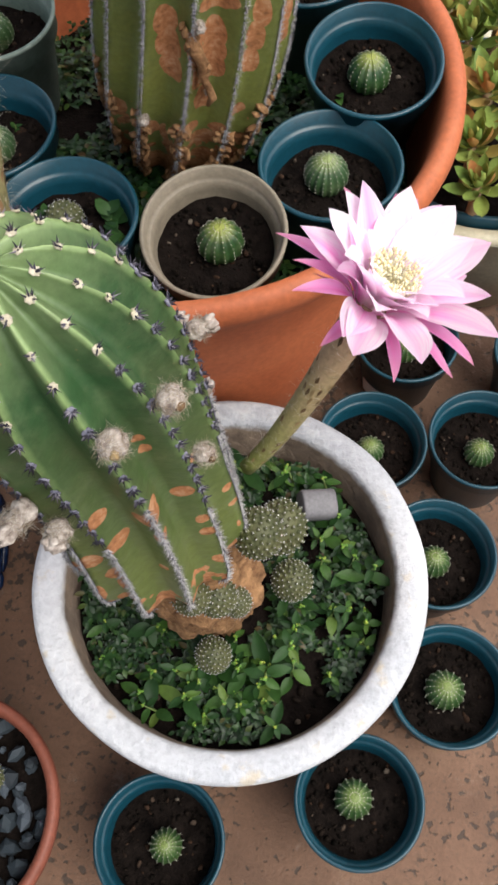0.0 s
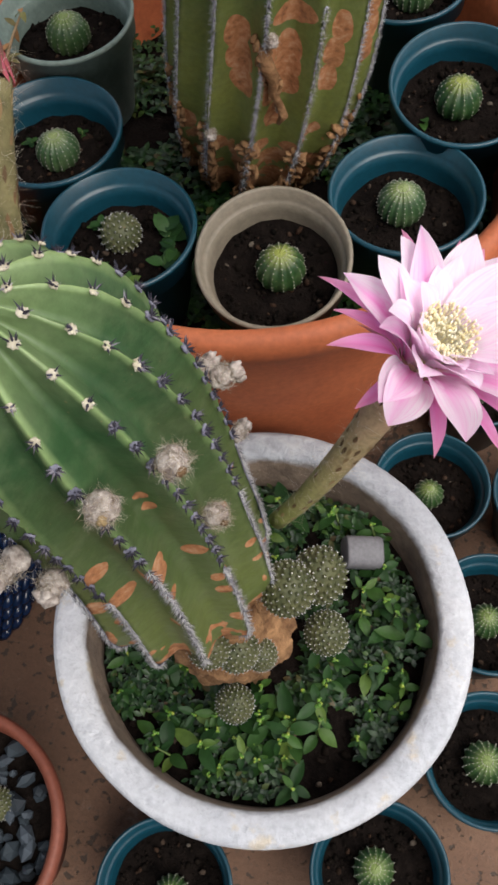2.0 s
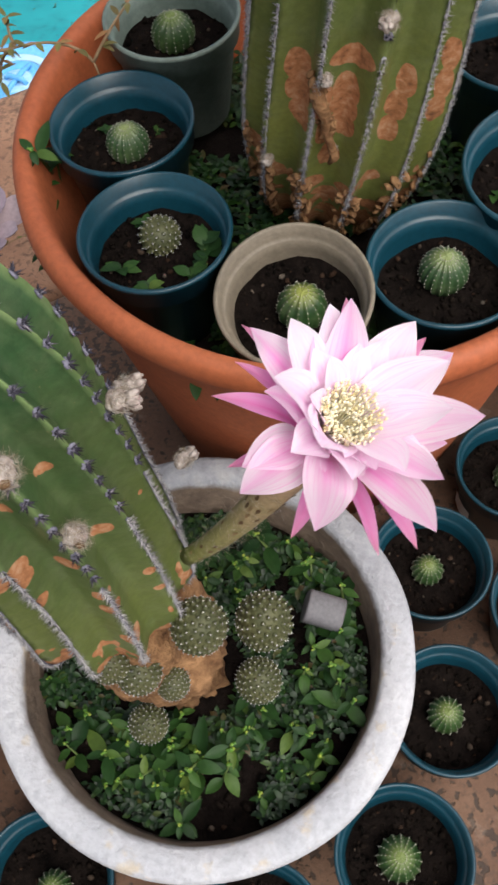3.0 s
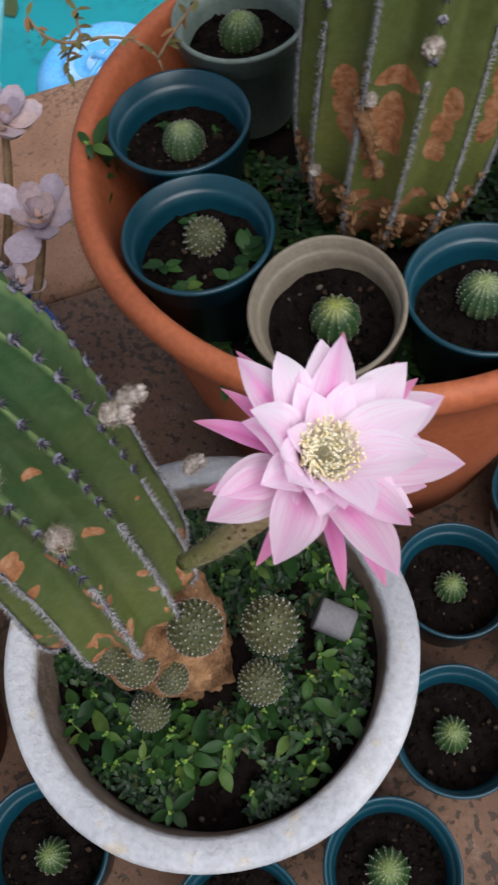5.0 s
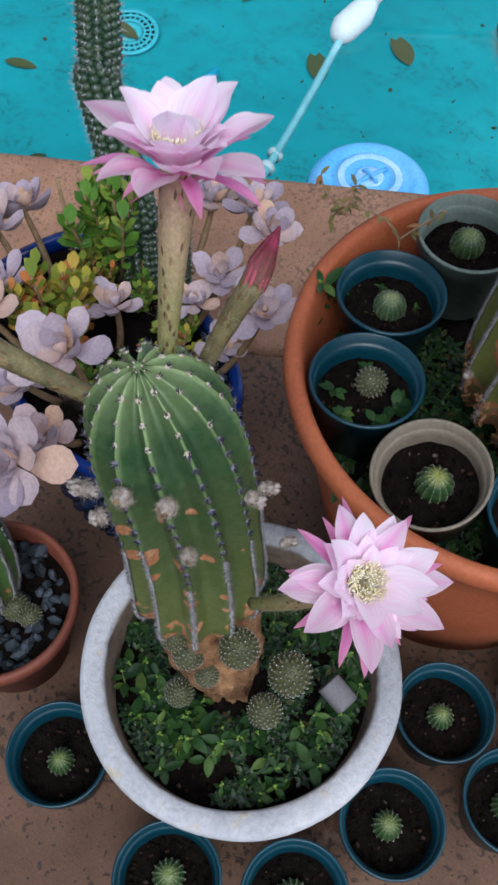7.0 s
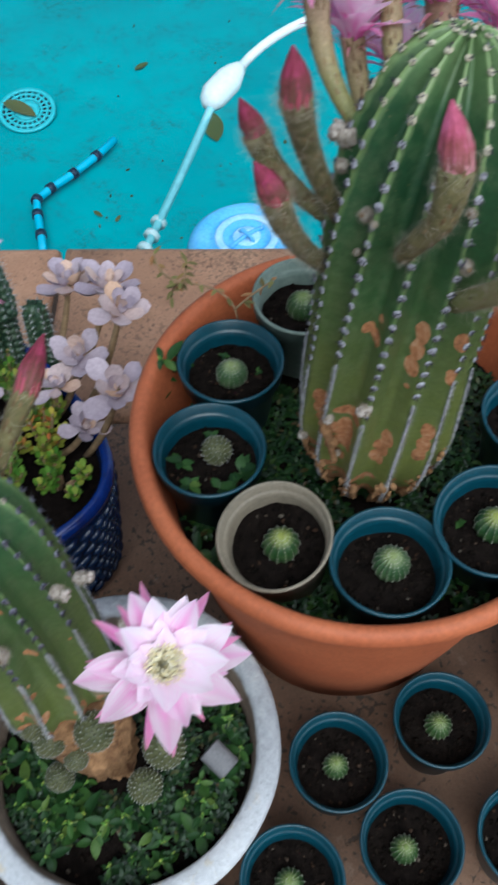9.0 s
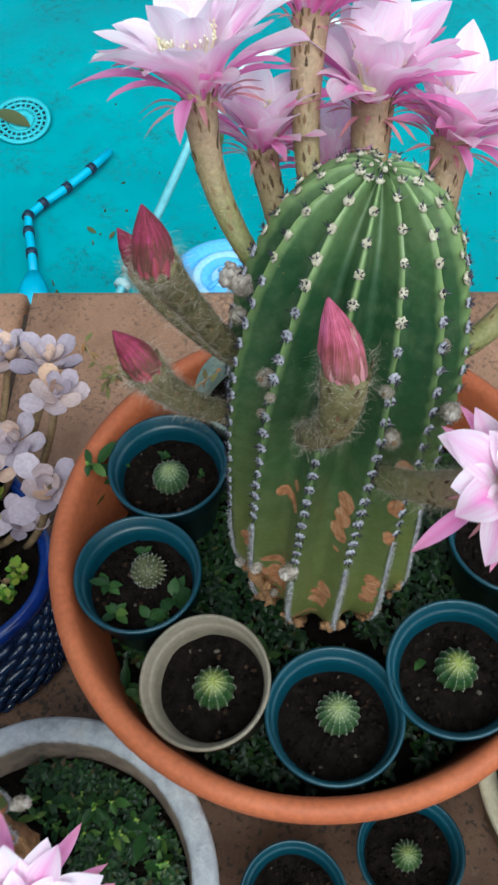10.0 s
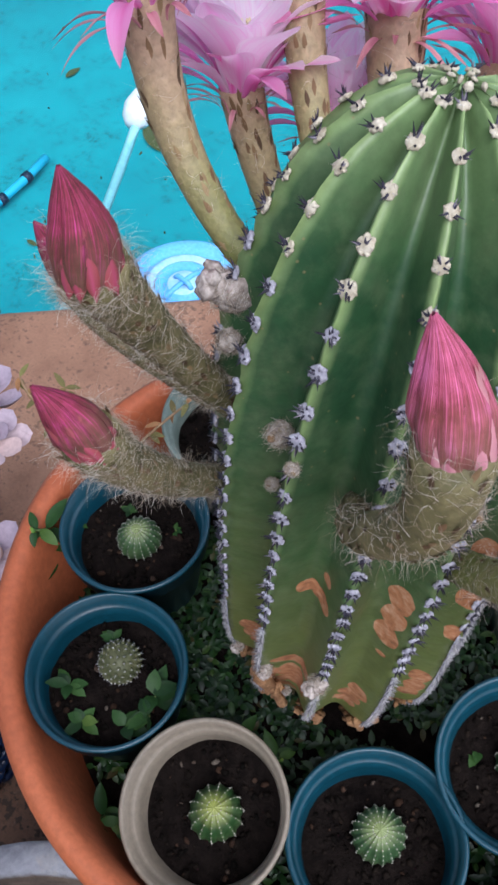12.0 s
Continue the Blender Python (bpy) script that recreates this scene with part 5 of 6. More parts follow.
flower(small, bezier(c1(-0.012, 0.184, 0.385), c1(0.010, 0.190, 0.415), c1(0.0420, 0.2115, 0.4905), 12), 0.99, (0.46, 0.08, 1.0), random.Random(41), 0.0042, 0.0086, 420, shut=5, counts=(10, 13, 16, 12, 7), wide=0.98)
flower(small, bezier(c1(-0.088, 0.178, 0.568), c1(-0.100, 0.190, 0.605), c1(-0.127, 0.216, 0.653), 10), 1.02, (-0.16, 0.10, 1.0), random.Random(42), 0.0048, 0.0098, shut=3, counts=(12, 15, 15, 10, 8), wide=1.16)
bud(small, bezier(c1(-0.092, 0.196, 0.530), c1(-0.100, 0.215, 0.550), c1(-0.097, 0.240, 0.588), 10), 0.026, 0.0140, random.Random(43), 0.0045, 0.0072, hairs=300, tip_to=c1(-0.109, 0.262, 0.606))
bud(small, bezier(c1(-0.112, 0.150, 0.53), c1(-0.14, 0.13, 0.535), c1(-0.185, 0.095, 0.56), 10), 0.024, 0.014, random.Random(44), hairs=300)
rng = random.Random(45)
for at, d, s, lg in (((-0.052, 0.128, 0.535), (0.2, -0.9, 0.1), 0.0075, 0), ((-0.034, 0.143, 0.537), (0.7, -0.7, 0.1), 0.0075, 0), ((-0.027, 0.149, 0.481), (0.7, -0.7, 0), 0.0068, 0), ((-0.030, 0.192, 0.500), (0.9, 0.4, 0.1), 0.0062, 0.8),
                     ((-0.043, 0.210, 0.471), (0.6, 0.8, 0), 0.006, 1.0), ((-0.036, 0.226, 0.385), (0.5, 0.9, 0.1), 0.006, 0.8), ((-0.095, 0.128, 0.475), (-0.6, -0.8, 0.0), 0.0080, 1.6), ((-0.085, 0.126, 0.46), (-0.2, -0.95, 0.1), 0.0080, 0.5), ((-0.118, 0.150, 0.52), (-0.9, -0.3, 0.2), 0.007, 0.8)):
    withered(small, c1(*at), d, s, rng, lg)

# offsets round its foot
for i, (x, y, z, r, tall) in enumerate(((-0.007, 0.170, 0.326, 0.0135, 1.15), (0.007, 0.211, 0.225, 0.0165, 1.45), (0.014, 0.182, 0.196, 0.0135, 1.1), (-0.040, 0.132, 0.192, 0.0115, 1.15), (-0.045, 0.139, 0.312, 0.0105, 1.1), (-0.032, 0.142, 0.300, 0.0115, 1.0), (-0.022, 0.150, 0.258, 0.0090, 1.0), (-0.058, 0.150, 0.285, 0.0100, 1.0))):
    rng = random.Random(300 + i)
    off = thing("cactus_offset", (x, y, z), "small dark green warty cactus offset beside the flowering cactus", "cactus", "cactus offsets")
    sh, pale = Shape(), Shape()
    warty(sh, pale, r, rng, (0, 0, 0), 150, 0.0022, tall)
    part("body", sh, WART, off)
    part("spines", pale, PALE_SPINE, off, "tiny pale spine stars", kind="stuff")

# grey fitting that lies in the bowl
sh = Shape()
n = 20
for k, (x0, r) in enumerate([(-0.013, 0.0085), (-0.0125, 0.0095)] + [(-0.012 + 0.0012 * i, 0.0100 if i % 2 else 0.0096) for i in range(20)] + [(0.0125, 0.0095), (0.013, 0.0085)]):
    sh.v += [(x0, 1.15 * r * math.copysign(abs(math.cos(2 * math.pi * j / n)) ** 0.6, math.cos(2 * math.pi * j / n)), r * math.copysign(abs(math.sin(2 * math.pi * j / n)) ** 0.7, math.sin(2 * math.pi * j / n))) for j in range(n)]
    sh.uv += [(0.5, 0.5)] * n
    if k:
        sh.f += [((k - 1) * n + j, (k - 1) * n + (j + 1) % n, k * n + (j + 1) % n, k * n + j) for j in range(n)]
sh.f += [tuple(range(n))[::-1], tuple(range(23 * n, 24 * n))]
fit = solid("hose_fitting", sh, GREY, (0.034, 0.245, 0.178), "ridged grey plastic hose fitting lying among the leaves", "fitting")
fit.rotation_euler = (0.15, 0.25, 0.15)


# ---- leaves in the bowl and the tub ----
def carpet(name, centre, r, z, count, seed, keep, label, size=(0.004, 0.008), high=0.012):
    """Low creeping plants: small leaves on short stems."""
    rng = random.Random(seed)
    sh = Shape()
    made = 0
    while made < count:
        a, q = rng.uniform(0, 6.283), r * math.sqrt(rng.random())
        x, y = q * math.cos(a), q * math.sin(a)
        if not keep(x, y) or noise.noise(Vector((x * 26 + seed, y * 26, 0.3))) < -0.40:
            continue
        made += 1
        h = rng.uniform(0.0, 1.0) ** 1.5 * high * (0.7 + 0.9 * noise.noise(Vector((x * 30, y * 30, seed))))
        p = Vector((x, y, h))
        s = rng.uniform(*size)
        k = rng.choice((2, 3, 4))
        o = rng.uniform(0, 6)
        for i in range(k):
            b = o + 6.283 * i / k + rng.uniform(-0.3, 0.3)
            d = Vector((math.cos(b), math.sin(b), rng.uniform(-0.15, 0.7)))
            add_leaf(sh, toward(d, (0, 0, 1), p), s * rng.uniform(0.8, 1.2), s * 0.55, curl=0.5, cup=0.3, nl=3, nw=2)
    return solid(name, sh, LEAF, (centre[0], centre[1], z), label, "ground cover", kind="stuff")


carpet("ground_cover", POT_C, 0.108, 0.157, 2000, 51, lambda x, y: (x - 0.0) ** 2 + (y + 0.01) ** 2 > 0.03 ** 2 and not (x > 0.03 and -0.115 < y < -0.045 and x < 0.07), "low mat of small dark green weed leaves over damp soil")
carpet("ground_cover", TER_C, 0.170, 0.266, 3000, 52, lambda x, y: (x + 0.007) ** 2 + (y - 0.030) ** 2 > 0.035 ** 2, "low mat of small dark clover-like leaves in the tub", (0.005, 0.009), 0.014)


def sprig_base(seed, size, pairs, label="bright green leafy weed shoot with pointed leaves"):
    """A leafy weed shoot: a leaning stem with unlike oval leaves and a small pale flower head."""
    rng = random.Random(seed)
    t = thing("leafy_weed", (0, 0, -5), label, "weed", "weeds in the bowl")
    sh, head = Shape(), Shape()
    h = size * 1.2
    lean = Vector((rng.uniform(-0.5, 0.5), rng.uniform(-0.5, 0.5), 1)) * h
    tube(sh, [(0, 0, -0.012), lean * 0.5, lean], [0.0010, 0.0009, 0.0006], 5)
    part("stem", sh, STEM, t)
    for k in range(pairs * 2 + 2):
        u = min(1.0, 0.25 + 0.75 * k / (pairs * 2 + 1))
        a = k * 2.4 + rng.uniform(-0.5, 0.5)
        ln = size * (1.3 - 0.55 * u) * rng.uniform(0.6, 1.2)
        lf = Shape()
        add_leaf(lf, toward((math.cos(a), math.sin(a), rng.uniform(-0.2, 0.5)), (0, 0, 1), lean * u), ln, ln * rng.uniform(0.40, 0.52), curl=rng.uniform(0.2, 0.9), cup=rng.uniform(0.1, 0.4), nl=6, nw=4)
        part("leaf", lf, SPRIG, t)
    for _ in range(7):
        blob(head, lean + Vector((rng.gauss(0, 1), rng.gauss(0, 1), rng.uniform(0.5, 1.5))) * 0.0009, 0.0009, rng, 0.3)
    part("flower_head", head, JADE, t, "tiny pale green flower head")
    return t


SPRIGS = [sprig_base(61, 0.0125, 3), sprig_base(62, 0.016, 2), sprig_base(63, 0.011, 2), sprig_base(65, 0.013, 2), sprig_base(66, 0.0145, 3)]
rng = random.Random(64)
SPRIG_AT = [(-0.022, 0.126, 1.1), (-0.004, 0.133, 1.2), (0.006, 0.150, 1.0), (-0.052, 0.128, 1.0), (-0.012, 0.118, 1.0), (-0.085, 0.118, 1.2), (-0.062, 0.105, 1.0), (-0.045, 0.095, 1.0), (0.012, 0.142, 1.3), (0.012, 0.120, 0.9), (0.052, 0.215, 1.1), (0.064, 0.190, 1.0), (0.068, 0.158, 1.2), (0.050, 0.165, 0.9), (0.020, 0.262, 1.1), (0.005, 0.272, 1.2), (-0.015, 0.275, 1.1), (-0.005, 0.285, 1.0),
            (0.030, 0.225, 0.9), (-0.092, 0.160, 1.0), (-0.020, 0.100, 0.9), (0.000, 0.090, 0.8), (-0.100, 0.190, 1.1), (-0.06, 0.26, 1.2), (-0.09, 0.235, 1.0), (0.035, 0.200, 0.9), (-0.030, 0.115, 0.9), (0.024, 0.158, 1.0), (-0.07, 0.125, 0.9), (0.045, 0.245, 1.0), (-0.035, 0.262, 1.0), (-0.075, 0.098, 0.8), (-0.058, 0.120, 0.9)]
for i, (x, y, s) in enumerate(SPRIG_AT):
    src = SPRIGS[i % 5]
    m = Matrix.Translation((x, y, 0.160)) @ Euler((rng.uniform(-0.3, 0.3), rng.uniform(-0.3, 0.3), rng.uniform(0, 6))).to_matrix().to_4x4() @ Matrix.Scale(s * 1.15, 4)
    copy_thing(src, m)
rnd = random.Random(167)
for i in range(60):
    a, q = rnd.uniform(0, 6.283), 0.104 * math.sqrt(rnd.uniform(0.15, 1.0))
    x, y = q * math.cos(a), q * math.sin(a)
    if x * x + (y + 0.01) ** 2 < 0.045 ** 2 or (0.035 < x < 0.065 and -0.105 < y < -0.05) or (x > 0.03 and abs(y - 0.035) < 0.03):
        continue
    copy_thing(SPRIGS[i % 5], Matrix.Translation((POT_C.x + x, POT_C.y + y, 0.158)) @ Euler((rnd.uniform(-0.35, 0.35), rnd.uniform(-0.35, 0.35), rnd.uniform(0, 6))).to_matrix().to_4x4() @ Matrix.Scale(rnd.uniform(0.7, 1.2), 4))
for x, y, z, s in ((-0.225, 0.405, 0.30, 1.1), (-0.235, 0.43, 0.315, 0.9), (-0.215, 0.375, 0.28, 0.9), (-0.232, 0.418, 0.335, 1.2), (-0.09, 0.33, 0.28, 1.0), (-0.075, 0.335, 0.275, 0.9), (-0.062, 0.42, 0.275, 1.0), (-0.04, 0.425, 0.275, 0.9)):
    copy_thing(SPRIGS[1], Matrix.Translation((x, y, z)) @ Euler((rng.uniform(-0.3, 0.3), rng.uniform(-0.3, 0.3), rng.uniform(0, 6))).to_matrix().to_4x4() @ Matrix.Scale(s, 4))
for s in SPRIGS:
    for o in (*s.children_recursive, s):
        bpy.data.objects.remove(o)

pot_weeds((-0.129, 0.380, 0.322), 71, ((0.024, 0.012, 0.019), (0.026, -0.012, 0.016), (-0.018, -0.020, 0.014), (-0.02, 0.018, 0.010), (0.005, -0.028, 0.014), (0.030, 0.002, 0.015)))
pot_weeds((-0.188, 0.453, 0.324), 72, ((-0.022, 0.010, 0.008), (0.010, 0.022, 0.006)))
pot_weeds((0.077, 0.513, 0.319), 73, ((-0.006, 0.026, 0.013), (0.024, 0.018, 0.015), (0.018, 0.024, 0.013), (-0.026, -0.012, 0.012), (0.028, 0.006, 0.011)))
pot_weeds((-0.194, 0.539, 0.326), 74, ((-0.015, 0.022, 0.012), (0.0, 0.028, 0.010), (0.015, 0.016, 0.009)))

# ---- big cactus in the terracotta tub ----
C2 = Vector((-0.062, 0.468, 0.262))


def c2(x, y, z):
    return Vector((x, y, z)) - C2


# long scars: upper and lower end, half width, half height of each of their patches
C2_RUNS = [((-0.0562, 0.4337, 0.4440), (-0.0570, 0.4360, 0.4095), 0.0066, 0.0105), ((-0.0290, 0.4333, 0.4360), (-0.0316, 0.4353, 0.4100), 0.0068, 0.0098), ((-0.0018, 0.4467, 0.4380), (-0.0098, 0.4486, 0.4010), 0.0054, 0.0108),
           ((0.0147, 0.4728, 0.4388), (0.0097, 0.4756, 0.3994), 0.0050, 0.0108), ((-0.0400, 0.4266, 0.4300), (-0.0400, 0.4376, 0.3816), 0.0050, 0.0120), ((0.0090, 0.4471, 0.5640), (0.0066, 0.4461, 0.5320), 0.0054, 0.0085),
           ((0.0225, 0.4728, 0.5123), (0.0215, 0.4726, 0.5846), 0.0046, 0.0077)]
# corky patches: place, half width, half height
C2_PATCHES = [(-0.0257, 0.4322, 0.4580, 0.0115, 0.0062), (-0.0858, 0.4445, 0.3586, 0.0090, 0.0075), (-0.0525, 0.4365, 0.3552, 0.0095, 0.0085), (-0.0427, 0.4483, 0.3401, 0.0100, 0.0065), (-0.0640, 0.4440, 0.3249, 0.0100, 0.0080),
              (-0.0300, 0.4410, 0.3507, 0.0100, 0.0065), (-0.0844, 0.4627, 0.3070, 0.0110, 0.0070), (-0.0382, 0.4528, 0.3171, 0.0120, 0.0070), (-0.0199, 0.4663, 0.3186, 0.0100, 0.0065), (-0.1020, 0.4635, 0.3515, 0.0075, 0.0110),
              (-0.0201, 0.4534, 0.3552, 0.0070, 0.0060), (-0.0807, 0.4470, 0.3499, 0.0080, 0.0100), (-0.0785, 0.4673, 0.2944, 0.0120, 0.0060), (-0.0194, 0.4317, 0.5560, 0.0040, 0.0052), (-0.0139, 0.4322, 0.5524, 0.0052, 0.0056),
              (-0.0136, 0.4330, 0.5690, 0.0030, 0.0034), (-0.0319, 0.4336, 0.4250, 0.0040, 0.0050), (0.0061, 0.4455, 0.5114, 0.0030, 0.0024)]
C2_SPOTS = [(c2(*a).lerp(c2(*e), u), rx, rz) for a, e, rx, rz in C2_RUNS for u in (0.0, 0.5, 1.0)] + [(c2(x, y, z), rx, rz) for x, y, z, rx, rz in C2_PATCHES]
SKIN2 = mat_cactus("cactus_skin_tub", (0.016, 0.054, 0.022), (0.029, 0.084, 0.028), (0.190, 0.205, 0.050), (0.26, 0.36, 0.13), C2_SPOTS, 0.045, 0.125, heart=(0.26, 0.36, 0.15), heart_from=0.92)
big = thing("barrel_cactus", C2, "tall dark green ribbed cactus with pink blossoms in the terracotta tub", "cactus")
col2 = Ribbed([(-0.010, 0.0595, 0), (0.044, -0.024, 0.24), (0.0295, 0.0275, 0.462)], dome_profile([(0.0, 0.030), (0.025, 0.043), (0.05, 0.0500), (0.09, 0.0565), (0.15, 0.0612), (0.22, 0.0630), (0.28, 0.0633), (0.36, 0.0620), (0.45, 0.0600), (0.52, 0.0584), (0.66, 0.0572), (0.75, 0.0564)], 0.75, 1.0, 0.0564, 0.007, 11), 13, 0.0155, 0.342, 0.02, 0.28)
part("body", col2.body(12, 0.0009, 40), SKIN2, big)
rng = random.Random(81)
areoles(big, col2, rng, 0.0120, 0.0026, 0.0036, 0.50, 10, 0.90)

sh = Shape()
rng = random.Random(83)
for _ in range(720):
    k = rng.randrange(13)
    sv = rng.choice((rng.uniform(0.03, 0.13), rng.uniform(0.04, 0.24)))
    p, th = col2.crest(k + rng.uniform(-0.22, 0.22), sv, col2.radius(sv) - 0.001)
    blob(sh, p, rng.uniform(0.0014, 0.0036), rng, 0.6, (1.5, 0.8, 0.6), 1)
part("dry_skin", sh, CORK, big, "brown corky flakes round the foot", kind="stuff")

BIG_FLOWERS = [
    ((-0.062, 0.462, 0.655), (-0.112, 0.462, 0.675), (-0.122, 0.474, 0.722), 1.08, (-0.35, 0.05, 1.0), 0.0048, 0.0080),
    ((-0.066, 0.498, 0.640), (-0.112, 0.520, 0.668), (-0.138, 0.553, 0.716), 1.1, (-0.1, 0.35, 1.0), 0.0048, 0.0092),
    ((-0.078, 0.498, 0.598), (-0.122, 0.510, 0.640), (-0.128, 0.512, 0.668), 0.88, (-0.2, 0.25, 1.0), 0.0056, 0.0078),
]
BIG_FLOWERS += [
    ((-0.066, 0.528, 0.618), (-0.098, 0.558, 0.645), (-0.111, 0.571, 0.674), 1.15, (-0.05, 0.15, 1.0), 0.0080, 0.0112),
    ((-0.040, 0.540, 0.600), (-0.070, 0.590, 0.620), (-0.083, 0.603, 0.650), 1.1, (0.1, 0.2, 1.0), 0.0075, 0.0108),
    ((-0.075, 0.522, 0.580), (-0.115, 0.545, 0.605), (-0.126, 0.556, 0.628), 0.9, (-0.3, 0.2, 1.0), 0.0058, 0.0100),
    ((-0.008, 0.528, 0.596), (0.000, 0.580, 0.600), (-0.010, 0.600, 0.615), 0.95, (0.3, 0.3, 0.8), 0.0058, 0.0100),
]
for i, (a, m, e, size, face, r0, r1) in enumerate(BIG_FLOWERS):
    flower(big, bezier(c2(*a), c2(*m), c2(*e), 12), size, face, random.Random(400 + i), r0, r1, 160, shut=0.0 if i == 0 else 10.0, label="open pink blossom on a brownish scaly tube")
flower(big, bezier(c2(0.0185, 0.4600, 0.590), c2(0.0566, 0.4443, 0.6394), c2(0.0864, 0.4468, 0.6843), 12), 0.80, (0.34, -0.12, 1.0), random.Random(420), 0.0060, 0.0090, 1500, counts=(8, 10, 11, 10, 6), label="open pink blossom on a curved woolly greenish tube")
bud(big, bezier(c2(-0.066, 0.450, 0.600), c2(-0.076, 0.425, 0.655), c2(-0.062, 0.404, 0.712), 10), 0.030, 0.0158, random.Random(431), tip_to=c2(-0.0655, 0.407, 0.736))
bud(big, bezier(c2(-0.064, 0.441, 0.570), c2(-0.064, 0.402, 0.612), c2(-0.060, 0.389, 0.660), 10), 0.026, 0.0145, random.Random(432), tip_to=c2(-0.068, 0.383, 0.680))
bud(big, bezier(c2(-0.068, 0.456, 0.590), c2(-0.115, 0.435, 0.610), c2(-0.125, 0.432, 0.640), 10), 0.026, 0.0140, random.Random(433))
crook = bezier(c2(-0.008, 0.440, 0.622), c2(0.003, 0.4185, 0.642), c2(0.0235, 0.4190, 0.678), 8)[:-1] + bezier(c2(0.0235, 0.4190, 0.678), c2(0.0292, 0.4180, 0.692), c2(0.0262, 0.4213, 0.714), 6)
bud(big, crook, 0.036, 0.0150, random.Random(434), 0.0050, 0.0088, 520, tip_to=c2(0.0165, 0.4225, 0.7435), mat=BUD_PALE)
rng = random.Random(440)
CROWN_STUBS = (((-0.0363, 0.4378, 0.6337), (-0.10, -0.96, 0.31), 0.0058, 0), ((-0.0221, 0.4266, 0.6435), (0.55, -0.39, 0.17), 0.0028, 0), ((-0.0377, 0.4343, 0.6066), (-0.10, -0.98, 0.20), 0.003, 0), ((0.0134, 0.4680, 0.6110), (0.58, -0.24, 0.12), 0.0062, 0),
                     ((0.0161, 0.4591, 0.6572), (-0.04, -0.97, 0.32), 0.0038, 0), ((0.0112, 0.4979, 0.6520), (0.48, -0.56, 0.30), 0.0038, 0), ((0.0204, 0.5019, 0.6094), (0.47, -0.61, 0.14), 0.0066, 0.2), ((-0.0671, 0.4438, 0.6247), (0.08, -0.99, 0.18), 0.004, 0))
FLANK_STUBS = (((-0.0066, 0.4269, 0.4895), (-0.16, -0.97, 0.11), 0.006, 0.6), ((-0.0379, 0.4242, 0.4499), (0.41, -0.71, -0.05), 0.005, 0.2), ((-0.0363, 0.4368, 0.3926), (0.10, -0.98, -0.02), 0.0032, 0.6), ((-0.0797, 0.4422, 0.3657), (0.12, -0.94, -0.16), 0.005, 0.3),
                     ((-0.0660, 0.4520, 0.6600), (-0.8, -0.6, 0.4), 0.0095, 0.5), ((-0.0640, 0.4450, 0.6460), (-0.8, -0.6, 0.1), 0.0056, 0))
for at, d, s, lg in CROWN_STUBS + FLANK_STUBS:
    withered(big, c2(*at), d, s, rng, lg)

sh = Shape()
rng = random.Random(450)
hang = [c2(*p) for p in ((-0.0420, 0.4235, 0.4440), (-0.0400, 0.4225, 0.4330), (-0.0365, 0.4245, 0.4230), (-0.0385, 0.4270, 0.4120), (-0.0350, 0.4280, 0.4020), (-0.0330, 0.4290, 0.3930), (-0.0365, 0.4300, 0.3860))]
tube(sh, hang, [0.0030, 0.0042, 0.0034, 0.0026, 0.0024, 0.0028, 0.0012], 9)
for p in hang[:4]:
    for _ in range(4):
        blob(sh, p + Vector((rng.uniform(-0.006, 0.006), rng.uniform(-0.001, 0.003), rng.uniform(-0.005, 0.005))), rng.uniform(0.0018, 0.0034), rng, 0.6, (1.2, 0.7, 1.3), 1)
part("withered_flower", sh, CORK, big, "long shrivelled brown remnant hanging on a scarred rib")

# ---- red pot with gravel ----
RED_C = Vector((-0.234, 0.037, 0))
red = thing("red_clay_pot", RED_C, "small red clay pot with blue-grey gravel on the pavers", "plant pot")
sh = Shape()
lathe(sh, [(0.052, 0.0), (0.056, 0.003), (0.072, 0.095), (0.078, 0.100), (0.083, 0.118), (0.0841, 0.126), (0.0825, 0.131), (0.079, 0.132), (0.0755, 0.129), (0.073, 0.10), (0.05, 0.02), (0.0005, 0.02), (0.0005, 0.0)], 72, 0.0006)
part("pot_shell", sh, REDPOT, red)
sh = Shape()
disc(sh, 0.0738, 0.104, 8, 40, 0.003, 50, 1.0, 0.0)
part("soil", sh, SOIL, red)
sh = Shape()
rng = random.Random(91)
for _ in range(190):
    a, q = rng.uniform(0, 6.283), 0.070 * math.sqrt(rng.random())
    blob(sh, (q * math.cos(a), q * math.sin(a), 0.106 + rng.uniform(0, 0.005)), rng.uniform(0.003, 0.009), rng, 0.45, (1.2, 1, 0.7))
solid("gravel", sh, STONE, RED_C, "angular blue-grey gravel in the red pot", "gravel", kind="stuff", smooth=False)
C3 = Vector((-0.246, 0.040, 0.106))
SKIN3 = mat_cactus("cactus_skin_red_pot", (0.03, 0.085, 0.02), (0.05, 0.12, 0.03), (0.09, 0.12, 0.03), (0.14, 0.22, 0.07), (), 0.0, 0.03)
third = thing("ribbed_cactus", C3, "ribbed green cactus with pale spines in the red clay pot", "cactus")
col3 = Ribbed([(0, 0, 0), (-0.01, 0.004, 0.06), (-0.03, 0.008, 0.13)], dome_profile([(0.0, 0.022), (0.2, 0.030), (0.5, 0.035), (0.7, 0.034)], 0.7, 1.0, 0.034, 0.02), 11, 0.008)
part("body", col3.body(), SKIN3, third)
areoles(third, col3, random.Random(92), 0.009, 0.0018, 0.0045, 0.7)
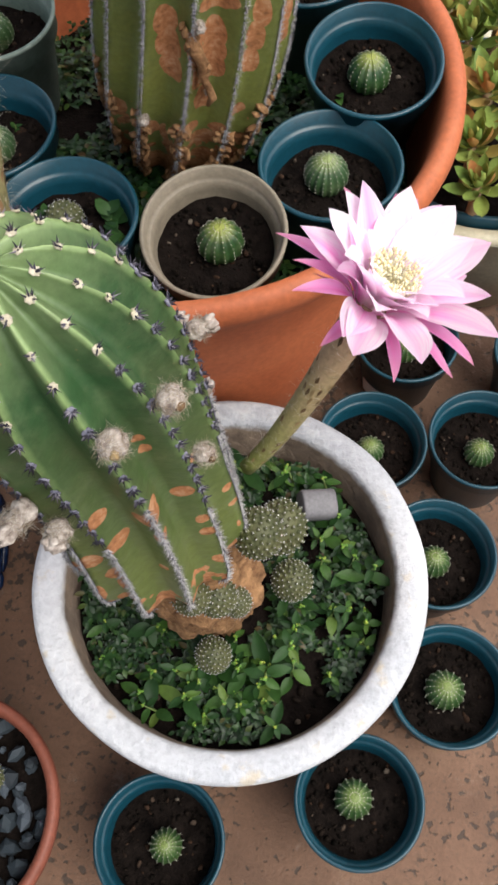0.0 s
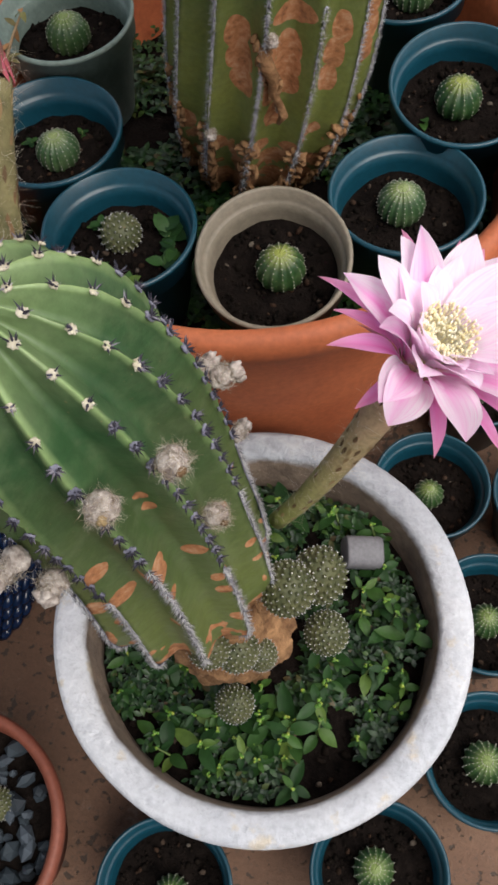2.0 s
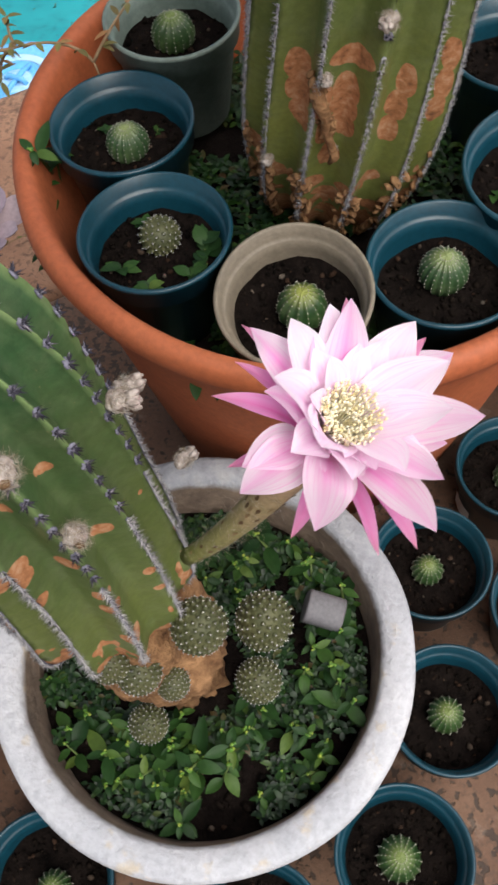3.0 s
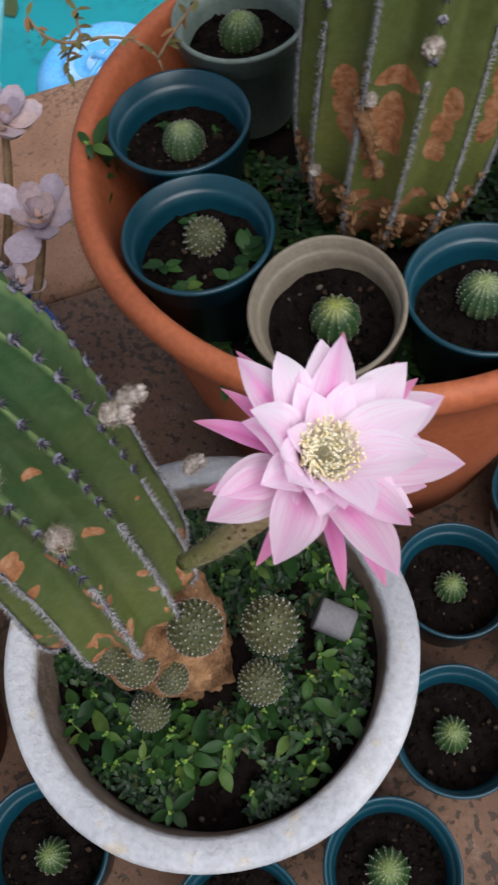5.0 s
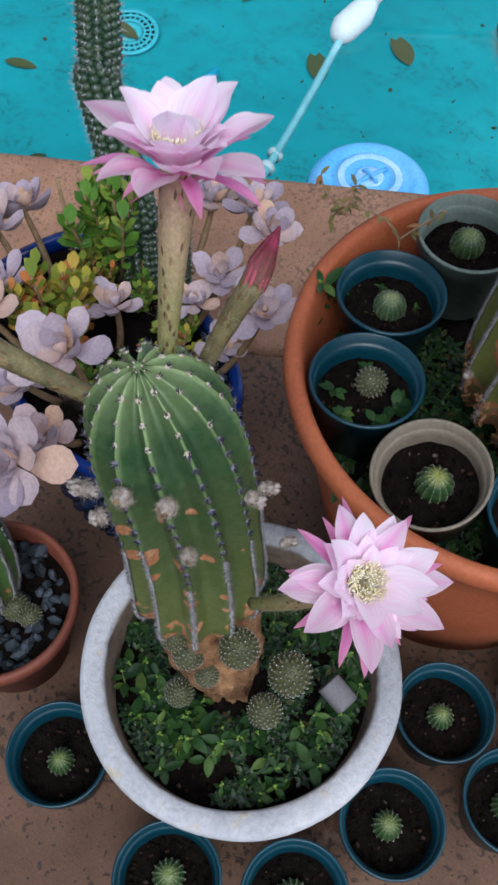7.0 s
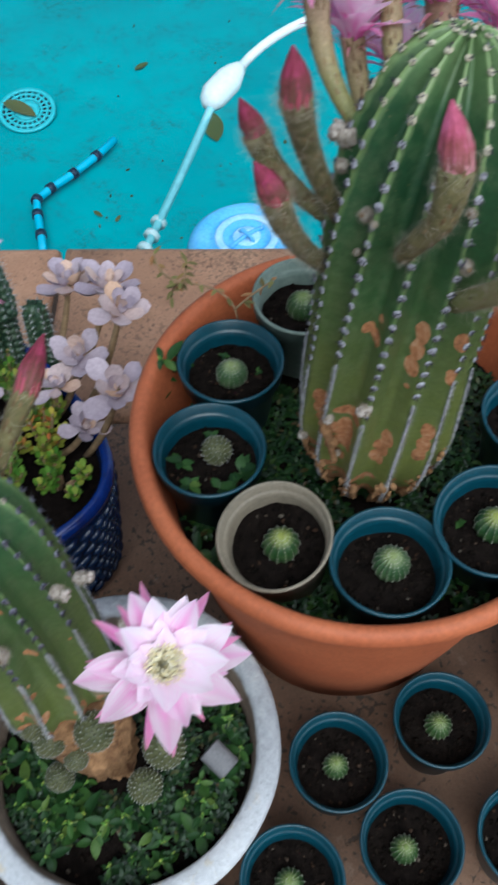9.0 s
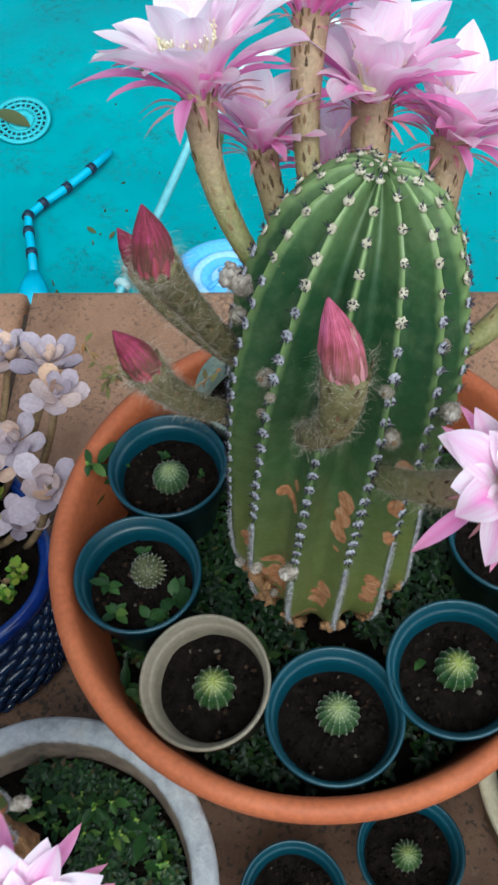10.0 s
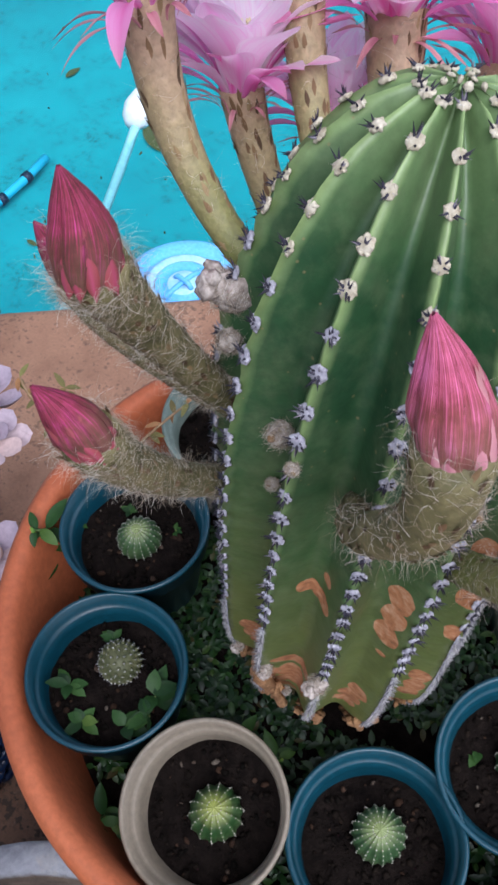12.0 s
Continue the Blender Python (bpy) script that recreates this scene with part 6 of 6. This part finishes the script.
for i, (x, y, r) in enumerate(((-0.222, 0.052, 0.013), (-0.205, 0.060, 0.011))):
    rng = random.Random(320 + i)
    off = thing("cactus_offset", (x, y, 0.112), "small warty cactus offset among the gravel", "cactus", "cactus offsets")
    sh, pale = Shape(), Shape()
    warty(sh, pale, r, rng, (0, 0, 0), 120, 0.0025)
    part("body", sh, WART, off)
    part("spines", pale, PALE_SPINE, off, kind="stuff")

# ---- blue planter with succulents ----
PL = Vector((-0.395, 0.262, 0))
planter = thing("blue_planter", PL, "oblong dark blue glazed planter with woven relief", "planter")


def oblong(sh, profile, n=96):
    """Like lathe, round an oblong plan: half length 0.165, half width 0.112 at full size."""
    pts, faces = [], []
    for i, (k, z) in enumerate(profile):
        for j in range(n):
            a = 2 * math.pi * j / n
            c, s = math.cos(a), math.sin(a)
            pts.append(((0.165 - 0.112 + 0.112 * k) * math.copysign(abs(c) ** 0.7, c), 0.112 * k * math.copysign(abs(s) ** 0.7, s), z))
    m = len(profile)
    for i in range(m):
        for j in range(n):
            q, i2 = (j + 1) % n, (i + 1) % m
            faces.append((i * n + j, i * n + q, i2 * n + q, i2 * n + j))
    sh.add(pts, faces)


sh = Shape()
oblong(sh, [(0.78, 0.0), (0.82, 0.004), (0.93, 0.10), (0.97, 0.172), (0.94, 0.178), (0.88, 0.176), (0.80, 0.02), (0.05, 0.018), (0.05, 0.0)])
part("planter_shell", sh, GLAZE, planter)
sh = Shape()
oblong(sh, [(0.965, 0.172), (1.0, 0.176), (1.01, 0.188), (0.99, 0.196), (0.93, 0.196), (0.90, 0.190), (0.90, 0.172)])
part("rim", sh, GLAZE_RIM, planter, "bright blue glazed rim")
weave = Shape()
for row in range(9):
    z = 0.018 + row * 0.0175
    k = 0.835 + (0.965 - 0.835) * (z / 0.172) + 0.006
    for j in range(44):
        a0 = 2 * math.pi * (j + 0.5 * (row % 2)) / 44
        path = []
        for q in range(4):
            a = a0 + 2 * math.pi / 44 * (q / 3 - 0.5) * 0.95
            c, s = math.cos(a), math.sin(a)
            bow = 0.012 * math.sin(math.pi * q / 3)
            path.append(((0.053 + 0.112 * (k + bow)) * math.copysign(abs(c) ** 0.7, c), 0.112 * (k + bow) * math.copysign(abs(s) ** 0.7, s), z + 0.008 * (q / 3 - 0.5)))
        tube(weave, path, [0.003, 0.0048, 0.0048, 0.003], 6)
part("woven_relief", weave, GLAZE, planter, "rows of slanting woven strands in dark blue glaze", kind="stuff")
sh = Shape()
pts, fc = [(0, 0, 0.172)], []
for i in range(1, 7):
    for j in range(60):
        a = 2 * math.pi * j / 60
        c, s = math.cos(a), math.sin(a)
        k = 0.89 * i / 6
        x, y = (0.053 * i / 6 + 0.112 * k) * math.copysign(abs(c) ** 0.7, c), 0.112 * k * math.copysign(abs(s) ** 0.7, s)
        pts.append((x, y, 0.172 + 0.01 * noise.noise(Vector((x * 30, y * 30, 2)))))
fc += [(0, 1 + j, 1 + (j + 1) % 60) for j in range(60)]
for i in range(5):
    fc += [(1 + i * 60 + j, 61 + i * 60 + j, 61 + i * 60 + (j + 1) % 60, 1 + i * 60 + (j + 1) % 60) for j in range(60)]
sh.add(pts, fc)
part("soil", sh, SOIL, planter)


def ghost(at, size, tilt, seed, foot=None):
    """A rosette of thick pale lavender leaves on a bare stem."""
    rng = random.Random(seed)
    t = thing("ghost_plant", at, "pale lavender-grey succulent rosette with pinkish leaves in the blue planter", "succulent", "ghost plant rosettes")
    if foot is not None:
        sh = Shape()
        f = Vector(foot) - Vector(at)
        tube(sh, bezier(f, f * 0.5 + Vector((0.006, 0.004, -0.008)), (0, 0, 0), 7), [0.0042, 0.004, 0.004, 0.0038, 0.0036, 0.0034, 0.003], 7)
        part("stem", sh, TWIG, t, "bare brownish stem")
    x, y, d = frame_of(tilt)
    base = Matrix((x, y, d)).transposed().to_4x4()
    for i in range(14):
        u = i / 13
        a = i * 2.39996 + rng.uniform(-0.25, 0.25)
        ln = size * 1.08 * (0.32 + 0.68 * (1 - u) ** 0.8) * rng.uniform(0.9, 1.1)
        el = radians(2 + 70 * u + rng.uniform(-12, 12))
        lf = Shape()
        m = base @ Matrix.Rotation(a, 4, "Z") @ Matrix.Translation((size * 0.06, 0, size * 0.14 * u)) @ Matrix.Rotation(-el, 4, "Y")
        add_leaf(lf, m, ln, ln * rng.uniform(0.54, 0.66), curl=-0.35, cup=0.3, nl=7, nw=4, belly=0.64, tip=0.9, thick=ln * 0.15)
        part("leaf", lf, GHOST, t)
    return t


GHOSTS = [(-0.271, 0.378, 0.290, 0.037, (0.3, -0.1)), (-0.360, 0.386, 0.250, 0.035, (0.2, -0.2)), (-0.440, 0.430, 0.265, 0.037, (-0.1, 0.2)), (-0.344, 0.435, 0.300, 0.033, (0.4, 0.1)), (-0.393, 0.281, 0.240, 0.033, (0, 0)), (-0.326, 0.200, 0.300, 0.048, (0.1, -0.3)),
          (-0.237, 0.107, 0.320, 0.050, (0.4, -0.4)), (-0.555, 0.263, 0.250, 0.043, (-0.3, 0)), (-0.526, 0.221, 0.270, 0.045, (-0.2, -0.2)), (-0.355, 0.351, 0.235, 0.027, (0, 0)), (-0.284, 0.149, 0.260, 0.035, (0.3, -0.3)), (-0.400, 0.455, 0.275, 0.037, (0, 0.3)),
          (-0.300, 0.345, 0.225, 0.027, (0.4, 0.2)), (-0.47, 0.20, 0.25, 0.040, (-0.1, -0.3)), (-0.44, 0.165, 0.26, 0.043, (0, -0.3)), (-0.36, 0.16, 0.24, 0.037, (0, -0.3))]
for i, (x, y, z, s, d) in enumerate(GHOSTS):
    fx, fy = PL.x + (x - PL.x) * 0.72, PL.y + (y - PL.y) * 0.68
    ghost((x, y, z), s, (*d, 1), 500 + i, (fx, fy, 0.170))


def bushy(name, at, height, count, leaf, mat, label, seed, wide):
    """A small branching succulent with clustered spoon-shaped leaves."""
    rng = random.Random(seed)
    t = thing(name, at, label, "succulent")
    wood, lf = Shape(), Shape()
    for b in range(count):
        a, q = rng.uniform(0, 6.283), wide * math.sqrt(rng.random())
        top = Vector((q * math.cos(a), q * math.sin(a), height * rng.uniform(0.65, 1.0)))
        path = bezier((top.x * 0.15, top.y * 0.15, 0), (top.x * 0.7, top.y * 0.7, top.z * 0.4), top, 6)
        tube(wood, path, [0.0026, 0.0024, 0.0022, 0.002, 0.0017, 0.0012], 5)
        for k in range(16):
            u = 0.45 + 0.55 * k / 15
            p = path[min(int(u * 5), 4)].lerp(path[min(int(u * 5) + 1, 5)], u * 5 - int(u * 5))
            aa = k * 2.4 + rng.uniform(-0.4, 0.4)
            d = Vector((math.cos(aa), math.sin(aa), 0.2 + 1.4 * max(0, u - 0.7) * 3))
            s = leaf * rng.uniform(0.7, 1.15)
            add_leaf(lf, toward(d, (0, 0, 1), p), s, s * 0.6, curl=-0.2, cup=0.25, nl=4, nw=2, belly=0.62, thick=s * 0.14)
    part("stems", wood, TWIG, t, kind="stuff")
    part("leaves", lf, mat, t, kind="stuff")
    return t


bushy("sedum", (-0.42, 0.228, 0.172), 0.115, 22, 0.020, SEDUM, "bushy yellow-green succulent with orange leaf tips in the blue planter", 601, 0.045)
bushy("jade_plant", (-0.478, 0.322, 0.172), 0.150, 20, 0.021, JADE, "bushy bright green jade-like succulent in the blue planter", 602, 0.045)
bushy("sedum", (-0.455, 0.285, 0.172), 0.08, 12, 0.013, SEDUM, "low yellow-green succulent shoots in the blue planter", 603, 0.03)
bushy("jade_plant", (-0.375, 0.335, 0.172), 0.05, 9, 0.012, JADE, "low olive green succulent shoots in the blue planter", 604, 0.03)
for i, (x, y) in enumerate(((-0.33, 0.25), (-0.40, 0.19), (-0.36, 0.22), (-0.34, 0.31), (-0.45, 0.24), (-0.31, 0.22), (-0.43, 0.33))):
    bushy("sedum" if i % 2 else "jade_plant", (x, y, 0.172), 0.05, 9, 0.011, SEDUM if i % 2 else JADE, "low tangled olive green succulent shoots in the blue planter", 620 + i, 0.035)
bushy("jade_plant", (-0.29, 0.30, 0.172), 0.035, 10, 0.011, JADE, "low creeping green succulent at the planter's rim", 605, 0.035)


SKIN4 = mat_cactus("cactus_skin_column", (0.016, 0.040, 0.022), (0.026, 0.058, 0.030), (0.045, 0.070, 0.034), (0.060, 0.105, 0.055), (), -1.0, 0.03)


def column(at, joints, r, seed, label, ribs=9):
    rng = random.Random(seed)
    t = thing("column_cactus", at, label, "cactus")
    for k, (a, b, rr) in enumerate(joints):
        a, b = Vector(a), Vector(b)
        c = Ribbed([a, (a + b) / 2, b], dome_profile([(0.0, rr * 0.8), (0.1, rr), (0.5, rr), (0.85, rr)], 0.85, 1.0, rr, 0.01, 6), ribs, rr * 0.16)
        skin, sh, fl = c.body(6), Shape(), Shape()
        ln = (b - a).length
        rows = int(ln / 0.0078)
        for q in range(ribs):
            for i in range(rows):
                s = (i + 0.5 + 0.5 * (q % 2)) / rows
                if s > 0.97:
                    continue
                p, th = c.crest(q, s, c.radius(s) - rr * 0.10)
                o = (p - c.centre(s)).normalized()
                blob(skin, p, rr * 0.27, rng, 0.1, (1, 1, 0.85), 1)
                tip = p + o * rr * 0.26 + c.way(s) * 0.0012
                blob(fl, tip, 0.0011, rng, 0.1)
                for _ in range(5):
                    spike(sh, tip, o + Vector((rng.uniform(-1, 1), rng.uniform(-1, 1), rng.uniform(-1, 1))) * 0.8, rng.uniform(0.004, 0.010), 0.00025)
        j = part("joint", skin, SKIN4, t)
        part("spines", sh, PALE_SPINE, j, "fine whitish spines", kind="stuff")
        part("tufts", fl, WOOL, j, kind="stuff")
    return t


column((-0.455, 0.340, 0.165), [((0, 0, 0), (-0.030, 0.018, 0.110), 0.020), ((-0.008, 0.013, 0.080), (-0.122, 0.036, 0.215), 0.021), ((-0.104, 0.036, 0.198), (-0.218, 0.109, 0.326), 0.020)], 0.02, 611, "tall jointed column cactus with warty skin and pale spines", 12)
column((-0.430, 0.375, 0.165), [((0, 0, 0), (-0.015, 0.012, 0.10), 0.013)], 0.013, 612, "small hairy column cactus in the blue planter", 8)
sh = Shape()
tube(sh, [(0, 0, 0), (0.004, 0.002, 0.08), (-0.004, 0.004, 0.15)], [0.003, 0.0026, 0.002], 6)
solid("dry_stick", sh, TWIG, (-0.50, 0.285, 0.170), "thin dark dry stick standing in the blue planter", "stick")

# ---- rosette succulents in a cream pot ----
CR = Vector((0.205, 0.622, 0))
cream = thing("cream_pot", CR, "cream plastic pot with a blue liner beside the terracotta tub", "plant pot")
sh = Shape()
lathe(sh, [(0.080, 0.0), (0.085, 0.003), (0.118, 0.150), (0.127, 0.153), (0.131, 0.161), (0.129, 0.167), (0.120, 0.168), (0.114, 0.162), (0.10, 0.02), (0.0005, 0.018), (0.0005, 0.0)], 72)
part("pot_shell", sh, CREAM, cream)
sh = Shape()
lathe(sh, [(0.112, 0.150), (0.1125, 0.172), (0.110, 0.1735), (0.1075, 0.172), (0.106, 0.150)], 64)
part("liner", sh, BLUE, cream, "dark blue plastic liner rim")
sh = Shape()
disc(sh, 0.107, 0.156, 8, 40, 0.004, 40, 3.0)
part("soil", sh, SOIL, cream)


def rosette(at, size, seed, tilt):
    rng = random.Random(seed)
    t = thing("rosette_succulent", at, "yellow-green succulent rosette with reddish leaves in the cream pot", "succulent", "rosettes in the cream pot")
    x, y, d = frame_of(tilt)
    base = Matrix((x, y, d)).transposed().to_4x4()
    sh = Shape()
    tube(sh, [(0, 0, -at[2] + 0.15), (0, 0, -0.005)], [0.006, 0.005], 7)
    part("stem", sh, TWIG, t)
    for i in range(20):
        u = i / 19
        ln = size * (0.4 + 0.6 * (1 - u) ** 0.7)
        lf = Shape()
        m = base @ Matrix.Rotation(i * 2.39996, 4, "Z") @ Matrix.Translation((size * 0.05, 0, size * (0.5 * u - 0.25))) @ Matrix.Rotation(-radians(10 + 62 * u), 4, "Y")
        add_leaf(lf, m, ln, ln * 0.36, curl=-0.5, cup=0.4, nl=6, nw=4, belly=0.5, thick=ln * 0.09)
        part("leaf", lf, ALOE, t)


for i, (x, y, z, s) in enumerate(((0.179, 0.659, 0.235, 0.044), (0.188, 0.592, 0.238, 0.046), (0.176, 0.555, 0.215, 0.042), (0.178, 0.520, 0.205, 0.036), (0.205, 0.670, 0.25, 0.044), (0.165, 0.695, 0.235, 0.044), (0.155, 0.618, 0.222, 0.042), (0.140, 0.580, 0.205, 0.036), (0.145, 0.700, 0.24, 0.042), (0.230, 0.560, 0.22, 0.046), (0.240, 0.620, 0.235, 0.046), (0.225, 0.520, 0.205, 0.040))):
    rosette((x, y, z), s, 700 + i, (-0.25, -0.15, 1))

# ---- in the pool ----
sh = Shape()
lathe(sh, [(0.0005, 0.026), (0.022, 0.027), (0.026, 0.022), (0.034, 0.022), (0.038, 0.027), (0.052, 0.027), (0.056, 0.021), (0.064, 0.021), (0.069, 0.026), (0.082, 0.023), (0.094, 0.012), (0.099, -0.002), (0.095, -0.016), (0.0005, -0.020)], 72)
toy = thing("pool_float", (-0.612, 0.826, POOL_LEVEL - 0.012), "round light blue plastic float on the pool water", "pool float")
part("disc", sh, FLOAT, toy)
sh = Shape()
tube(sh, [(-0.016, 0.0, 0.026), (-0.011, 0.0, 0.033), (0.011, 0.0, 0.033), (0.016, 0.0, 0.026)], [0.0035] * 4, 8)
tube(sh, [(0, -0.034, 0.025), (0, -0.012, 0.029), (0, 0.012, 0.029), (0, 0.034, 0.025)], [0.0035] * 4, 8)
part("handle", sh, FLOAT, toy, "moulded cross handle")
sh = Shape()
lathe(sh, [(0.0005, 0.0265), (0.0215, 0.0275), (0.0225, 0.0262), (0.0005, 0.0255)], 40)
lathe(sh, [(0.0385, 0.0272), (0.0400, 0.0284), (0.0500, 0.0284), (0.0515, 0.0272)], 64)
part("inlay", sh, FLOAT_PALE, toy, "paler raised rings")

jet = thing("cleaner_pipe", (-0.936, 1.032, POOL_LEVEL), "white pool cleaner pipe with a bulb float in the water", "pool pipe")
sh = Shape()
tube(sh, bezier((0.17, -0.336, -0.10), (0.09, -0.15, -0.03), (0.0, 0.0, 0.01), 10), [0.0075] * 10, 10)
part("hose", sh, VEILED_HOSE, jet, "lower hose under the water, coloured pale blue as faded by it")
sh = Shape()
tube(sh, bezier((-0.008, 0.066, 0.03), (-0.02, 0.20, 0.09), (0.14, 0.42, 0.10), 12), [0.0085] * 12, 10)
part("pipe", sh, PIPE, jet)
sh = Shape()
tube(sh, [(0.014, -0.035, 0.004), (0.010, -0.024, 0.007), (0.004, -0.01, 0.011), (-0.003, 0.03, 0.02), (-0.007, 0.05, 0.026), (-0.009, 0.066, 0.03)], [0.011, 0.021, 0.026, 0.026, 0.019, 0.011], 16)
part("bulb", sh, PIPE, jet, "white bulb float")
for k in range(3):
    sh = Shape()
    c = Vector((0.150 - 0.012 * k, -0.296 + 0.025 * k, -0.086 + 0.007 * k))
    tube(sh, [c, c + Vector((-0.004, 0.009, 0.001))], [0.014, 0.014], 12)
    part("collar", sh, PIPE, jet)

HOSE_AT = Vector((-1.614, 0.922, POOL_FLOOR + 0.03))
hose = thing("segmented_hose", HOSE_AT, "light blue segmented hose with black rings on the pool floor", "hose")
pts = [(-1.664, 1.219), (-1.640, 1.14), (-1.622, 1.05), (-1.614, 0.97), (-1.600, 0.915), (-1.55, 0.885), (-1.48, 0.85), (-1.41, 0.812)]
pts = [Vector((x, y, HOSE_AT.z)) - HOSE_AT for x, y in pts]
sh = Shape()
tube(sh, pts, [0.011] * 8, 10)
tube(sh, [pts[-1], pts[-1] + Vector((0.05, -0.03, 0.01)), pts[-1] + Vector((0.12, -0.07, 0.02))], [0.02, 0.035, 0.04], 12)
part("hose", sh, HOSE, hose)
for k in (1, 2, 3, 4, 5, 6):
    sh = Shape()
    d = (pts[min(k + 1, 7)] - pts[k - 1]).normalized() * 0.009
    tube(sh, [pts[k] - d, pts[k] + d], [0.015, 0.015], 12)
    part("ring", sh, RUBBER, hose, "black rubber ring")

drain = thing("floor_drain", (-1.945, 1.130, POOL_FLOOR), "round pale plastic drain grate on the pool floor", "drain")
sh = Shape()
lathe(sh, [(0.0005, 0.002), (0.088, 0.002), (0.088, 0.004), (0.0005, 0.004)], 48)
part("well", sh, DARKHOLE, drain, "dark drain opening")
sh = Shape()
for r, w in ((0.090, 0.007), (0.070, 0.0035), (0.050, 0.0035), (0.030, 0.012)):
    lathe(sh, [(r - w, 0.006), (r + w, 0.006), (r + w, 0.014), (r - w, 0.014)], 48)
for k in range(22):
    a = 2 * math.pi * k / 22
    c, s = math.cos(a), math.sin(a)
    tube(sh, [(0.03 * c, 0.03 * s, 0.010), (0.092 * c, 0.092 * s, 0.010)], [0.0035, 0.005], 4)
part("grate", sh, GRATE, drain)
drain.location = (-1.955, 1.112, POOL_FLOOR + 0.014)
drain.rotation_euler = (radians(5), radians(10), 0)
drain.scale = (0.86, 0.86, 0.86)
rng = random.Random(900)
for x, y, up, s, yaw in ((-1.965, 1.095, 0.030, 0.125, 18), (-1.922, 1.506, 0.003, 0.06, 100), (-1.557, 1.489, 0.003, 0.16, 150), (-1.481, 1.735, 0.003, 0.16, 158), (-2.02, 0.795, 0.003, 0.10, 40), (-1.66, 0.66, 0.003, 0.05, 70), (-1.47, 1.02, 0.003, 0.035, 10), (-1.42, 1.05, 0.003, 0.03, 120), (-2.3, 1.75, 0.003, 0.04, 200)):
    z = POOL_FLOOR + up
    sh = Shape()
    add_leaf(sh, pose(0, 0, 0, 0, 0, yaw) @ Matrix.Translation((-s / 2, 0, 0.004)), s, s * 0.38, curl=0.12, cup=0.15, nl=8, nw=4)
    solid("fallen_leaf", sh, DEADLEAF, (x, y, z), "dark fallen leaf lying on the pool floor", "leaf", "fallen leaves")

sh = Shape()
for _ in range(420):
    a, n = rng.gauss(1.1, 0.9), rng.choice((rng.gauss(0.75, 0.25), rng.uniform(0.3, 2.6)))
    if -1.5 < a < 3 and 0.2 < n < 3:
        p = on_deck(a, n, POOL_FLOOR + 0.002) - on_deck(0, 0.5, POOL_FLOOR)
        blob(sh, p, rng.choice((0.002, 0.003, 0.004, 0.006)) * rng.uniform(0.6, 1.3), rng, 0.6, (1.6, 1, 0.3))
solid("pool_debris", sh, DEADLEAF, on_deck(0, 0.5, POOL_FLOOR), "dark specks of leaf dirt scattered on the pool floor", "debris", kind="stuff")

# straggling weed that grows from the tub's soil over its rim
rng = random.Random(910)
ROOT = Vector((-0.222, 0.500, 0.262))
run = thing("creeping_weed", ROOT, "straggling brownish green weed hanging over the terracotta rim", "weed")


def at_root(x, y, z):
    return Vector((x, y, z)) - ROOT


RUNS = [((0, 0, 0), at_root(-0.226, 0.498, 0.315), at_root(-0.2300, 0.4935, 0.354)), (at_root(-0.2300, 0.4935, 0.354), at_root(-0.248, 0.4960, 0.3715), at_root(-0.275, 0.4664, 0.3728)),
        (at_root(-0.275, 0.4664, 0.3728), at_root(-0.297, 0.4580, 0.368), at_root(-0.3107, 0.4638, 0.3837)), (at_root(-0.275, 0.4664, 0.3728), at_root(-0.284, 0.4640, 0.366), at_root(-0.289, 0.4634, 0.3452)),
        (at_root(-0.272, 0.4700, 0.3735), at_root(-0.279, 0.4740, 0.376), at_root(-0.2784, 0.4779, 0.388)), (at_root(-0.2300, 0.4935, 0.354), at_root(-0.222, 0.5080, 0.372), at_root(-0.218, 0.5300, 0.376))]
for k, (a, b, c) in enumerate(RUNS):
    path = bezier(a, b, c, 9)
    sh = Shape()
    tube(sh, path, [0.0013 - 0.00006 * i for i in range(9)], 5)
    part("runner", sh, TWIG, run)
    for i, p in enumerate(path[2::2] if k else []):
        for q in range(3 if i == 3 else 2):
            d = Vector((rng.uniform(-1, 1), rng.uniform(-1, 1), rng.uniform(-0.7, 0.5)))
            lf = Shape()
            add_leaf(lf, toward(d, (0, 0, 1), p), rng.uniform(0.008, 0.013), 0.0042, curl=rng.uniform(0.2, 1.2), cup=0.3, nl=5, nw=3)
            part("leaf", lf, DRYLEAF, run)
# a low dry tuft between coping and tub
lf = Shape()
tuft_weed = thing("dry_weed", (-0.430, 0.585, 0.003), "sparse dry yellowish weed in the coping joint", "weed")
for a, c in (((0, 0, 0), (-0.05, 0.02, 0.010)), ((0, 0, 0), (0.035, -0.03, 0.014)), ((0, 0, 0), (-0.02, -0.04, 0.012)), ((0.01, 0.0, 0), (0.05, 0.03, 0.012))):
    path = bezier(a, (Vector(a) + Vector(c)) / 2 + Vector((0, 0, 0.008)), c, 8)
    sh = Shape()
    tube(sh, path, [0.0009] * 8, 4)
    part("runner", sh, TWIG, tuft_weed)
    for p in path[2::2]:
        weed_leaves(lf, p, rng, 2, 0.007)
part("foliage", lf, DRYLEAF, tuft_weed, kind="stuff")
